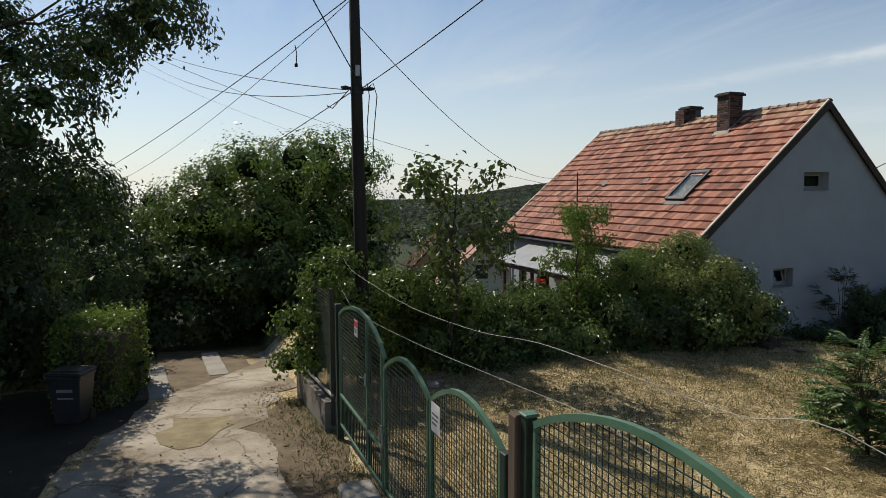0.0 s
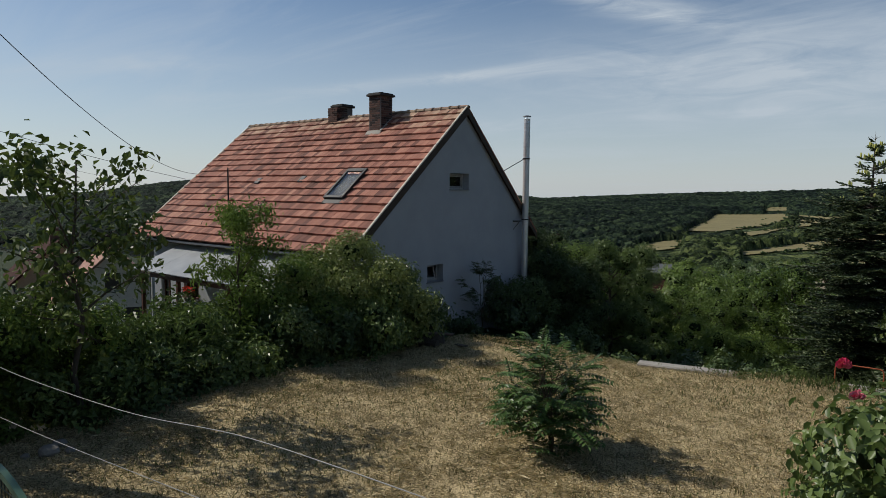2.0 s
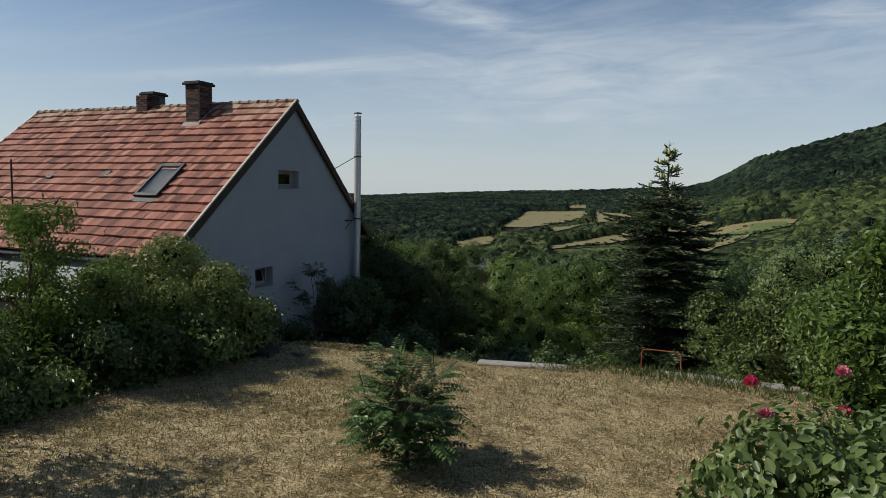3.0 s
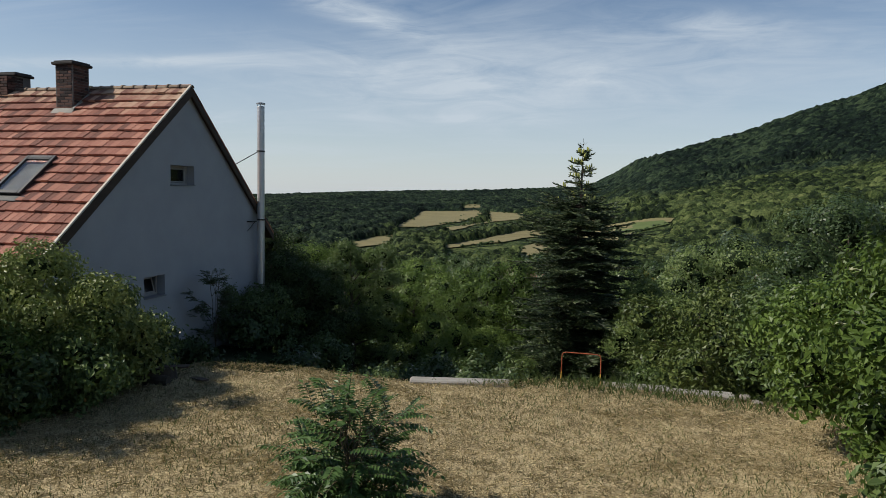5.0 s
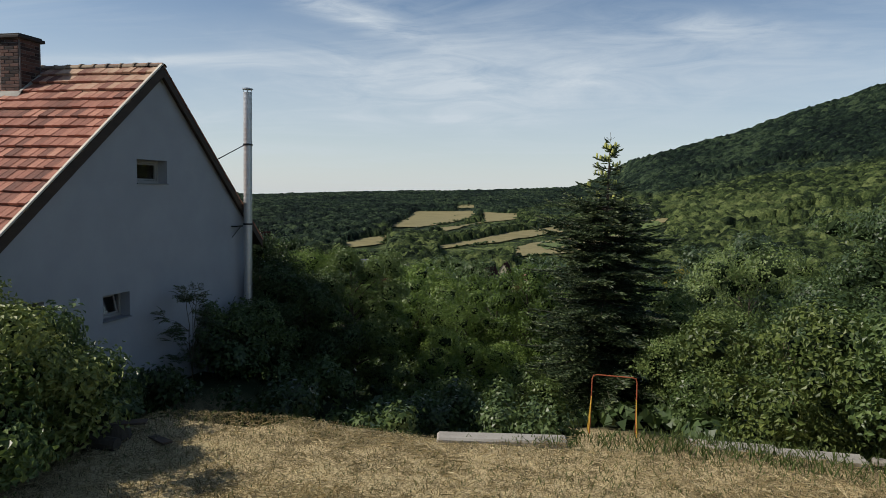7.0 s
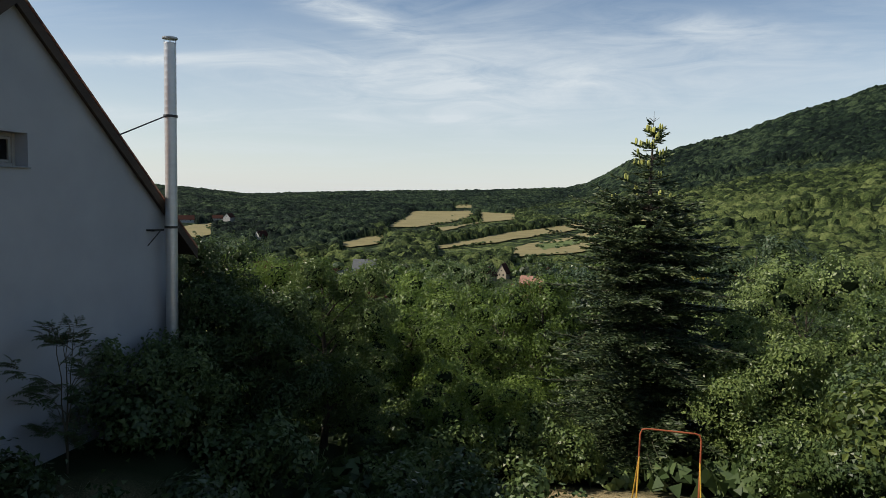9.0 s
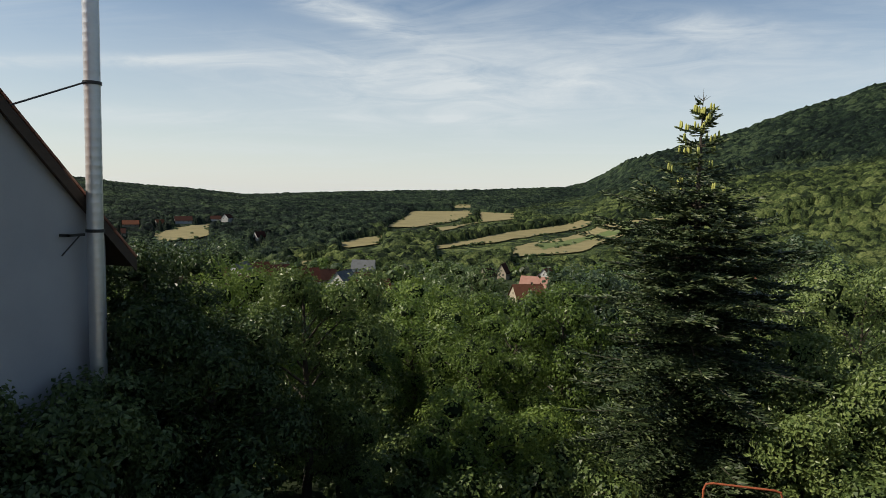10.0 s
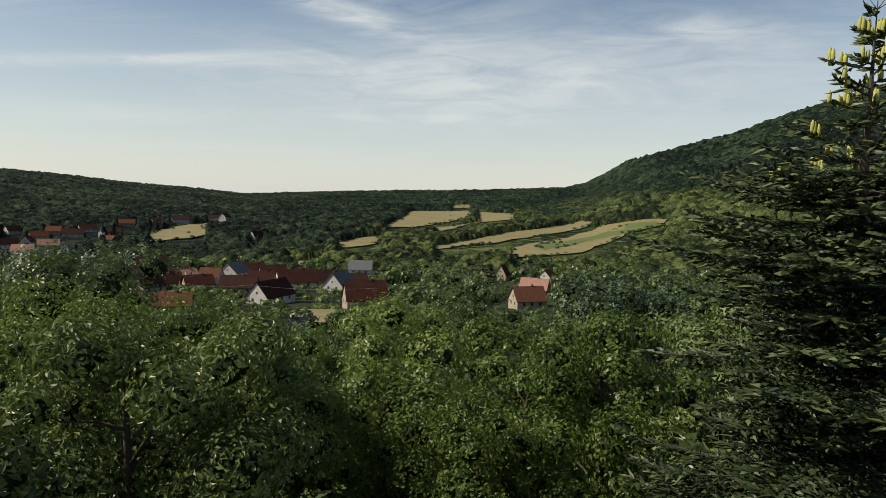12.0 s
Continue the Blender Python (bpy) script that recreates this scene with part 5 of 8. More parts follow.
local("handle", Shape().tube([(-0.3, -0.22, 0.86), (-0.36, -0.2, 0.9), (-0.36, 0.2, 0.9), (-0.3, 0.22, 0.86)], 0.016, 6), BIN_PLASTIC, wb)
for y in (-0.21, 0.21):
    local("wheel", Shape().tube([(-0.2, y - 0.025, 0.1), (-0.2, y + 0.025, 0.1)], 0.1, 14), BLACK_METAL, wb)
for i, (z0, h) in enumerate(((0.60, 0.05), (0.48, 0.03))):
    local("marking", Shape().box(0.235 - 0.03 * i, -0.13, z0, 0.245 - 0.02 * i, 0.13, z0 + h), SLATE, wb, "faded grey markings")
stake = whole("leaning_board", Shape().box(-0.03, -0.05, 0, 0.03, 0.05, 1.5, Matrix.Translation((-14.9, 0.25, gz(-14.9, 0.25) - 0.05)) @ Matrix.Rotation(radians(-14), 4, "X"), 0.008), WOOD_DARK, "old reddish board leaning by the hedge", "board")


def paved_track(label, x0, y0, x1, y1, count, width):
    ob = thing("wheel_track", x0, y0, gz(x0, y0), label, "paving")
    d = Vector((x1 - x0, y1 - y0, 0))
    step_l = d.length / count
    a = math.atan2(d.y, d.x)
    rr = random.Random(4)
    for i in range(count):
        x, y = x0 + d.x * (i + 0.5) / count, y0 + d.y * (i + 0.5) / count
        mm = Matrix.Translation((x, y, gz(x, y) + 0.02 + rr.uniform(-0.01, 0.012))) @ Matrix.Rotation(a + radians(rr.uniform(-2, 2)), 4, "Z") @ Matrix.Rotation(-math.atan(0.1), 4, "Y")
        part("paving_slab", Shape().box(-step_l / 2 + 0.035, -width / 2, -0.06, step_l / 2 - 0.03, width / 2, 0.03, mm, 0.012), CONCRETE, ob)


paved_track("pale concrete slabs laid as a wheel track", -15.3, 1.17, -19.4, 0.85, 15, 0.44)
paved_track("pale concrete slabs laid as a wheel track", -17.35, 2.33, -21.0, 2.2, 13, 0.44)

# concrete edging along the top of the drop
for pts in (((-8.72, 16.18), (-6.80, 16.62)), ((-5.05, 16.94), (-3.78, 17.05)), ((-3.75, 17.05), (-2.62, 17.14))):
    (x0, y0), (x1, y1) = pts
    ob = thing("edging_slab", (x0 + x1) / 2, (y0 + y1) / 2, 0.0, "worn pale concrete edging slab at the lawn's end", "edging", "lawn edging")
    L, a = math.hypot(x1 - x0, y1 - y0), math.atan2(y1 - y0, x1 - x0)
    z = max(gz(x0, y0), gz(x1, y1))
    part("slab", Shape().box(0, -0.17, -0.9, L, 0.15, 0.02, Matrix.Translation((x0, y0, z)) @ Matrix.Rotation(a, 4, "Z"), 0.03), CONCRETE, ob)
rubble = random.Random(8)
for i in range(2):
    x, y, r = -2.45 + i * 0.16, 17.1 - i * 0.28, rubble.uniform(0.08, 0.16)
    z = gz(x, y)
    q = whole("stone", Shape().box(-r, -r * 0.8, -r * 0.4, r, r * 0.8, r * 0.6, Matrix.Translation((x, y, z + r * 0.2)) @ Matrix.Rotation(rubble.uniform(0, 3), 4, "Z"), r * 0.3), STONE, "loose pale stone at the end of the edging", "stone", group="stones")

# swing frame down the slope
sw = thing("swing_frame", -5.95, 28.35, gz(-5.95, 28.35), "rusty orange metal swing frame with yellow legs", "swing")
z0 = gz(-5.95, 28.35) - 0.1
part("top_bar", Shape().tube([(-6.66, 28.35, -2.2), (-6.62, 28.35, -2.08), (-6.5, 28.35, -2.05), (-5.4, 28.35, -2.05), (-5.3, 28.35, -2.08), (-5.26, 28.35, -2.2)], 0.022, 8), RUST_ORANGE, sw)
for x, d in ((-6.66, -1), (-5.26, 1)):
    part("upright", Shape().tube([(x, 28.35, -2.2), (x + 0.02 * d, 28.35, z0)], 0.022, 8), RUST_ORANGE, sw)
    part("leg", Shape().tube([(x, 28.35, -2.75), (x + 0.05 * d, 27.95, z0)], 0.020, 8), YELLOW_PAINT, sw, "yellow strut")
    part("leg", Shape().tube([(x, 28.35, -2.75), (x + 0.1 * d, 28.8, z0)], 0.020, 8), YELLOW_PAINT, sw, "yellow strut")

# old wood at the corner of the lawn, and stones under the shrubs
wood_pile = thing("wood_pile", -13.1, 14.45, gz(-13.1, 14.45), "weathered dark stump with old boards on it", "wood pile")
sx, sy, sz = -13.15, 14.5, gz(-13.15, 14.5)
part("stump", Shape().tube([(sx, sy, sz - 0.1), (sx + 0.01, sy, sz + 0.08), (sx, sy + 0.02, sz + 0.22)], [0.34, 0.29, 0.26], 13), BARK, wood_pile)
part("log", Shape().tube([(sx - 0.5, sy - 0.3, sz + 0.09), (sx - 0.05, sy - 0.36, sz + 0.10), (sx + 0.42, sy - 0.32, sz + 0.09)], [0.10, 0.11, 0.09], 10), BARK, wood_pile)
part("board", Shape().box(-0.42, -0.09, 0, 0.42, 0.09, 0.03, Matrix.Translation((sx + 0.1, sy + 0.02, sz + 0.225)) @ Matrix.Rotation(0.5, 4, "Z"), 0.006), WOOD_DARK, wood_pile)
part("board", Shape().box(-0.35, -0.07, 0, 0.35, 0.07, 0.03, Matrix.Translation((sx + 0.75, sy + 0.12, sz + 0.03)) @ Matrix.Rotation(-0.6, 4, "Z") @ Matrix.Rotation(-0.15, 4, "Y"), 0.006), WOOD_DARK, wood_pile)
for x, y, r in ((-12.3, 5.75, 0.13), (-12.5, 5.95, 0.09), (-12.15, 5.95, 0.07), (-12.4, 5.5, 0.06)):
    b = bmesh.new()
    bmesh.ops.create_icosphere(b, subdivisions=2, radius=r)
    for v in b.verts:
        v.co *= 1 + 0.16 * math.sin(v.co.x * 31 + x * 9) * math.sin(v.co.y * 27 + y * 5)
        v.co.z *= 0.62
    me = bpy.data.meshes.new("stone")
    b.to_mesh(me)
    b.free()
    me.materials.append(STONE)
    q = tagged(new("stone", me), "rough pale stone lying under the shrubs", "stone", "stones")
    q.matrix_world = pose(x, y, gz(x, y) + r * 0.35, 0, 0, x * 40)

# ---- plants ----
def branchy(seed, h, r, base=0.25, limbs=12, twigs=5, trunk=0.12, stems=1, rise=(0.25, 0.8), profile="round", fine=True):
    """Wood of a tree or shrub, and the places round which its leaves grow."""
    rng = np.random.default_rng(seed)
    wood, spots = Shape(), []
    per = max(1, limbs // stems)
    for st in range(stems):
        lean = np.array([0.0, 0.0]) if stems == 1 else rng.uniform(-0.35, 0.35, 2) * r
        n = 6
        path = [np.array([lean[0] * (i / n) ** 1.2 + rng.normal(0, 0.012 * h) * (i > 0), lean[1] * (i / n) ** 1.2 + rng.normal(0, 0.012 * h) * (i > 0), h * 0.93 * i / n]) for i in range(n + 1)]
        rad = [trunk / math.sqrt(stems) * (1 - 0.88 * i / n) + 0.004 for i in range(n + 1)]
        path[0][2] = -0.15
        wood.tube(path, rad, 7 if trunk > 0.08 else 5)
        at = lambda z: np.array([np.interp(z, [p[2] for p in path], [p[k] for p in path]) for k in range(3)])
        for i in range(per):
            u = (i + rng.uniform(0.1, 0.9)) / per
            if profile == "round":
                reach = r * (0.30 + 0.70 * math.sin(math.pi * (0.16 + 0.74 * u)) ** 0.8)
            elif profile == "cone":
                reach = r * (1.0 - 0.8 * u)
            else:
                reach = r * (0.55 + 0.45 * math.sin(math.pi * u))
            reach *= rng.uniform(0.72, 1.12)
            z = h * (base + (0.90 - base) * u)
            a = i * 2.4 + st * 1.7 + rng.uniform(-0.5, 0.5)
            p0 = at(z * 0.93)
            out = np.array([math.cos(a), math.sin(a), 0])
            k = rng.uniform(*rise) * (0.6 + 0.6 * u)
            ln = [p0 + out * reach * s + np.array([0, 0, reach * k * s ** 0.8]) + rng.normal(0, 0.035 * reach, 3) * s for s in (0, 0.35, 0.7, 1.0)]
            lr = max(0.010, trunk * 0.42 * (1 - 0.6 * u) / math.sqrt(stems))
            wood.tube(ln, [lr, lr * 0.7, lr * 0.42, lr * 0.18], 5, False)
            spots.append(ln[3])
            for t in range(twigs):
                s = rng.uniform(0.30, 1.0)
                q0 = np.array([np.interp(s, (0, 0.35, 0.7, 1.0), [p[j] for p in ln]) for j in range(3)])
                d = out * rng.uniform(0.2, 1.0) + rng.normal(0, 0.55, 3)
                q1 = q0 + d / np.linalg.norm(d) * reach * rng.uniform(0.22, 0.5)
                if fine:
                    wood.tube([q0, (q0 + q1) / 2 + rng.normal(0, 0.02 * reach, 3), q1], [lr * 0.35, lr * 0.25, lr * 0.1], 3, False)
                spots += [q1, q0 * 0.45 + q1 * 0.55]
        spots += [path[-1], path[-2] * 0.5 + path[-1] * 0.5]
    # brought to the wanted height and width
    spots = np.array(spots)
    fz = h * 0.95 / spots[:, 2].max()
    fr = r * 0.92 / np.percentile(np.hypot(spots[:, 0], spots[:, 1]), 96)
    spots *= (fr, fr, fz)
    wood.v = [(x * fr, y * fr, z * fz) for x, y, z in wood.v]
    return wood, spots, rng


def foliage(name, spots, rng, count, size, mat, spread, droop=0.25, width=0.62, flat=0.35, thin=0.85, oval=False, inner=0.5, plain=False):
    """Leaves in small sprays on the skin of a crown that billows out round the given places; added dark cores paint the
    shade inside.
    """
    count = int(count * thin)
    room = spread * 2.7
    keep = []
    for i in rng.permutation(len(spots)):
        if all(np.sum((spots[i] - spots[j]) ** 2) > (room * 0.85) ** 2 for j in keep):
            keep.append(i)
    hub = spots[np.array(keep)]
    radius = room * rng.uniform(0.48, 0.90, len(hub))
    share = radius ** 2 / np.sum(radius ** 2)
    # as many leaves as cover the skin once
    skin = 4 * math.pi * np.sum(radius ** 2) * 0.62
    count = int(np.clip(0.95 * skin / (size * size * width * 0.5), 0.4 * count, 1.25 * count)) if inner else count
    want = max(1, count // 6)
    home = rng.choice(len(hub), want * 4, p=share)
    d = unit(rng.normal(size=(want * 4, 3)))
    d[:, 2] = np.abs(d[:, 2]) * 1.15 - 0.36
    d = unit(d)
    out = rng.uniform(0.82, 1.0, want * 4) * (1 + 0.5 * (rng.uniform(size=want * 4) > 0.965) * rng.uniform(size=want * 4))
    at = hub[home] + d * (radius[home] * out)[:, None] * (1, 1, 0.85)
    # only sprays that no other billow swallows
    free = np.ones(len(at), bool)
    for q, r in zip(hub, radius):
        free &= np.sum((at - q) ** 2, 1) > (0.68 * r) ** 2
    good = np.nonzero(free)[0][:want]
    k = good[rng.integers(0, len(good), count)]
    d = d[k]
    c = at[k] + rng.normal(size=(count, 3)) * size * 0.8
    way = np.cross(d, rng.normal(size=(count, 3))) + d * 0.35
    way[:, 2] -= droop
    up = unit(d) * 1.5 + rng.normal(size=(count, 3)) * 0.45
    up[:, 2] += flat
    big = size * rng.uniform(0.65, 1.25, count)
    core = dark_cores(hub, radius * inner, rng) if inner else None
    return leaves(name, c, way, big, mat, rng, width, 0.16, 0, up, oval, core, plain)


def pinnate(name, spots, rng, fronds, length, pairs, mat, droop=0.35, leaflet=0.30, up=0.5, width=0.42, top=1.0):
    """Feathered leaves: a stalk with leaflets in pairs."""
    cs, ws, ss, stalk = [], [], [], Shape()
    mid = spots.mean(0)
    for f in range(fronds):
        p = spots[rng.integers(0, len(spots))] + rng.normal(size=3) * length * 0.15
        d = unit(p - mid) * 0.9 + rng.normal(size=3) * 0.5
        d[2] = abs(d[2]) * 0.5 + up * rng.uniform(0.2, 1)
        d = unit(d)
        L = length * rng.uniform(0.65, 1.2)
        side = unit(np.cross(d, [0, 0, 1.0]) + 1e-4)
        pts = []
        for k in range(pairs + 1):
            s = (k + 0.6) / (pairs + 0.6)
            q = p + d * L * s - np.array([0, 0, droop * L * s * s])
            pts.append(q)
            tang = unit(d - np.array([0, 0, 2 * droop * s]))
            taper = L * leaflet * (1.0 - 0.45 * abs(s - 0.5) * 1.4)
            for sg in ((-1, 1) if k < pairs else (0,)):
                w = unit(side * sg * 0.95 + tang * (0.42 if sg else 1.0) - np.array([0, 0, 0.22]))
                cs.append(q + w * taper * 0.5)
                ws.append(w)
                ss.append(taper)
        stalk.tube([p, pts[len(pts) // 2], pts[-1]], [0.005, 0.004, 0.002], 3, False)
    return leaves(name, np.array(cs), np.array(ws), np.array(ss), mat, rng, width, 0.08, 1.6), stalk


def plant(name, label, category, x, y, wood, crown, wood_mat=BARK, z=None, group="", crown_name="crown", wood_name="trunk", rz=0):
    ob = thing(name, x, y, gz(x, y) if z is None else z, label, category, group, rz=rz)
    local(wood_name, wood.mesh(wood_name, wood_mat, True), wood_mat, ob)
    local(crown_name, crown, None, ob)
    return ob


def tree(label, x, y, seed, top, r, mat, count=9000, leaf=0.13, base=0.25, limbs=16, twigs=5, trunk=0.14, spread=0.18, group="", z=None, profile="round", droop=0.25, rise=(0.25, 0.8), width=0.55, inner=0.5, plain=False):
    h = top - gz(x, y)
    wood, spots, rng = branchy(seed, h, r, base, limbs, twigs, trunk, 1, rise, profile, fine=False)
    return plant("tree", label, "tree", x, y, wood, foliage("crown", spots, rng, count, leaf, mat, r * spread, droop, width, inner=inner, plain=plain), z=z, group=group)


def shrub(label, x, y, seed, h, r, mat, count=6000, leaf=0.09, stems=5, limbs=20, twigs=4, spread=0.17, droop=0.2, z=None, width=0.6, name="shrub", profile="full", plain=False):
    wood, spots, rng = branchy(seed, h, r, 0.10, limbs, twigs, 0.05, stems, (0.2, 0.7), profile, fine=not plain)
    return plant(name, label, "shrub", x, y, wood, foliage("foliage", spots, rng, count, leaf, mat, r * spread, droop, width, plain=plain), TWIG, z, "", "foliage", "stem")


# shrubs between the lawn and the house
shrub("leafy green shrub beside the gate", -13.9, 5.4, 21, 2.2, 1.0, LEAF_LIGHT, 12000, 0.08, z=-0.1)
shrub("dense green shrub by the lawn", -14.4, 6.7, 22, 2.0, 1.1, LEAF_LIGHT, 13000, 0.075, z=-0.2)
shrub("dark glossy large-leaved shrub", -14.4, 8.3, 23, 1.7, 1.2, LEAF, 12000, 0.12, z=-0.3, width=0.4)
shrub("dark glossy large-leaved shrub", -15.0, 9.9, 24, 1.75, 1.15, LEAF, 8500, 0.14, z=-0.4, width=0.4)
shrub("green shrub with small leaves", -14.8, 11.3, 25, 2.75, 1.25, LEAF_LIGHT, 15000, 0.08, z=-0.4)
shrub("wide light green flowering shrub", -14.75, 12.9, 26, 2.95, 1.55, LEAF_YELLOW, 26000, 0.085, limbs=26, z=-0.5)
shrub("dark shrub beside the gable", -15.1, 14.7, 27, 2.35, 1.2, LEAF_DARK, 11000, 0.10, z=-0.6)
shrub("dark shrub against the foot of the gable", -15.7, 22.9, 47, 1.9, 1.1, LEAF_DARK, 8000, 0.10, z=-1.4)
shrub("dark shrub against the foot of the gable", -15.9, 16.4, 48, 1.3, 0.8, LEAF_DARK, 4500, 0.10, z=-1.1)
for x, y, sd, h, r, mt in ((-13.45, 6.6, 28, 1.0, 0.8, LEAF), (-13.5, 8.0, 29, 1.1, 0.9, LEAF_DARK), (-13.7, 9.5, 30, 0.9, 0.8, LEAF), (-13.6, 10.9, 49, 1.3, 0.9, LEAF_DARK), (-13.5, 12.3, 50, 1.5, 1.0, LEAF), (-13.55, 13.6, 51, 1.2, 0.9, LEAF_YELLOW), (-14.0, 14.8, 52, 1.2, 0.8, LEAF_DARK)):
    shrub("low leafy growth at the edge of the lawn", x, y, sd, h, r, mt, 4200, 0.10, z=0.0)

w, s, rng = branchy(31, 3.9, 0.75, 0.25, 14, 3, 0.05, 1, (0.8, 1.6), "full")
plant("sapling", "slender young peach tree with narrow leaves", "tree", -14.4, 10.0, w, foliage("crown", s, rng, 3600, 0.12, LEAF_LIGHT, 0.10, 0.5, 0.30, inner=0), TWIG, z=-0.3)
w, s, rng = branchy(32, 5.0, 1.35, 0.42, 16, 4, 0.07, 1, (0.3, 0.9), "full")
plant("sapling", "young fruit tree with light green leaves and a thin trunk", "tree", -13.1, 6.5, w, foliage("crown", s, rng, 1900, 0.14, LEAF_YELLOW, 0.12, 0.35, 0.6, inner=0), BARK, z=-0.5)

# climber on the fence
w, s, rng = branchy(33, 2.75, 0.78, 0.15, 22, 5, 0.05, 4, (0.1, 0.6), "full")
plant("climber", "climbing shrub with pale green leaves over the fence", "climber", -12.95, 4.1, w, foliage("foliage", s, rng, 7500, 0.10, LEAF_LIGHT, 0.15, 0.2), TWIG, z=0.0, crown_name="foliage", wood_name="stem")
w, s, rng = branchy(34, 1.3, 0.4, 0.1, 14, 4, 0.03, 4, (0.1, 0.6), "full")
plant("climber", "climbing shrub with pale green leaves over the fence", "climber", -14.0, 3.7, w, foliage("foliage", s, rng, 2000, 0.10, LEAF_LIGHT, 0.14, 0.2), TWIG, z=0.1, crown_name="foliage", wood_name="stem")

# feathered bush on the lawn
w, s, rng = branchy(35, 1.50, 0.56, 0.10, 26, 3, 0.03, 5, (0.5, 1.2), "full")
s = np.concatenate([s, s * (0.85, 0.85, 0.6)])
cr, st = pinnate("foliage", s, rng, 320, 0.46, 9, LEAF_COOL, 0.32, 0.22, 0.5, 0.52)
bush = plant("sumac_bush", "young feathery-leaved bush growing alone on the lawn", "bush", -7.30, 9.95, w, cr, TWIG, crown_name="foliage", wood_name="stem")
local("leaf_stalk", st, TWIG, bush)

# rowan against the gable
w, s, rng = branchy(36, 2.6, 0.62, 0.15, 14, 3, 0.03, 3, (0.5, 1.2), "full")
cr, st = pinnate("foliage", s, rng, 260, 0.27, 6, LEAF_DARK, 0.3, 0.34, 0.4)
rowan = plant("rowan", "slim dark young rowan standing against the white gable", "bush", -16.05, 20.6, w, cr, TWIG, z=-1.25, crown_name="foliage", wood_name="stem")
local("leaf_stalk", st, TWIG, rowan)

# roses close to the path
w, s, rng = branchy(37, 2.35, 0.80, 0.12, 34, 3, 0.03, 5, (0.3, 0.9), "full")
rose = plant("rose_bush", "tall rose bush with pink double blooms", "bush", -2.98, 6.45, w, foliage("foliage", s, rng, 15000, 0.066, LEAF, 0.13, 0.2, 0.7, 0.6, oval=True, inner=0.3), TWIG, crown_name="foliage", wood_name="stem")


def bloom(x, y, z, r, seed):
    rr = np.random.default_rng(seed)
    c, wv, sz = [], [], []
    for ring, (n, tilt, rad) in enumerate(((5, 0.15, 0.28), (7, 0.6, 0.6), (9, 1.1, 0.9))):
        for i in range(n):
            a = 2 * math.pi * i / n + ring
            d = np.array([math.cos(a) * tilt, math.sin(a) * tilt, 1.0])
            c.append(np.array([math.cos(a), math.sin(a), 0]) * r * rad * 0.5 + [0, 0, r * (0.35 - 0.18 * ring)])
            wv.append(d)
            sz.append(r * 1.1)
    me = leaves("petals", np.array(c), np.array(wv), np.array(sz), PETAL, rr, 1.0, 0.22, 0.0, None, True)
    q = local("bloom", me, PETAL, rose, "pink double rose bloom")
    q.matrix_basis = Matrix.Translation((x, y, z))


for i, (x, y, z) in enumerate(((-0.62, -0.21, 2.56), (-0.20, 0.08, 2.59), (-0.10, 0.62, 2.24), (-0.55, -0.25, 2.42))):
    bloom(x, y, z, 0.042, 50 + i)

# elder and boundary shrubs along the east side
w, s, rng = branchy(38, 3.45, 1.6, 0.12, 26, 4, 0.06, 5, (0.3, 0.9), "full")
elder = plant("elder", "elder shrub with flat white flower heads", "shrub", -1.45, 10.8, w, foliage("foliage", s, rng, 26000, 0.10, LEAF_LIGHT, 0.21, 0.3, 0.5), TWIG, crown_name="foliage", wood_name="stem")
for i in range(150):
    p = s[rng.integers(0, len(s))]
    if p[2] < 2.0:
        continue
    c = p + np.array([rng.normal(0, 0.12), rng.normal(0, 0.12), 0.28])
    rim = [(c[0] + q * math.cos(a), c[1] + q * math.sin(a), c[2] + rng.uniform(-0.025, 0.012) - q * 0.2) for q in (0.03, 0.06) for a in np.arange(9) * 0.698 + q * 7 + rng.uniform(-0.1, 0.1, 9)]
    rim.append((c[0], c[1], c[2] - 0.12))
    web = [(9 + i, 9 + (i + 1) % 9, (i + 1) % 9, i) for i in range(9)] + [tuple(range(9))] + [(9 + (i + 1) % 9, 9 + i, 18) for i in range(0, 9, 3)]
    local("flower_head", Shape().put(rim, web).mesh("flower_head", BLOSSOM), BLOSSOM, elder)
shrub("dense green boundary shrub", -1.3, 14.6, 41, 2.5, 1.5, LEAF_LIGHT, 14000, 0.11)
shrub("dense green boundary shrub", -0.8, 17.6, 42, 2.6, 1.6, LEAF, 9000, 0.12)
shrub("bright leafy shrub at the lawn edge", -2.0, 8.6, 43, 1.5, 1.0, LEAF, 9000, 0.10)
shrub("round pale green shrub below the edging", -2.6, 20.5, 44, 3.2, 1.7, LEAF_YELLOW, 9000, 0.12)
shrub("wide green shrub down the slope", -0.3, 22.5, 45, 3.6, 2.3, LEAF, 12000, 0.14)

# red geraniums on the sill of the front window
pr = np.random.default_rng(58)
gx0, gy0, gz0_ = -25.6, 15.40, -0.33
geranium = thing("window_plant", gx0, gy0, gz0_, "red flowering geranium in a trough on the window sill", "plant")
local("trough", Shape().box(-0.35, -0.07, 0.0, 0.35, 0.08, 0.15, bevel=0.015), WOOD_RED, geranium)
c = pr.uniform((-0.36, -0.12, 0.14), (0.36, 0.10, 0.36), (260, 3))
local("foliage", leaves("foliage", c, pr.normal(size=(260, 3)), 0.07, LEAF, pr, 0.8, 0.15, 0.5), None, geranium)
c = pr.uniform((-0.34, -0.15, 0.28), (0.34, 0.06, 0.46), (150, 3))
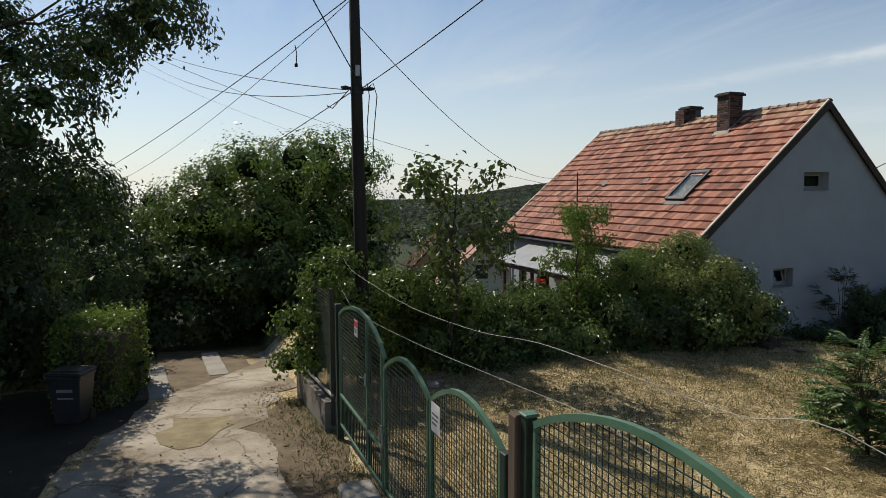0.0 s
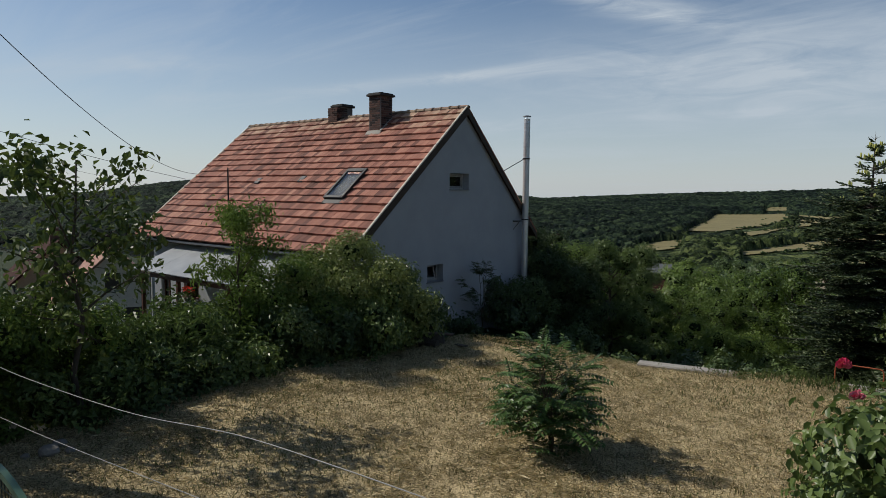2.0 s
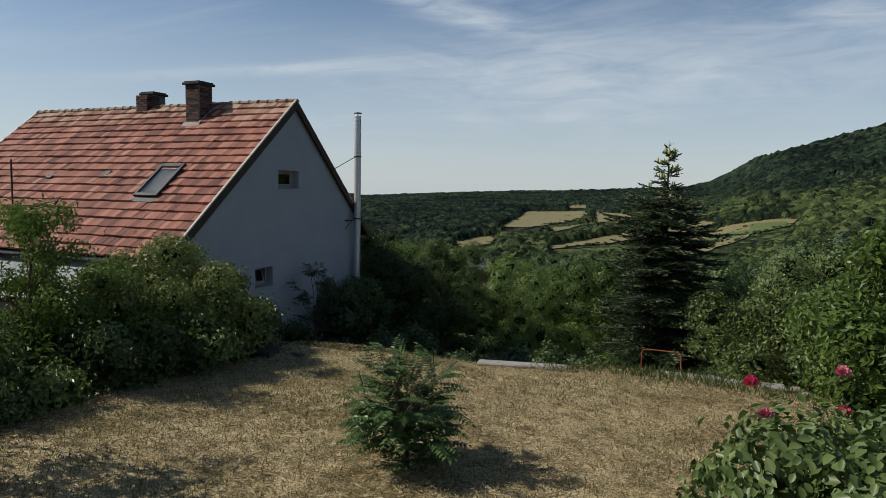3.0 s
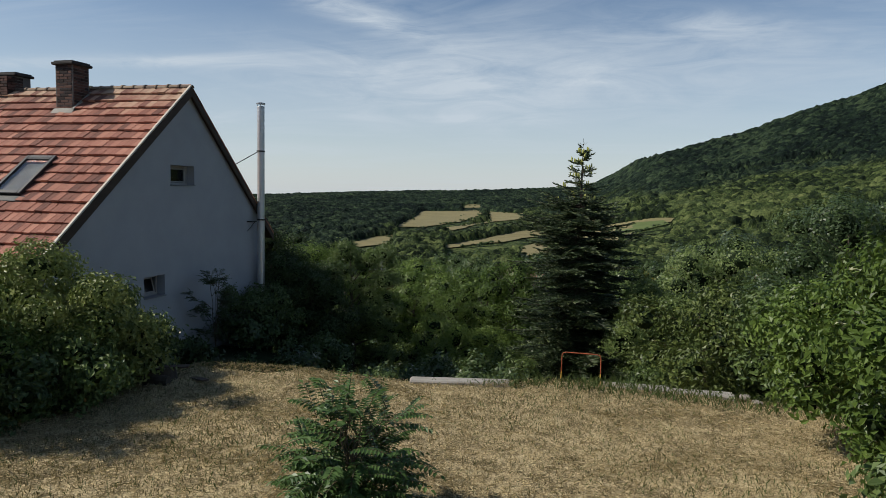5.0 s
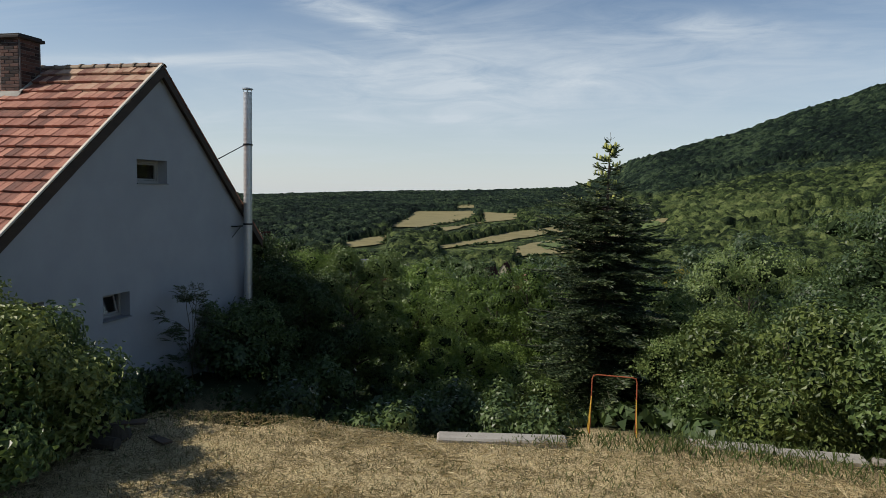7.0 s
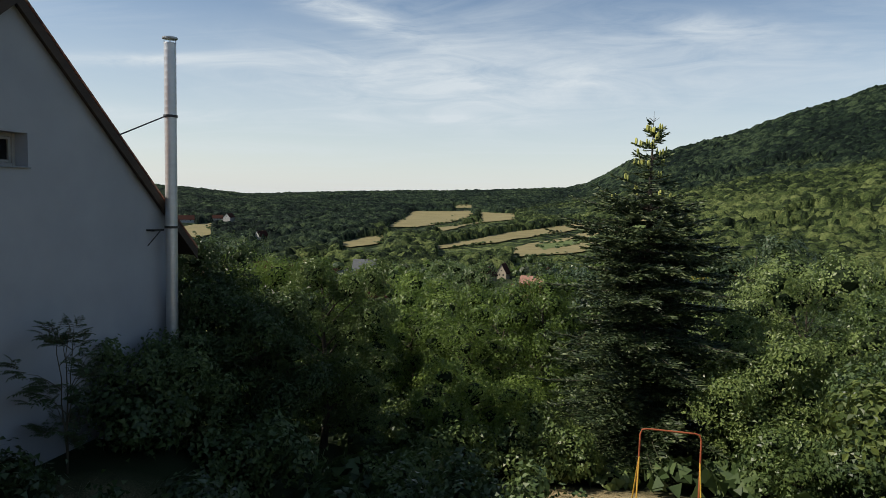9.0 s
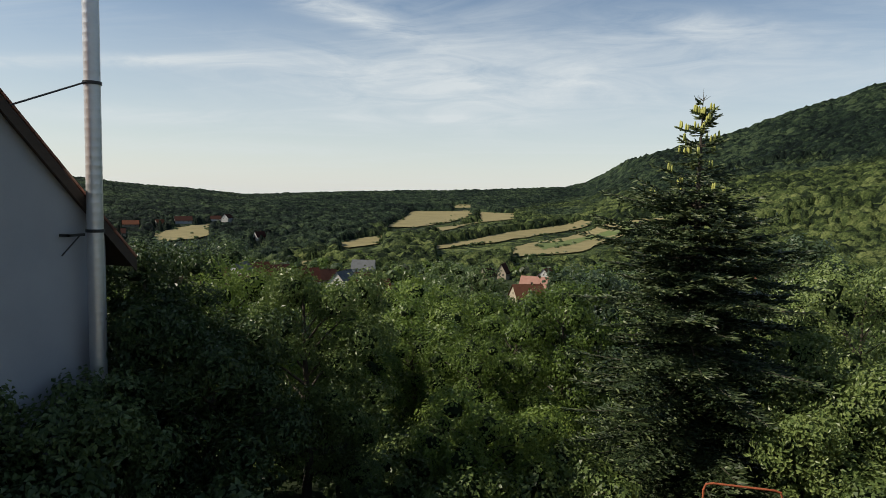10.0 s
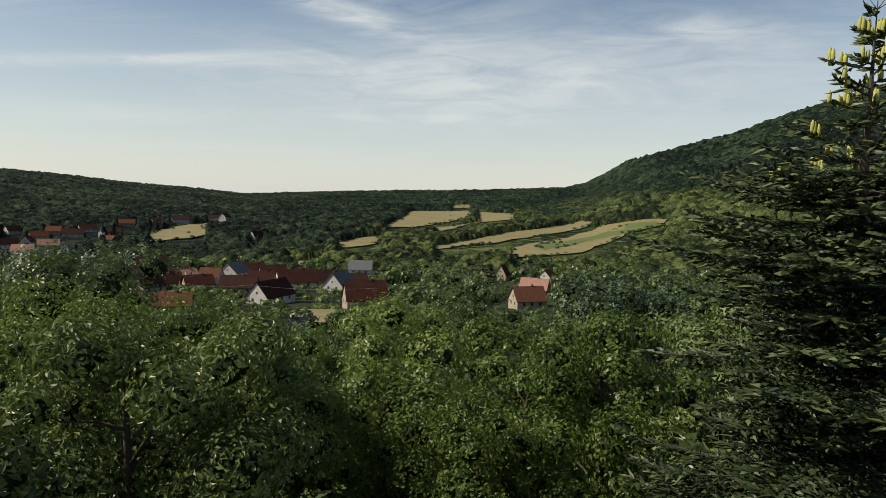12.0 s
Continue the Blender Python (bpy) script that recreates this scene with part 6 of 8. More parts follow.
local("blossom", leaves("blossom", c, pr.normal(size=(150, 3)), 0.06, RED_FLOWER, pr, 1.0, 0.15, 0.3), None, geranium, "red blossom")

# ---- trees round the plot ----
# Pale leaves paint in sun from behind, dark leaves paint in shade
for lab, x, y, sd, top, r, mt, cnt in (
    ("dark broad tree beyond the drive", -25.8, 4.9, 101, 5.5, 2.9, LEAF_LIGHT, 15000), ("dark broad tree beyond the drive", -28.0, 7.2, 102, 5.0, 2.4, LEAF_LIGHT, 12000),
    ("dark broad tree beyond the drive", -27.0, 3.4, 103, 4.7, 2.9, LEAF_LIGHT, 14000), ("dark broad tree beyond the drive", -28.2, 0.2, 104, 4.3, 2.9, LEAF_LIGHT, 14000),
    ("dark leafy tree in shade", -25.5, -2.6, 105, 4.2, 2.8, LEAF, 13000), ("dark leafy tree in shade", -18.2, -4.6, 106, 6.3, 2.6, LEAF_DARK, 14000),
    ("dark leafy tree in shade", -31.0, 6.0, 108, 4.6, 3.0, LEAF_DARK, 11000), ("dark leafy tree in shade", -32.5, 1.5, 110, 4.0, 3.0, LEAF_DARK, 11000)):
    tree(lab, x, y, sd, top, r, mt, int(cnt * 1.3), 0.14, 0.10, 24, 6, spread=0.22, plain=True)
# The dark leaves here carry the shade of the trees in their colour
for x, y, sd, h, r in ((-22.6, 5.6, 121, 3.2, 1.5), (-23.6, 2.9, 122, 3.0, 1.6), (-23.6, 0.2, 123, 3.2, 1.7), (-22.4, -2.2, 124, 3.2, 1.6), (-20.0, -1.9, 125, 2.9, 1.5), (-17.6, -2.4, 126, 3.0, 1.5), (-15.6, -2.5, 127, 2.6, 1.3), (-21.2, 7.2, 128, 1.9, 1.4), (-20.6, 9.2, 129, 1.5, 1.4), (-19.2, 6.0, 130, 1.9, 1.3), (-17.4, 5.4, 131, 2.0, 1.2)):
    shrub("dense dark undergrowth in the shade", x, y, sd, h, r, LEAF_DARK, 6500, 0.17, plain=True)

# The three broad trees, mostly out of view, are added to shade the drive
for lab, x, y, sd, top, r, cnt in (("broad leafy tree added to shade the drive", -16.6, -3.8, 115, 8.2, 3.2, 24000), ("tall locust tree with fine leaves over the drive", -13.9, -2.2, 111, 10.4, 3.8, 52000), ("broad leafy tree added to shade the drive", -18.2, -6.2, 113, 8.5, 3.4, 16000), ("broad leafy tree added to shade the drive", -11.6, -6.4, 114, 8.0, 3.2, 10000)):
    # near-black leaves: the unlit side towards the garden is painted in
    tree(lab, x, y, sd, top, r, LEAF_SHADED, cnt, 0.105 if sd == 111 else 0.17, 0.28 if sd == 111 else 0.16, 30, 7, 0.2, 0.10, droop=0.5, width=0.46, rise=(0.0, 0.5), inner=0.28, plain=sd != 111)

# clipped hedge
hr = np.random.default_rng(12)
n = 6500
face = hr.uniform(size=n)
hx, hy, hz = hr.uniform(-1.5, 1.5, n), hr.uniform(-0.55, 0.55, n), hr.uniform(0.1, 1.75, n)
hy = np.where(face < 0.35, np.sign(hy) * 0.55, hy)
hz = np.where((face >= 0.35) & (face < 0.75), 1.75 + 0.10 * np.sin(hx * 2), hz)
hx = np.where(face >= 0.75, np.sign(hx) * 1.5, hx)
pts = np.stack([hx, hy, hz], 1) + hr.normal(0, 0.05, (n, 3))
hedge = thing("hedge", -16.3, 0.1, gz(-16.3, 0.1) - 0.1, "clipped box hedge with a sunlit top", "hedge", rz=-6)
local("stem", Shape().box(-1.4, -0.45, 0, 1.4, 0.45, 1.6, bevel=0.15), BARK, hedge)
local("foliage", leaves("foliage", pts, hr.normal(size=(n, 3)) + [0, 0, 0.5], 0.085, LEAF_LIGHT, hr, 0.6, 0.15, 0.2), None, hedge)
shrub("small bush beside the wheel track", -16.0, 0.55, 46, 0.8, 0.45, LEAF, 1600, 0.07)

# fir
def spindles(name, base, way, length, thick, mat, rng):
    """Needled shoots as rough spindles, thickest in the middle."""
    n = len(base)
    side = unit(np.cross(way, rng.normal(size=(n, 3))))
    other = np.cross(way, side)
    L, T = length[:, None], thick[:, None]
    mid = base + way * L * 0.45
    ring = [mid + (side * math.cos(a) + other * math.sin(a)) * T * rng.uniform(0.7, 1.3, (n, 1)) + way * L * rng.uniform(-0.2, 0.2, (n, 1)) for a in (0, 2.094, 4.189)]
    verts = np.stack([base, *ring, base + way * L], 1).reshape(-1, 3)
    i = np.arange(n)[:, None] * 5
    faces = np.concatenate([i + [0, 2, 1], i + [0, 3, 2], i + [0, 1, 3], i + [4, 1, 2], i + [4, 2, 3], i + [4, 3, 1]], 1).reshape(-1, 3)
    return array_mesh(name, verts, faces, mat)


def fir(x, y, top, seed):
    rng = np.random.default_rng(seed)
    z0 = gz(x, y)
    H = top - z0
    ob = thing("fir_tree", x, y, z0, "tall dark green fir with upright yellow-green cones near the top", "tree")
    local("trunk", Shape().tube([(0, 0, -0.2), (0.03, 0, H * 0.4), (0, 0.02, H * 0.8), (0, 0, H)], [0.2, 0.13, 0.06, 0.008], 8), BARK, ob)
    wood, B, W, L_, T, tip = Shape(), [], [], [], [], []
    cones = []
    z = 1.1
    while z < H - 0.12:
        u = z / H
        down = H - z
        reach = float(np.interp(down, (0, 0.5, 1.0, 1.6, 2.2, 2.9, 4.5, 7.0, 10.0), (0.14, 0.36, 0.62, 0.92, 1.45, 2.25, 2.75, 3.15, 3.4)))
        nb = 6 if down < 2.2 else 10
        for i in range(nb):
            a = 2 * math.pi * (i + rng.uniform(-0.3, 0.3)) / nb + z * 3
            L = reach * (rng.uniform(0.50, 0.95) if rng.uniform() < 0.7 else rng.uniform(0.95, 1.32 if down < 4.0 else 1.12))
            out = np.array([math.cos(a), math.sin(a), 0.0])
            side = np.array([-math.sin(a), math.cos(a), 0.0])
            pitch = float(np.interp(down, (0, 1.0, 2.5, 5, 9), (0.45, 0.16, -0.02, -0.22, -0.35))) + rng.uniform(-0.09, 0.09)
            rise = rng.uniform(0.10, 0.24)

            zb = z + rng.uniform(-0.20, 0.20)

            def at(s):
                return np.array([0, 0, zb]) + out * L * s + np.array([0, 0, L * (pitch * s + rise * s * s)])

            wood.tube([at(0), at(0.5), at(1)], [0.012 + 0.010 * L, 0.010, 0.004], 4, False)
            k = max(4, int(L / 0.12))
            for j in range(k + 1):
                s = 0.12 + 0.88 * (j + 0.5) / (k + 0.5)
                q = at(s)
                # shoots along the bough itself
                B.append(q)
                W.append(unit(out + [0, 0, pitch + 0.3] + rng.normal(0, 0.12, 3)))
                L_.append(0.17)
                T.append(0.031)
                tip.append(j == k)
                if rng.uniform() < 0.08:
                    continue
                for sg in (-1, 1):
                    tl = (0.10 + 0.38 * L * (1.05 - s)) * rng.uniform(0.6, 1.25)
                    tl = min(tl, 0.85)
                    d = unit(side * sg * 0.80 + out * 0.65 + np.array([0, 0, rng.uniform(-0.25, 0.12)]))
                    m = max(1, int(tl / 0.12))
                    for e in range(m):
                        c = q + d * tl * e / m + np.array([0, 0, -0.10 * (e / m) ** 2 * tl])
                        last = e == m - 1
                        B.append(c)
                        W.append(unit(d + rng.normal(0, 0.14, 3) + [0, 0, 0.12]))
                        L_.append(tl / m * 1.3 + 0.03)
                        T.append(0.030 * rng.uniform(0.8, 1.2))
                        tip.append(last and rng.uniform() < (0.8 if down < 3.5 else 0.36))
                        if m > 2 and e % 2 == 0:
                            for s2 in (-1, 1):
                                B.append(c)
                                W.append(unit(d * 0.6 + np.cross(d, [0, 0, 1.0]) * s2 * 0.8 + rng.normal(0, 0.15, 3)))
                                L_.append(0.13 * rng.uniform(0.7, 1.3))
                                T.append(0.028)
                                tip.append(rng.uniform() < 0.12)
            if down < 2.3 and rng.uniform() < 0.6 and L > 0.12:
                # cones stand in rows on the upper side of the bough
                first = rng.uniform(0.45, 0.75)
                for c in range(rng.integers(2, 7)):
                    cones.append(at(min(first + c * 0.055 / max(L, 0.2), 1.0)) + rng.normal(0, 0.022, 3))
        z += 0.26 + 0.12 * (1 - u) + (0.08 if down < 2.2 else 0.0) 
    local("branch", wood, BARK, ob)
    B, W, L_, T, tip = np.array(B), np.array(W), np.array(L_), np.array(T), np.array(tip)
    local("needles", spindles("needles", B[~tip], W[~tip], L_[~tip], T[~tip], NEEDLE, rng), None, ob)
    local("young_growth", spindles("young_growth", B[tip], W[tip], L_[tip], T[tip], NEEDLE_TIP, rng), None, ob, "pale young shoot tips")
    # loose needles that roughen the outline
    pick = rng.integers(0, len(B), 60000)
    f = rng.uniform(0.1, 0.9, (len(pick), 1))
    c = B[pick] + W[pick] * L_[pick][:, None] * f
    nd = unit(W[pick] + rng.normal(0, 0.9, (len(pick), 3)))
    local("loose_needles", leaves("loose_needles", c + nd * 0.025, nd, 0.065, NEEDLE, rng, 0.20, 0.05, 0.2, plain=True), None, ob)
    cone = Shape().tube([(0, 0, 0), (0, 0, 0.035), (0, 0, 0.14), (0, 0, 0.185)], [0.018, 0.031, 0.027, 0.008], 7).mesh("cone", CONE, True)
    for c in cones:
        q = local("cone", cone, CONE, ob, "upright young cone")
        q.matrix_basis = Matrix.Translation(c) @ Matrix.Rotation(rng.uniform(-0.15, 0.15), 4, "X")
    lead = Shape().tube([(0, 0, H - 0.05), (0, 0, H + 0.42)], [0.010, 0.004], 5)
    for i in range(5):
        a = i * 1.26
        lead.tube([(0, 0, H + 0.1), (0.17 * math.cos(a), 0.17 * math.sin(a), H + 0.22)], [0.008, 0.004], 4)
    local("leader", lead, TWIG, ob)
    return ob


fir(-6.45, 33.2, 5.75, 77)

# leafy trees on the slope below
NEAR = [
    # these two have the house's shadow put into their leaf colour
    ("dense tree behind the house corner with shade-dark leaves", -17.4, 26.2, 201, 2.3, 1.5, LEAF_SHADED, 12000, 0.13),
    ("dense tree behind the house corner with shade-dark leaves", -15.3, 25.2, 202, 1.4, 1.5, LEAF_SHADED, 12000, 0.12),
    ("walnut tree with large drooping leaves", -15.1, 28.6, 203, 1.9, 1.8, LEAF, 44000, 0.085),
    ("leafy tree on the slope", -18.8, 31.5, 204, 1.4, 2.1, LEAF_LIGHT, 13000, 0.14),
    ("leafy tree on the slope", -17.6, 35.0, 222, 0.4, 2.0, LEAF_LIGHT, 12000, 0.14),
    ("leafy tree on the slope", -21.8, 34.0, 205, 0.1, 2.4, LEAF_LIGHT, 13000, 0.15),
    ("dark leafy tree on the slope", -27.5, 41.0, 206, 0.8, 3.4, LEAF_DARK, 14000, 0.19),
    ("leafy tree on the slope", -17.0, 43.3, 207, 0.2, 2.8, LEAF_LIGHT, 13000, 0.18),
    ("leafy tree on the slope", -15.4, 38.4, 211, -0.6, 2.0, LEAF_LIGHT, 11000, 0.15),
    ("bright green tree on the slope", -12.1, 41.6, 208, -0.6, 2.3, LEAF_LIGHT, 12000, 0.16),
    ("bright green tree on the slope", -9.9, 38.0, 209, 0.3, 1.9, LEAF_LIGHT, 11000, 0.14),
    ("bright green tree on the slope", -12.4, 35.8, 210, -1.2, 1.7, LEAF_LIGHT, 9000, 0.14),
    ("leafy tree on the slope", -11.4, 31.0, 223, -1.7, 1.6, LEAF_LIGHT, 8000, 0.14),
    ("green tree beside the fir", -2.8, 32.0, 212, 0.0, 2.2, LEAF, 14000, 0.14),
    ("green tree beside the fir", 0.0, 28.5, 213, 0.6, 2.3, LEAF_DARK, 14000, 0.14),
    ("tall green tree on the slope", 3.4, 31.6, 214, 3.9, 2.9, LEAF_DARK, 16000, 0.16),
    ("tall green tree on the slope", 0.6, 42.0, 215, 1.9, 3.4, LEAF, 14000, 0.18),
    ("tall green tree on the slope", 6.5, 39.0, 216, 4.0, 3.4, LEAF_DARK, 13000, 0.19),
    ("tree with bluish leaves on the slope", -9.0, 62.0, 217, -1.2, 3.8, LEAF_BLUE, 11000, 0.24),
    ("leafy tree on the slope", -4.0, 54.0, 218, -1.2, 3.2, LEAF, 11000, 0.22),
    ("small tree turning golden yellow", 0.5, 78.0, 219, -3.5, 2.6, LEAF_GOLD, 5000, 0.28),
    ("tree with bluish leaves on the slope", 4.0, 70.0, 220, 0.2, 4.2, LEAF_BLUE, 10000, 0.28),
]
for lab, x, y, sd, top, r, mt, cnt, lf in NEAR:
    fine = y < 44 and lf > 0.1
    tree(lab, x, y, sd, top, r, mt, int(cnt * (1.6 if x < -9 else 1.9)) if fine else cnt, (0.10 if x < -9 and y < 36 else min(lf, 0.12)) if fine else lf, 0.10, 24, 6, spread=0.18 if lf > 0.1 else 0.14, inner=0.5 if lf > 0.1 else 0.6, plain=y > 36 or x > -1)

for x, y, sd, h, r, mt in ((-13.2, 30.6, 141, 1.9, 1.3, LEAF), (-11.4, 28.8, 142, 1.5, 1.2, LEAF), (-9.2, 30.0, 143, 1.7, 1.3, LEAF), (-8.7, 33.4, 157, 1.9, 1.4, LEAF), (-9.3, 35.4, 158, 2.4, 1.5, LEAF_LIGHT), (-7.9, 36.5, 159, 2.6, 1.5, LEAF), (-10.6, 33.2, 145, 2.0, 1.4, LEAF_LIGHT), (-13.9, 33.0, 146, 2.0, 1.3, LEAF), (-3.0, 29.0, 147, 1.8, 1.2, LEAF),
                           (-11.8, 26.2, 148, 1.0, 1.0, LEAF), (-14.2, 23.2, 149, 1.2, 1.1, LEAF_DARK), (-15.6, 22.0, 150, 0.9, 0.8, LEAF_DARK), (-15.7, 19.0, 151, 0.8, 0.7, LEAF_DARK), (-15.6, 17.2, 152, 0.9, 0.8, LEAF_DARK), (-13.4, 19.6, 153, 1.1, 1.0, LEAF_DARK), (-11.0, 19.8, 154, 1.1, 1.1, LEAF_DARK), (-8.0, 21.5, 155, 1.2, 1.1, LEAF_DARK), (-10.0, 23.0, 156, 1.2, 1.1, LEAF_DARK)):
    shrub("low dark undergrowth on the slope", x, y, sd, h, r, mt, 4200, 0.12, plain=True)

# woods farther down: five kinds, each used many times
kinds = []
for i, (mt, h, r) in enumerate(((LEAF, 10.5, 4.2), (LEAF_DARK, 11.5, 4.4), (LEAF_LIGHT, 9.0, 3.8), (LEAF_BLUE, 12.0, 4.0), (LEAF, 8.5, 4.4))):
    kinds.append((branchy(300 + i, h, r, 0.12, 20, 5, 0.2, fine=False), mt, h, r))
protos = []
for (w, s, rng), mt, h, r in kinds:
    protos.append((w.mesh("trunk", BARK, True), foliage("crown", s, rng, 3600, 0.46, mt, r * 0.17, inner=0.5, plain=True), h, r))


close = []
for i, (mt, h, r) in enumerate(((LEAF, 8.0, 3.2), (LEAF_LIGHT, 7.0, 3.0), (LEAF_DARK, 8.5, 3.3))):
    w, sp, rng = branchy(320 + i, h, r, 0.12, 22, 5, 0.16, fine=False)
    close.append((w.mesh("trunk", BARK, True), foliage("crown", sp, rng, 11500, 0.19, mt, r * 0.15, inner=0.45, plain=True), h, r))


def copse_tree(kind, x, y, scale, rz):
    wm, cm, h, r = kind
    ob = thing("tree", x, y, gz(x, y), "leafy green tree in the valley woods", "tree", "valley trees", rz=rz)
    ob.scale = (scale, scale, scale)
    for nm, me in (("trunk", wm), ("crown", cm)):
        q = new(nm, me)
        q.parent = ob
    return ob

# ---- village ----
WALLS = [surface("house_white", (0.42, 0.405, 0.38), (0.60, 0.58, 0.54), 0.5, 6, 0.9, relief=0), surface("house_cream", (0.30, 0.25, 0.18), (0.42, 0.36, 0.27), 0.5, 6, 0.9, relief=0)]
ROOFS = [surface("village_red", (0.036, 0.015, 0.012), (0.074, 0.028, 0.021), 0.6, 5, 0.9, relief=0, spec=0.08), surface("village_brown", (0.032, 0.016, 0.013), (0.065, 0.030, 0.024), 0.6, 5, 0.9, relief=0, spec=0.08),
         surface("village_orange", (0.088, 0.038, 0.024), (0.145, 0.064, 0.039), 0.6, 5, 0.9, relief=0, spec=0.08), surface("village_grey", (0.07, 0.075, 0.08), (0.14, 0.15, 0.155), 0.6, 5, 0.8, relief=0)]
ROOFS.append(surface("village_pale_red", (0.24, 0.12, 0.09), (0.38, 0.21, 0.16), 0.6, 5, 0.85, relief=0))
ROOFS.append(surface("village_slate", (0.014, 0.017, 0.021), (0.034, 0.040, 0.047), 0.6, 5, 0.45, relief=0))
RNAME = ("dark red", "brown", "orange", "grey", "pale red", "dark slate")
HOUSES = []


def cottage(x, y, w, d, h, roof_h, rz, wall, roof_i, z=None, storeys=1, group="village houses"):
    z = gz(x, y) if z is None else z
    HOUSES.append((x, y, max(w, d)))
    ob = thing("village_house", x, y, z, f"{'white' if wall == 0 else 'cream'} village house with a {RNAME[roof_i]} gabled roof", "house", group, rz=rz)
    a, b = w / 2, d / 2
    body = Shape().put([(-a, -b, -7), (a, -b, -7), (a, b, -7), (-a, b, -7), (-a, -b, h), (a, -b, h), (a, b, h), (-a, b, h), (-a, 0, h + roof_h), (a, 0, h + roof_h)],
                       [(0, 1, 5, 4), (2, 3, 7, 6), (1, 2, 6, 9, 5), (3, 0, 4, 8, 7), (0, 3, 2, 1)])
    local("wall", body, WALLS[wall], ob)
    o = 0.45
    k = roof_h / b
    t = 0.18
    r = Shape()
    for sg in (-1, 1):
        r.put([(-a - o, sg * (b + o), h - o * k + 0.05), (a + o, sg * (b + o), h - o * k + 0.05), (a + o, 0, h + roof_h + 0.05), (-a - o, 0, h + roof_h + 0.05),
               (-a - o, sg * (b + o), h - o * k + 0.05 + t), (a + o, sg * (b + o), h - o * k + 0.05 + t), (a + o, 0, h + roof_h + 0.05 + t), (-a - o, 0, h + roof_h + 0.05 + t)],
              [(0, 1, 2, 3), (4, 7, 6, 5), (0, 4, 5, 1), (1, 5, 6, 2), (3, 2, 6, 7), (0, 3, 7, 4)])
    rf = local("roof", r, ROOFS[roof_i], ob)
    ch = Shape().box(a * 0.3 - 0.3, -0.3, h + roof_h * 0.5, a * 0.3 + 0.3, 0.3, h + roof_h + 0.9, bevel=0.05)
    q = new("chimney", ch.mesh("chimney", BRICK))
    q.parent = rf
    wins = [(sx, sy) for sx in (-0.55, 0.0, 0.55) for sy in (-1, 1)]
    for sx, sy in wins:
        s = Shape().box(sx * a - 0.55, sy * b - 0.05, h - 1.9, sx * a + 0.55, sy * b + 0.05, h - 0.6, bevel=0.02)
        local("window", s, DARK_IN, ob)
    for sx in (-1, 1):
        for sy in (-0.4, 0.4):
            local("window", Shape().box(sx * a - 0.05, sy * b - 0.5, h - 1.9, sx * a + 0.05, sy * b + 0.5, h - 0.6, bevel=0.02), DARK_IN, ob)
        local("window", Shape().box(sx * a - 0.05, -0.4, h + roof_h * 0.2, sx * a + 0.05, 0.4, h + roof_h * 0.2 + 0.9, bevel=0.02), DARK_IN, ob)
    return ob


EYE = (-10.0, 22.4, 3.1)


def at_bearing(az, dist):
    return EYE[0] + dist * math.sin(radians(az)), EYE[1] + dist * math.cos(radians(az))


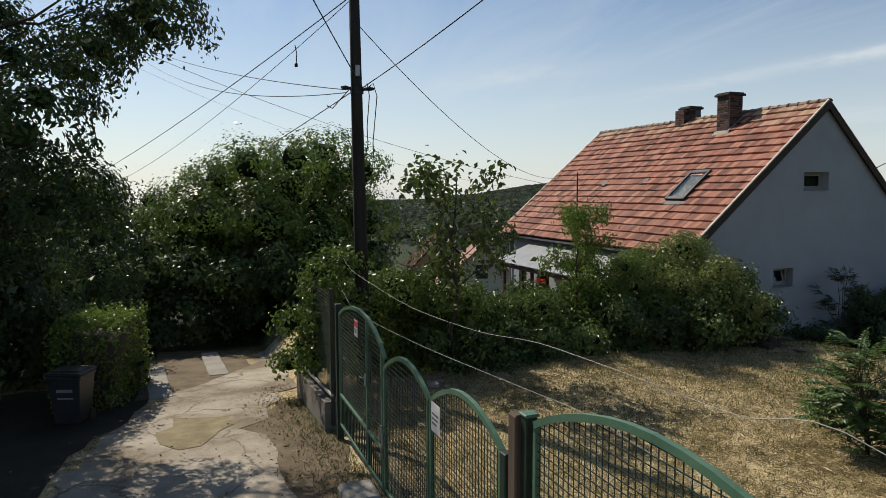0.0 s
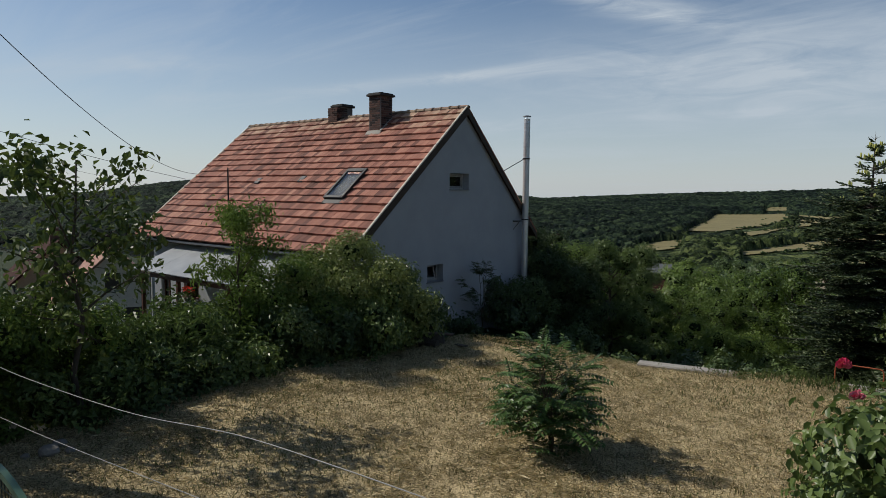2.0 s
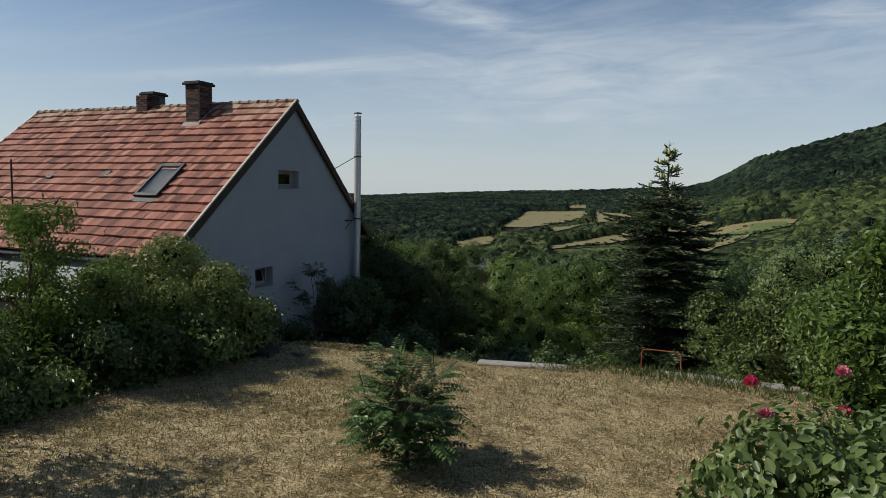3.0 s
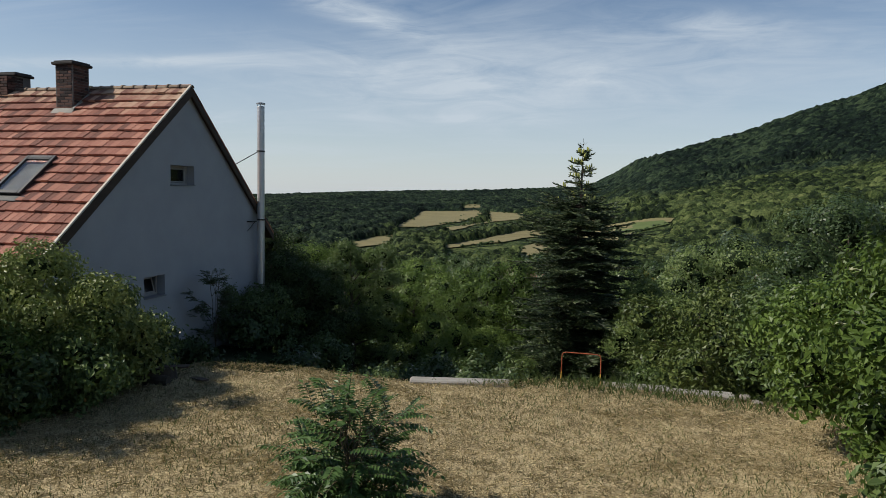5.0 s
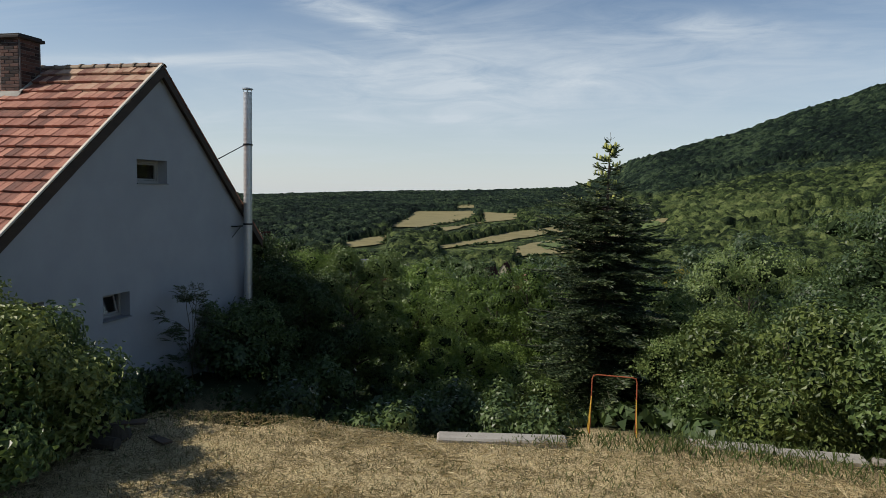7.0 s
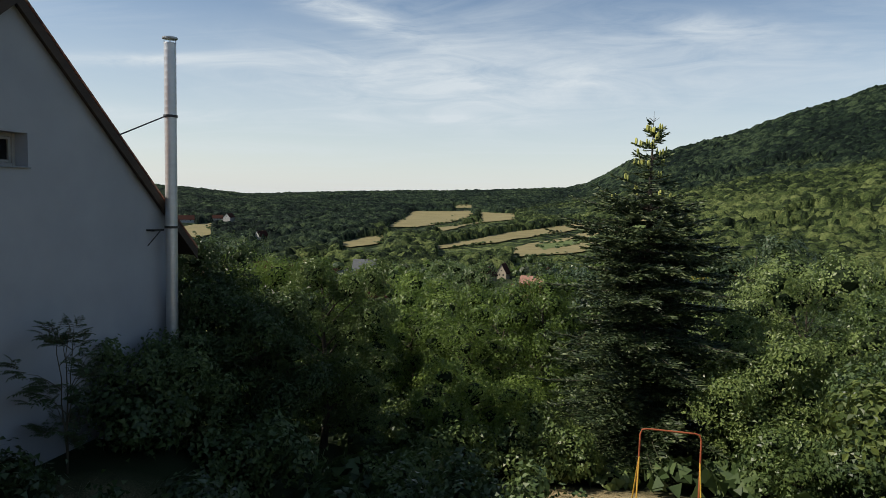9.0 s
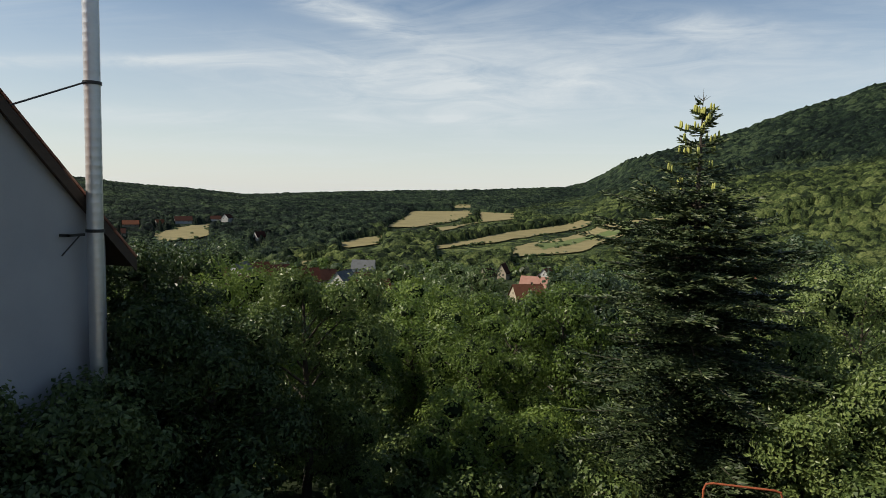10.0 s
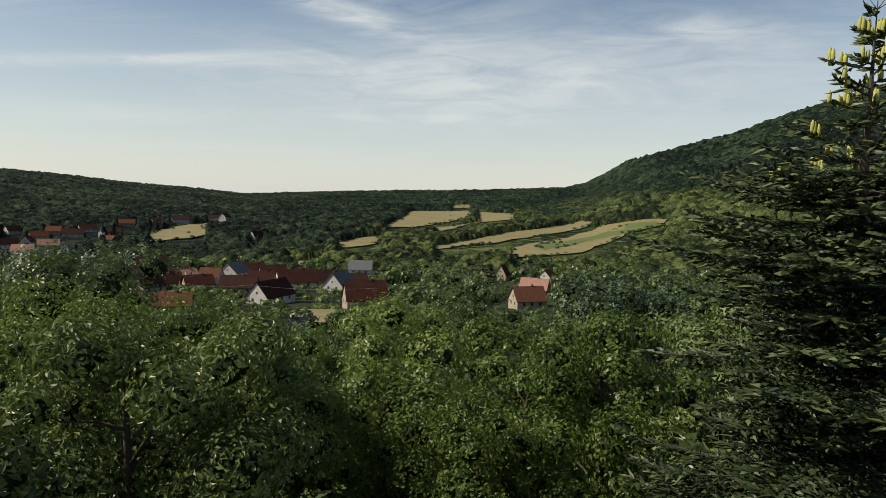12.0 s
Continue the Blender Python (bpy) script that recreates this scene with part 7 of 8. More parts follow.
# bearing, distance, length, depth, eaves, roof height, turn of the ridge to the line of sight, wall, roof
for az, dist, w, d, h, rh, turn_, wl, rf in (
    # the near street
    (-37.6, 430, 17, 11, 4.0, 5.6, 8, 1, 1), (-38.1, 358, 17, 10, 3.4, 4.6, -6, 1, 1), (-35.9, 360, 15, 10, 3.2, 4.2, 10, 1, 1),
    (-34.9, 346, 8, 8, 3.6, 3.4, 25, 1, 4), (-33.1, 352, 10, 9, 3.6, 4.0, -20, 0, 2), (-34.1, 310, 12, 8, 3.0, 3.8, 14, 1, 0),
    (-31.2, 384, 15, 11, 3.8, 5.2, 58, 0, 3), (-29.7, 392, 12, 9, 3.4, 5.2, 30, 1, 2), (-28.2, 378, 14, 9, 3.4, 4.8, 12, 1, 1),
    (-28.9, 334, 14, 9, 3.2, 4.6, -4, 1, 0), (-26.3, 331, 18, 11, 3.4, 6.0, 14, 0, 0), (-24.2, 350, 12, 9, 3.2, 4.6, 20, 1, 1),
    (-22.6, 313, 14, 10, 4.2, 5.6, 62, 0, 3), (-21.4, 335, 13, 9, 3.4, 4.4, 10, 1, 1), (-20.8, 440, 15, 11, 4.4, 5.4, -8, 0, 3),
    (-20.4, 244, 15, 10, 4.4, 6.2, 12, 1, 0), (-28.3, 261, 17, 10, 3.2, 5.6, 52, 0, 0), (-30.9, 296, 15, 9, 3.2, 4.6, -8, 1, 1),
    (-37.9, 292, 10, 9, 3.2, 5.0, 38, 1, 1), (-36.6, 315, 13, 9, 3.0, 4.4, 20, 1, 0), (-36.1, 228, 12, 8, 2.6, 3.6, -8, 1, 2),
    (-27.0, 158, 9, 8, 2.8, 3.2, 16, 0, 5),
    # houses among the trees to the east of it
    (-9.9, 416, 11, 8, 3.4, 5.0, 55, 1, 1), (-8.5, 440, 8, 7, 4.6, 6.0, 70, 1, 0), (-6.3, 255, 12, 9, 3.4, 4.8, 24, 1, 2),
    (-5.7, 318, 13, 9, 3.6, 4.6, -14, 1, 4), (-4.7, 390, 10, 9, 4.4, 4.8, 70, 0, 2), (11.3, 420, 11, 8, 3.4, 4.0, 0, 1, 2),
    # the far end of the village
    (-47.1, 700, 15, 10, 4, 5, 20, 0, 1), (-46.2, 640, 16, 10, 4, 5, -15, 1, 4), (-45.2, 770, 16, 10, 4, 5, 10, 1, 2), (-44.6, 690, 17, 10, 4, 5, 0, 1, 4), (-43.4, 656, 13, 10, 4.5, 5, 60, 0, 4),
    (-43.0, 800, 20, 11, 4, 5, 0, 1, 1), (-42.0, 860, 18, 11, 4, 5, 15, 0, 1), (-44.2, 830, 15, 10, 4, 5, -20, 1, 2), (-46.8, 830, 15, 10, 4, 5, 30, 0, 1), (-45.9, 720, 12, 9, 4, 5, 70, 0, 0), (-40.2, 820, 14, 10, 4, 5, 0, 1, 1),
    (-39.3, 973, 20, 12, 4, 5, 0, 1, 2), (-37.2, 1000, 12, 10, 4, 5, 30, 0, 2), (-35.4, 1059, 24, 13, 5, 6, 4, 0, 1), (-32.0, 1115, 16, 12, 7, 6, 60, 0, 0), (-32.9, 1130, 16, 11, 4, 5, 0, 0, 1), (-29.5, 774, 13, 9, 4, 6, 40, 0, 0)):
    x, y = at_bearing(az, dist)
    cottage(x, y, w, d, h, rh, turn_ - az, wl, rf)


def street_pole(az, dist, tall, mat, arms):
    x, y = at_bearing(az, dist)
    z = gz(x, y)
    ob = thing("street_pole", x, y, z, "weathered power pole with a crossbar between village houses" if arms else "pale concrete lighting pole between village houses", "pole", "village poles")
    part("shaft", Shape().tube([(x, y, z - 0.5), (x, y, z + tall)], [0.17, 0.11], 7), mat, ob)
    for k in range(arms):
        part("crossbar", Shape().box(x - 1.0, y - 0.06, z + tall - 0.6 - k * 0.8, x + 1.0, y + 0.06, z + tall - 0.45 - k * 0.8), mat, ob)
    return Vector((x, y, z + tall - 0.4))


tops = [street_pole(az, dist, tall, mat, arms) for az, dist, tall, mat, arms in ((-35.5, 235, 9.5, CONCRETE, 0), (-30.1, 232, 9.5, WOOD_DARK, 1), (-19.6, 226, 10.0, WOOD_DARK, 2))]
for k in range(2):
    for a, b in zip(tops, tops[1:]):
        off = Vector((0.5 - k, 0, -0.1 * k))
        cable(a + off, b + off, 1.0, 0.025, mat=CABLE_WHITE)
cottage(-43.4, 20.6, 6.0, 5.4, 2.0, 2.5, -22, 0, 4, z=-4.4, group="")
cottage(-51.0, 20.4, 5.5, 4.6, 2.2, 2.2, -15, 1, 1, z=-4.2, group="")

x, y = at_bearing(-41.05, 735)
z = gz(x, y)
church = thing("church", x, y, z, "white village church with a slender spire", "church")
part("tower", Shape().box(x - 2.2, y - 2.2, z - 3, x + 2.2, y + 2.2, z + 11, bevel=0.15), WALLS[0], church)
part("spire", Shape().tube([(x, y, z + 11), (x, y, z + 12.6), (x, y, z + 19)], [2.7, 1.7, 0.12], 8), ROOFS[5], church)
part("nave", Shape().box(x + 2.2, y - 4, z - 3, x + 15, y + 4, z + 4.5), WALLS[1], church)
part("nave_roof", Shape().put([(x + 2.2, y - 4.6, z + 4.5), (x + 15.6, y - 4.6, z + 4.5), (x + 15.6, y + 4.6, z + 4.5), (x + 2.2, y + 4.6, z + 4.5), (x + 2.2, y, z + 8.6), (x + 15.6, y, z + 8.6)], [(0, 1, 5, 4), (2, 3, 4, 5), (1, 2, 5), (3, 0, 4), (0, 3, 2, 1)]), ROOFS[2], church)


# ---- fields across the valley: bearing and distance corners ----
FIELDS = []


def field(corners, mat, label):
    pts = [at_bearing(a, r) for a, r in corners]
    FIELDS.append(pts)
    draped("field", wavy(pts, random.Random(len(FIELDS)), 5.0, 26.0) if math.dist(pts[0], EYE[:2]) > 300 else pts, mat, 1.8 if mat is FIELD_GREEN else 1.6, label, "field", cell=25)


G1, G2, G3 = "ripe golden field across the valley", "long stubble field strip across the valley", "mown golden meadow beyond the village"
field([(-18.9, 950), (-16.7, 1471), (-13.0, 1475), (-11.5, 1483), (-11.3, 1383), (-13.0, 1139), (-16.4, 962)], FIELD, G1)
field([(-13.2, 1551), (-12.8, 1643), (-11.5, 1639), (-11.4, 1547)], FIELD, G1)
field([(-14.5, 954), (-10.6, 1139), (-10.8, 1447), (-7.6, 1335), (-7.9, 1179), (-10.6, 1107), (-14.0, 914)], FIELD, G1)
field([(-23.3, 725), (-20.8, 798), (-19.0, 830), (-19.2, 729), (-22.2, 689)], FIELD, G1)
field([(-14.6, 717), (-8.1, 934), (-2.0, 1107), (-0.8, 1051), (-6.7, 858), (-14.4, 681)], FIELD, G2)
field([(-7.8, 729), (-0.5, 999), (4.4, 967), (5.9, 943), (2.2, 903), (-1.9, 709), (-7.6, 629)], FIELD, G2)
field([(-5.7, 774), (1.7, 955), (4.0, 943), (4.2, 915), (-1.4, 826), (-5.2, 709)], FIELD_GREEN, "green crop strip across the valley")
field([(-37.8, 818), (-36.2, 934), (-33.4, 1046), (-33.6, 802), (-37.4, 737)], FIELD, G3)
field([(-28.7, 540), (-24.6, 557), (-23.0, 532), (-25.7, 508)], FIELD, G3)
field([(-26.9, 190), (-25.9, 227), (-22.2, 230), (-22.2, 192)], FIELD, G3)


def in_poly(pts, X, Y):
    inside = np.zeros(X.shape, bool)
    for (x0, y0), (x1, y1) in zip(pts, pts[1:] + pts[:1]):
        hit = ((y0 > Y) != (y1 > Y)) & (X < (x1 - x0) * (Y - y0) / ((y1 - y0) or 1e-9) + x0)
        inside ^= hit
    return inside


def open_land(X, Y, margin=0.0):
    """Where no tree may stand: fields, and round houses with a strip towards the viewer."""
    bad = np.zeros(X.shape, bool)
    for f in FIELDS:
        bad |= in_poly(f, X, Y)
    ex, ey = EYE[0], EYE[1]
    for hx, hy, size in HOUSES:
        d = math.hypot(hx - ex, hy - ey)
        ux, uy = (hx - ex) / d, (hy - ey) / d
        along, across = (X - hx) * ux + (Y - hy) * uy, -(X - hx) * uy + (Y - hy) * ux
        front = np.minimum(20, d * 0.05)
        bad |= (np.abs(across) < size * 0.62 + margin) & (along > -front - size * 0.4) & (along < size * 0.6 + margin)
    return bad


# ---- woods ----
def headroom(X, Y):
    """How tall a tree may grow where it stands between the garden and the village houses."""
    X, Y = np.asarray(X, float), np.asarray(Y, float)
    r, az = np.hypot(X - EYE[0], Y - EYE[1]), np.degrees(np.arctan2(X - EYE[0], Y - EYE[1]))
    line = EYE[2] - r * np.tan(np.radians(np.interp(r, (60, 230, 300, 420), (10.6, 9.9, 8.4, 7.2)))) - ground_z(X, Y)
    line = np.where((az > -28.6) & (az < -21.4) & (r < 175), EYE[2] - r * np.tan(np.radians(12.3)) - ground_z(X, Y), line)
    street = ((az > -39.5) & (az < -18.3)) | ((az > -10.5) & (az < -4.0))
    return np.where(street & (r < 440), np.clip(line, 2.2, 30), 30.0)


def place_woods():
    rng = np.random.default_rng(90)
    placed = []
    tries = 0
    while len(placed) < 80 and tries < 6000:
        tries += 1
        az, r = rng.uniform(-54, 27), 34 + 150 * rng.uniform() ** 0.75
        x, y = at_bearing(az, r)
        if y < 46 or (x < -16 and y < 46):
            continue
        if any((x - a) ** 2 + (y - b) ** 2 < (6.3) ** 2 for a, b in placed) or open_land(np.array([x]), np.array([y]), 3)[0]:
            continue
        placed.append((x, y))
        kind = close[int(rng.integers(0, 3))] if r < 72 else protos[int(rng.integers(0, 5))]
        copse_tree(kind, x, y, min(float(rng.uniform(0.65, 1.0)), float(headroom(x, y)) / kind[2]), float(rng.uniform(0, 360)))
    return placed


STANDING = place_woods()


def leaf_mass(name, X, Y, R, Hh, mat, per, size, rng, label):
    """Many far crowns of loose leaf clumps in one mesh."""
    n = len(X)
    Z = ground_z(X, Y)
    d = unit(rng.normal(size=(n, per, 3)))
    d[..., 2] = np.abs(d[..., 2]) * 1.0 - 0.25
    lump = 1 + 0.22 * np.sin(d[..., :1] * 5 + rng.uniform(0, 6, (n, 1, 1))) * np.sin(d[..., 1:2] * 4 + rng.uniform(0, 6, (n, 1, 1)))
    c = np.stack([X, Y, Z + Hh * 0.55], -1)[:, None] + d * np.stack([R, R, Hh * 0.48], -1)[:, None] * lump * rng.uniform(0.75, 1.05, (n, per, 1))
    way = np.cross(d, rng.normal(size=(n, per, 3))) + d * 0.25
    up = d * 1.3 + rng.normal(size=(n, per, 3)) * 0.4 + [0, 0, 0.3]
    s = np.repeat(R * size, per) * rng.uniform(0.7, 1.3, n * per)
    # a dark solid in each crown paints the shade between its leaves
    core = dark_cores(np.stack([X, Y, Z + Hh * 0.5], -1), np.stack([R, R, Hh * 0.46], -1) * 0.56, rng)
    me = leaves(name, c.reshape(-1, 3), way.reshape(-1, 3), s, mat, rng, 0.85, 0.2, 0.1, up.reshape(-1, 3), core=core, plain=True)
    return tagged(new(name, me), label, "woods", kind="stuff")


def mid_woods():
    rng = np.random.default_rng(91)
    n = 6000
    az, r = rng.uniform(-54, 25, n), 140 + 440 * rng.uniform(size=n) ** 0.7
    X, Y = EYE[0] + r * np.sin(np.radians(az)), EYE[1] + r * np.cos(np.radians(az))
    keep = ~open_land(X, Y, 2)
    X, Y, r = X[keep], Y[keep], r[keep]
    sel, cells = [], set()
    for i in range(len(X)):
        g = 6.5 + r[i] * 0.006
        key = (int(X[i] // g), int(Y[i] // g))
        if key not in cells:
            cells.add(key)
            sel.append(i)
    sel = np.array(sel[:1900])
    X, Y = X[sel], Y[sel]
    R = rng.uniform(2.6, 5.0, len(X))
    shade = rng.uniform(size=len(X))
    for lo, hi, mt in ((0, 0.5, LEAF), (0.5, 0.78, LEAF_DARK), (0.78, 0.9, LEAF_LIGHT), (0.9, 0.96, LEAF_BLUE), (0.96, 1.01, LEAF_GREY)):
        k = (shade >= lo) & (shade < hi)
        tall = np.minimum(R[k] * rng.uniform(1.5, 2.4, k.sum()), headroom(X[k], Y[k]))
        leaf_mass("valley_woods", X[k], Y[k], np.minimum(R[k], tall * 0.75), tall, mt, 110, 0.33, rng, "mixed green woods on the valley floor")


mid_woods()


def village_gardens():
    """Fruit trees and bushes between the village houses."""
    rng = np.random.default_rng(97)
    n = 420
    az, r = rng.uniform(-40, -18.5, n), rng.uniform(205, 455, n)
    X, Y = EYE[0] + r * np.sin(np.radians(az)), EYE[1] + r * np.cos(np.radians(az))
    keep = ~in_poly(FIELDS[-1], X, Y)
    for hx, hy, size in HOUSES:
        keep &= np.hypot(X - hx, Y - hy) > size * 0.62
    X, Y = X[keep], Y[keep]
    R = rng.uniform(1.3, 2.9, len(X))
    tall = np.minimum(R * rng.uniform(1.3, 2.0, len(X)), np.maximum(headroom(X, Y) + 1.2, 2.8))
    shade = rng.uniform(size=len(X))
    for lo, hi, mt in ((0, 0.45, LEAF), (0.45, 0.8, LEAF_DARK), (0.8, 1.01, LEAF_LIGHT)):
        k = (shade >= lo) & (shade < hi)
        leaf_mass("garden_trees", X[k], Y[k], np.minimum(R[k], tall[k] * 0.7), tall[k], mt, 110, 0.33, rng, "fruit trees and bushes in village gardens")


village_gardens()


def crown_field(X, Y, cell, seed):
    """Height from 0 to 1 of rounded crowns that stand close together, one in each cell of a jittered grid."""
    gx, gy = np.floor(X / cell), np.floor(Y / cell)
    best = np.zeros(X.shape)
    for ox in (-1, 0, 1):
        for oy in (-1, 0, 1):
            cx, cy = gx + ox, gy + oy
            h1 = np.modf(np.abs(np.sin(cx * 127.1 + cy * 311.7 + seed) * 43758.5453))[0]
            h2 = np.modf(np.abs(np.sin(cx * 269.5 + cy * 183.3 + seed) * 43758.5453))[0]
            h3 = np.modf(np.abs(np.sin(cx * 419.2 + cy * 371.9 + seed) * 43758.5453))[0]
            px, py = (cx + 0.15 + 0.7 * h1) * cell, (cy + 0.15 + 0.7 * h2) * cell
            d2 = ((X - px) ** 2 + (Y - py) ** 2) / (cell * (0.55 + 0.3 * h3)) ** 2
            best = np.maximum(best, (0.55 + 0.45 * h3) * np.sqrt(np.clip(1 - d2, 0, 1)))
    return best


def hill_woods():
    """One sheet of tree crowns over the far hills, open where there are fields and glades."""
    az = np.radians(np.arange(-76, 23.5, 0.17))
    r = 430 * np.exp(np.arange(0, math.log(2750 / 430), 0.0046))
    A, R = np.meshgrid(az, r)
    rng = np.random.default_rng(92)
    A = A + rng.normal(0, 0.0005, A.shape)
    R = R * (1 + rng.normal(0, 0.0016, R.shape))
    X, Y = EYE[0] + R * np.sin(A), EYE[1] + R * np.cos(A)
    h = 11.0 * crown_field(X, Y, 13.0, 1.0) + 4.0 * crown_field(X, Y, 6.5, 7.0) + rng.normal(0, 0.4, X.shape)
    bare = open_land(X, Y)
    for k in (35, 70):
        bare |= open_land(X + k * np.sin(A), Y + k * np.cos(A))
    # lower growth on the near side of the fields, which lie open to the view
    for k in (100, 135, 170):
        h = np.where(open_land(X + k * np.sin(A), Y + k * np.cos(A)), h * 0.45, h)
    glade = np.sin(X * 0.011 + 2) * np.sin(Y * 0.013) + 0.5 * np.sin(X * 0.031) * np.sin(Y * 0.027 + 1)
    thin = (glade > 0.55) & (A > 0.02) & (R > 700) & (R < 1400)
    h = np.where(thin & (crown_field(X, Y, 15.0, 3.0) < 0.75), h * 0.12, h)
    edge = np.clip((R - 430) / 60, 0, 1)
    Z = ground_z(X, Y) + np.where(bare, 0.2, h * edge - 1.0)
    n, m = X.shape
    i = (np.arange(n - 1)[:, None] * m + np.arange(m - 1)[None]).reshape(-1, 1)
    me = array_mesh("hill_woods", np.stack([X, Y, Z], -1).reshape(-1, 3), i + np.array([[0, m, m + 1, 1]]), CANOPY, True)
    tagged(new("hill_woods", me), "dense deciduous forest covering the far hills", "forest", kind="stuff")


hill_woods()


def hedgerows():
    """Lines of bushes and trees along the field edges, and single trees out in the fields."""
    rng = np.random.default_rng(95)
    xs, ys = [], []
    for f in FIELDS[:-1]:
        for (x0, y0), (x1, y1) in zip(f, f[1:] + f[:1]):
            n = int(math.hypot(x1 - x0, y1 - y0) / 5.5)
            gap = np.sin(np.arange(n) * 0.23 + rng.uniform(0, 6)) + rng.normal(0, 0.5, n)
            for i in np.nonzero(gap > 0.35)[0]:
                xs.append(x0 + (x1 - x0) * i / n + rng.normal(0, 3))
                ys.append(y0 + (y1 - y0) * i / n + rng.normal(0, 3))
        cx, cy = np.mean(f, 0)
        for i in range(3):
            k = rng.integers(0, len(f))
            w = rng.uniform(0.3, 0.9)
            xs.append(cx * (1 - w) + f[k][0] * w)
            ys.append(cy * (1 - w) + f[k][1] * w)
    X, Y = np.array(xs), np.array(ys)
    R = rng.uniform(1.5, 3.2, len(X))
    leaf_mass("hedgerow", X, Y, R, R * rng.uniform(0.9, 1.5, len(X)), LEAF_DARK, 34, 0.62, rng, "dark hedges and trees along the fields")


hedgerows()


def slope_thicket():
    """Low tangled growth that hides the ground between the trees on the slope."""
    rng = np.random.default_rng(96)
    n = 900
    X, Y = rng.uniform(-34, 12, n), rng.uniform(23, 66, n)
    keep = (Y > 25.5) | (X > -14)
    keep &= ~((np.abs(X + 7.2) < 3.8) & (Y < 30.2))
    X, Y = X[keep], Y[keep]
    R = rng.uniform(0.6, 1.3, len(X)) * np.clip(0.7 + (Y - 24) / 40, 0.7, 1.5)
    kind = rng.uniform(size=len(X))
    for lo, hi, mt in ((0, 0.25, LEAF), (0.25, 1.01, LEAF_DARK)):
        k = (kind >= lo) & (kind < hi)
        leaf_mass("thicket", X[k], Y[k], R[k], R[k] * rng.uniform(0.7, 1.2, k.sum()), mt, 100, 0.33, rng, "low tangled green growth on the slope")


slope_thicket()

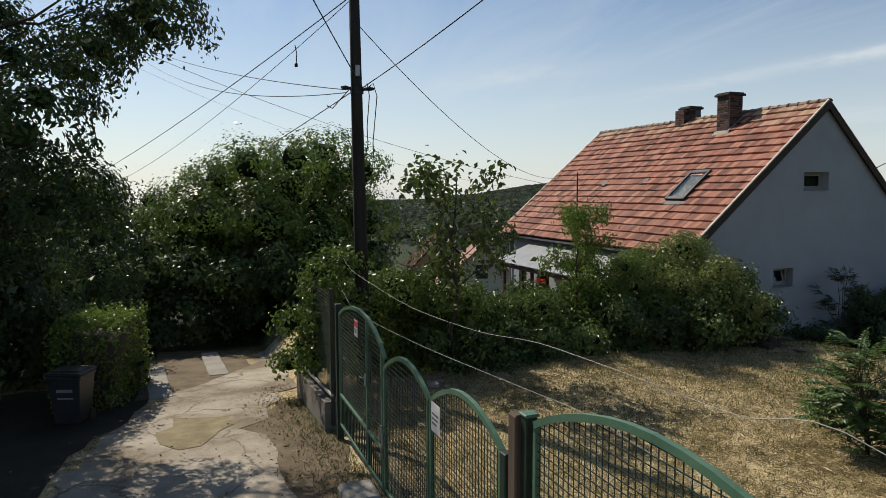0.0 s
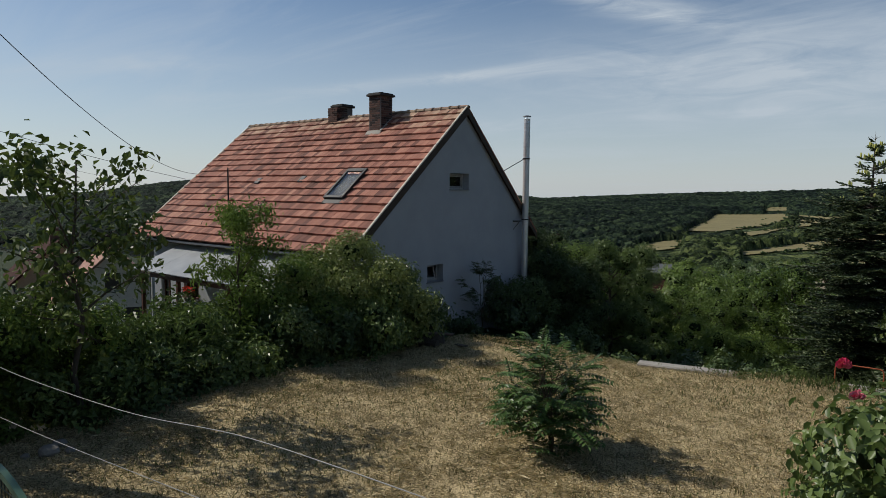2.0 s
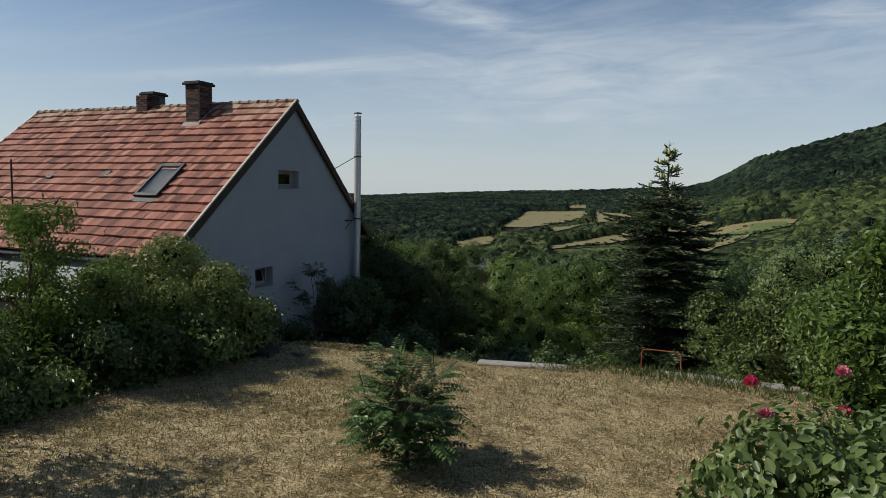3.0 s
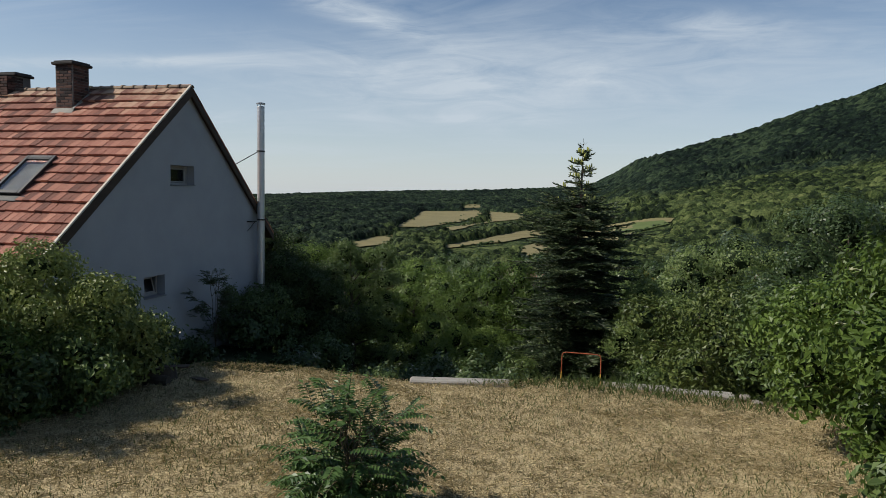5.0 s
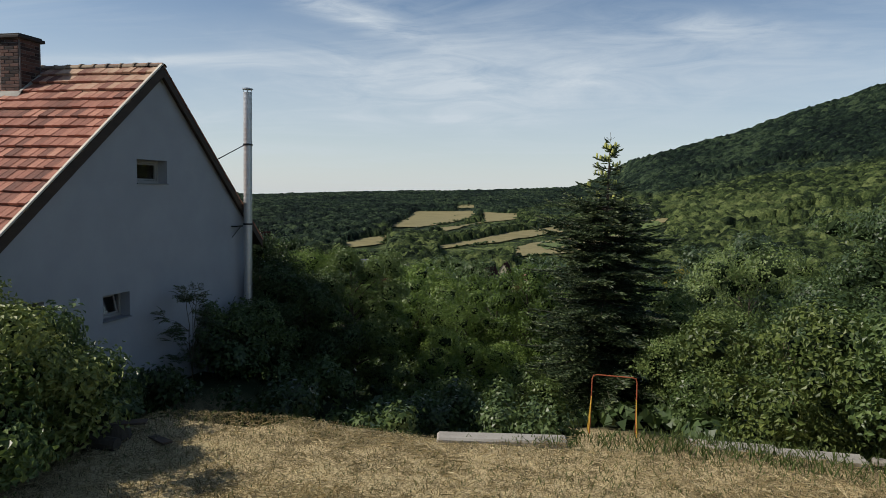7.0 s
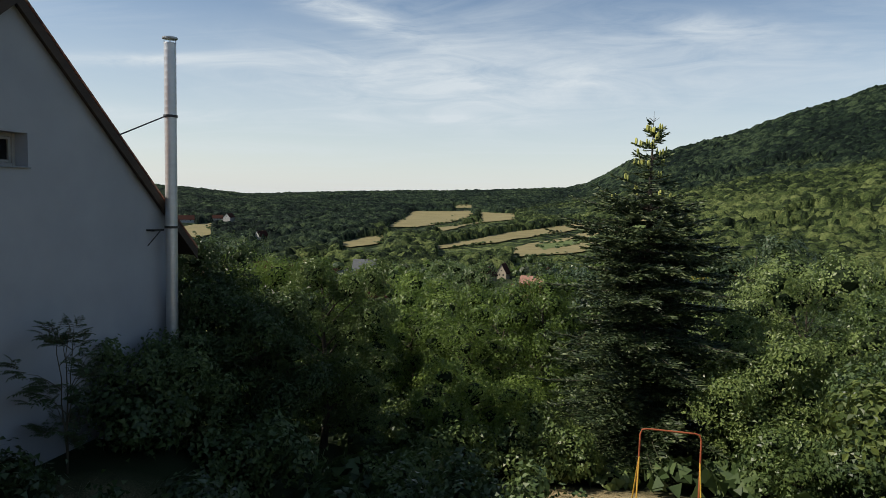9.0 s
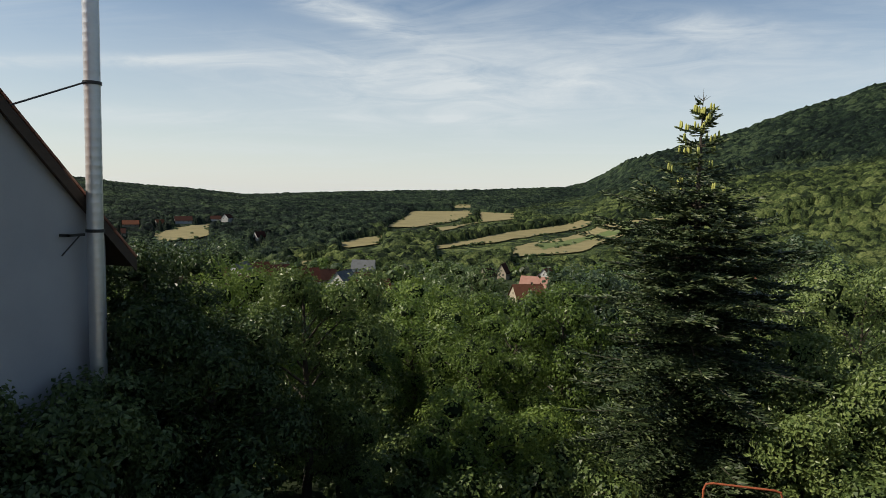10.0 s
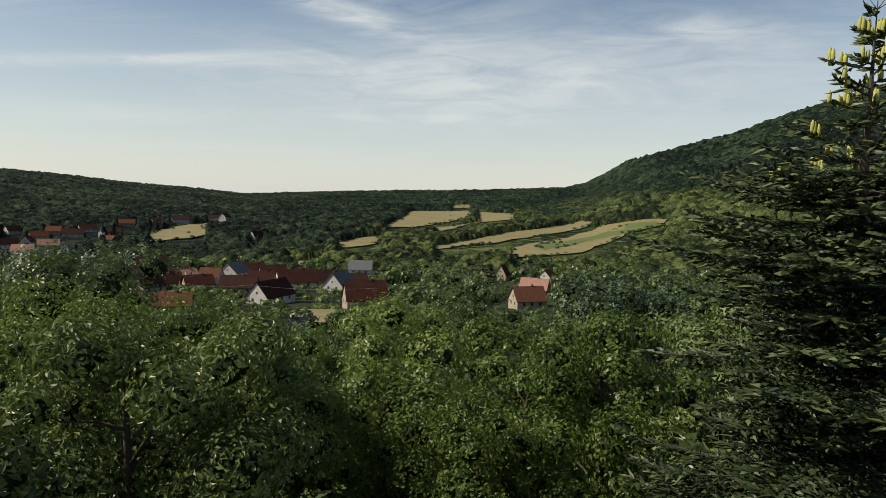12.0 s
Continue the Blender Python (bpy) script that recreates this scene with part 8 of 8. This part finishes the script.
# ---- mown grass and hay on the lawn ----
def hay():
    rng = np.random.default_rng(93)
    n = 240000
    X, Y = rng.uniform(-14.2, -1.2, n), rng.uniform(4.2, 17.0, n)
    # raked swaths between barer strips
    dens = np.exp(-(np.sin(Y * 1.35 + 0.5 * X + 0.9 * np.sin(X * 0.8) + 0.5 * np.sin(X * 2.3)) / 0.42) ** 2) * (0.55 + 0.45 * np.sin(X * 1.1 + Y * 0.4))
    keep = rng.uniform(size=n) < 0.22 + 0.9 * dens
    X, Y = X[keep], Y[keep]
    n = len(X)
    a = rng.uniform(0, 2 * math.pi, n)
    way = np.stack([np.cos(a), np.sin(a), rng.normal(0.12, 0.22, n)], 1)
    L = rng.uniform(0.04, 0.17, n) * (1 + 0.7 * (rng.uniform(size=n) > 0.93))
    c = np.stack([X, Y, ground_z(X, Y) + 0.012 + rng.uniform(0, 0.03, n)], 1)
    me = leaves("hay", c, way, L, STRAW, rng, 0.045, 0.015, 0.6)
    tagged(new("hay", me), "dry mown hay strewn over the lawn", "hay", kind="stuff")
    n = 62000
    X, Y = rng.uniform(-14.2, -1.2, n), 4.2 + 12.8 * rng.uniform(size=n)
    way = np.stack([rng.normal(0, 0.35, n), rng.normal(0, 0.35, n), np.ones(n)], 1)
    L = rng.uniform(0.03, 0.085, n)
    me = leaves("stubble", np.stack([X, Y, ground_z(X, Y) + L * 0.42], 1), way, L, STRAW, rng, 0.16, 0.03, 0)
    tagged(new("stubble", me), "short dry stubble standing on the mown lawn", "stubble", kind="stuff")
    n = 52000
    X, Y = rng.uniform(-14.5, -1.0, n), rng.uniform(4.2, 17.3, n)
    patch = 0.5 + 0.5 * np.sin(X * 0.9 + 1.5 * np.sin(Y * 0.6)) * np.sin(Y * 0.75 + 2.0 + 0.6 * np.sin(X * 1.7))
    keep = rng.uniform(size=n) < 0.18 + 0.5 * patch ** 2 + 0.5 * (Y > 16.0)
    X, Y = X[keep], Y[keep]
    n = len(X)
    way = np.stack([rng.normal(0, 0.5, n), rng.normal(0, 0.5, n), np.ones(n)], 1)
    L = rng.uniform(0.03, 0.09, n) * (1 + 0.5 * patch[keep] + 1.2 * (Y > 16.2))
    me = leaves("grass", np.stack([X, Y, ground_z(X, Y) + L * 0.4], 1), way, L, GRASS, rng, 0.10, 0.02, 0)
    tagged(new("grass", me), "short green grass between the dry stalks", "grass", kind="stuff")


hay()


def litter():
    """Fallen leaves and crumbs of earth on the verge and the edges of the drive."""
    rng = np.random.default_rng(94)
    n = 16000
    X, Y = rng.uniform(-15.5, -2.0, n), rng.uniform(-0.6, 3.65, n)
    near = np.maximum(np.abs(Y - 3.35) - 0.2, 0)
    keep = rng.uniform(size=n) < np.exp(-near * 4.5) + 0.015
    X, Y = X[keep], Y[keep]
    n = len(X)
    way = np.stack([rng.normal(size=n), rng.normal(size=n), rng.normal(0, 0.25, n)], 1)
    me = leaves("leaf_litter", np.stack([X, Y, ground_z(X, Y) + 0.03], 1), way, rng.uniform(0.025, 0.06, n), LITTER, rng, 0.6, 0.1, 1.0)
    tagged(new("leaf_litter", me), "dry brown leaves fallen beside the drive", "leaves", kind="stuff")
    n = 1500
    X, Y = rng.uniform(-14, -8.3, n), 3.75 - np.abs(rng.normal(0, 0.35, n))
    way = np.stack([rng.normal(0, 0.5, n), rng.normal(0, 0.5, n), np.ones(n)], 1)
    L = rng.uniform(0.04, 0.12, n)
    me = leaves("verge_grass", np.stack([X, Y, ground_z(X, Y) + L * 0.4], 1), way, L, GRASS, rng, 0.10, 0.02, 0)
    tagged(new("verge_grass", me), "thin tufts of grass on the verge", "grass", kind="stuff")


litter()
lay_tiles()
lay_bricks(CH1[0], -20.10, 19.84, 0.60, 0.62, 5.62, 7.16)
lay_bricks(CH2[0], -22.95, 20.35, 0.56, 0.56, 6.2, 7.05)
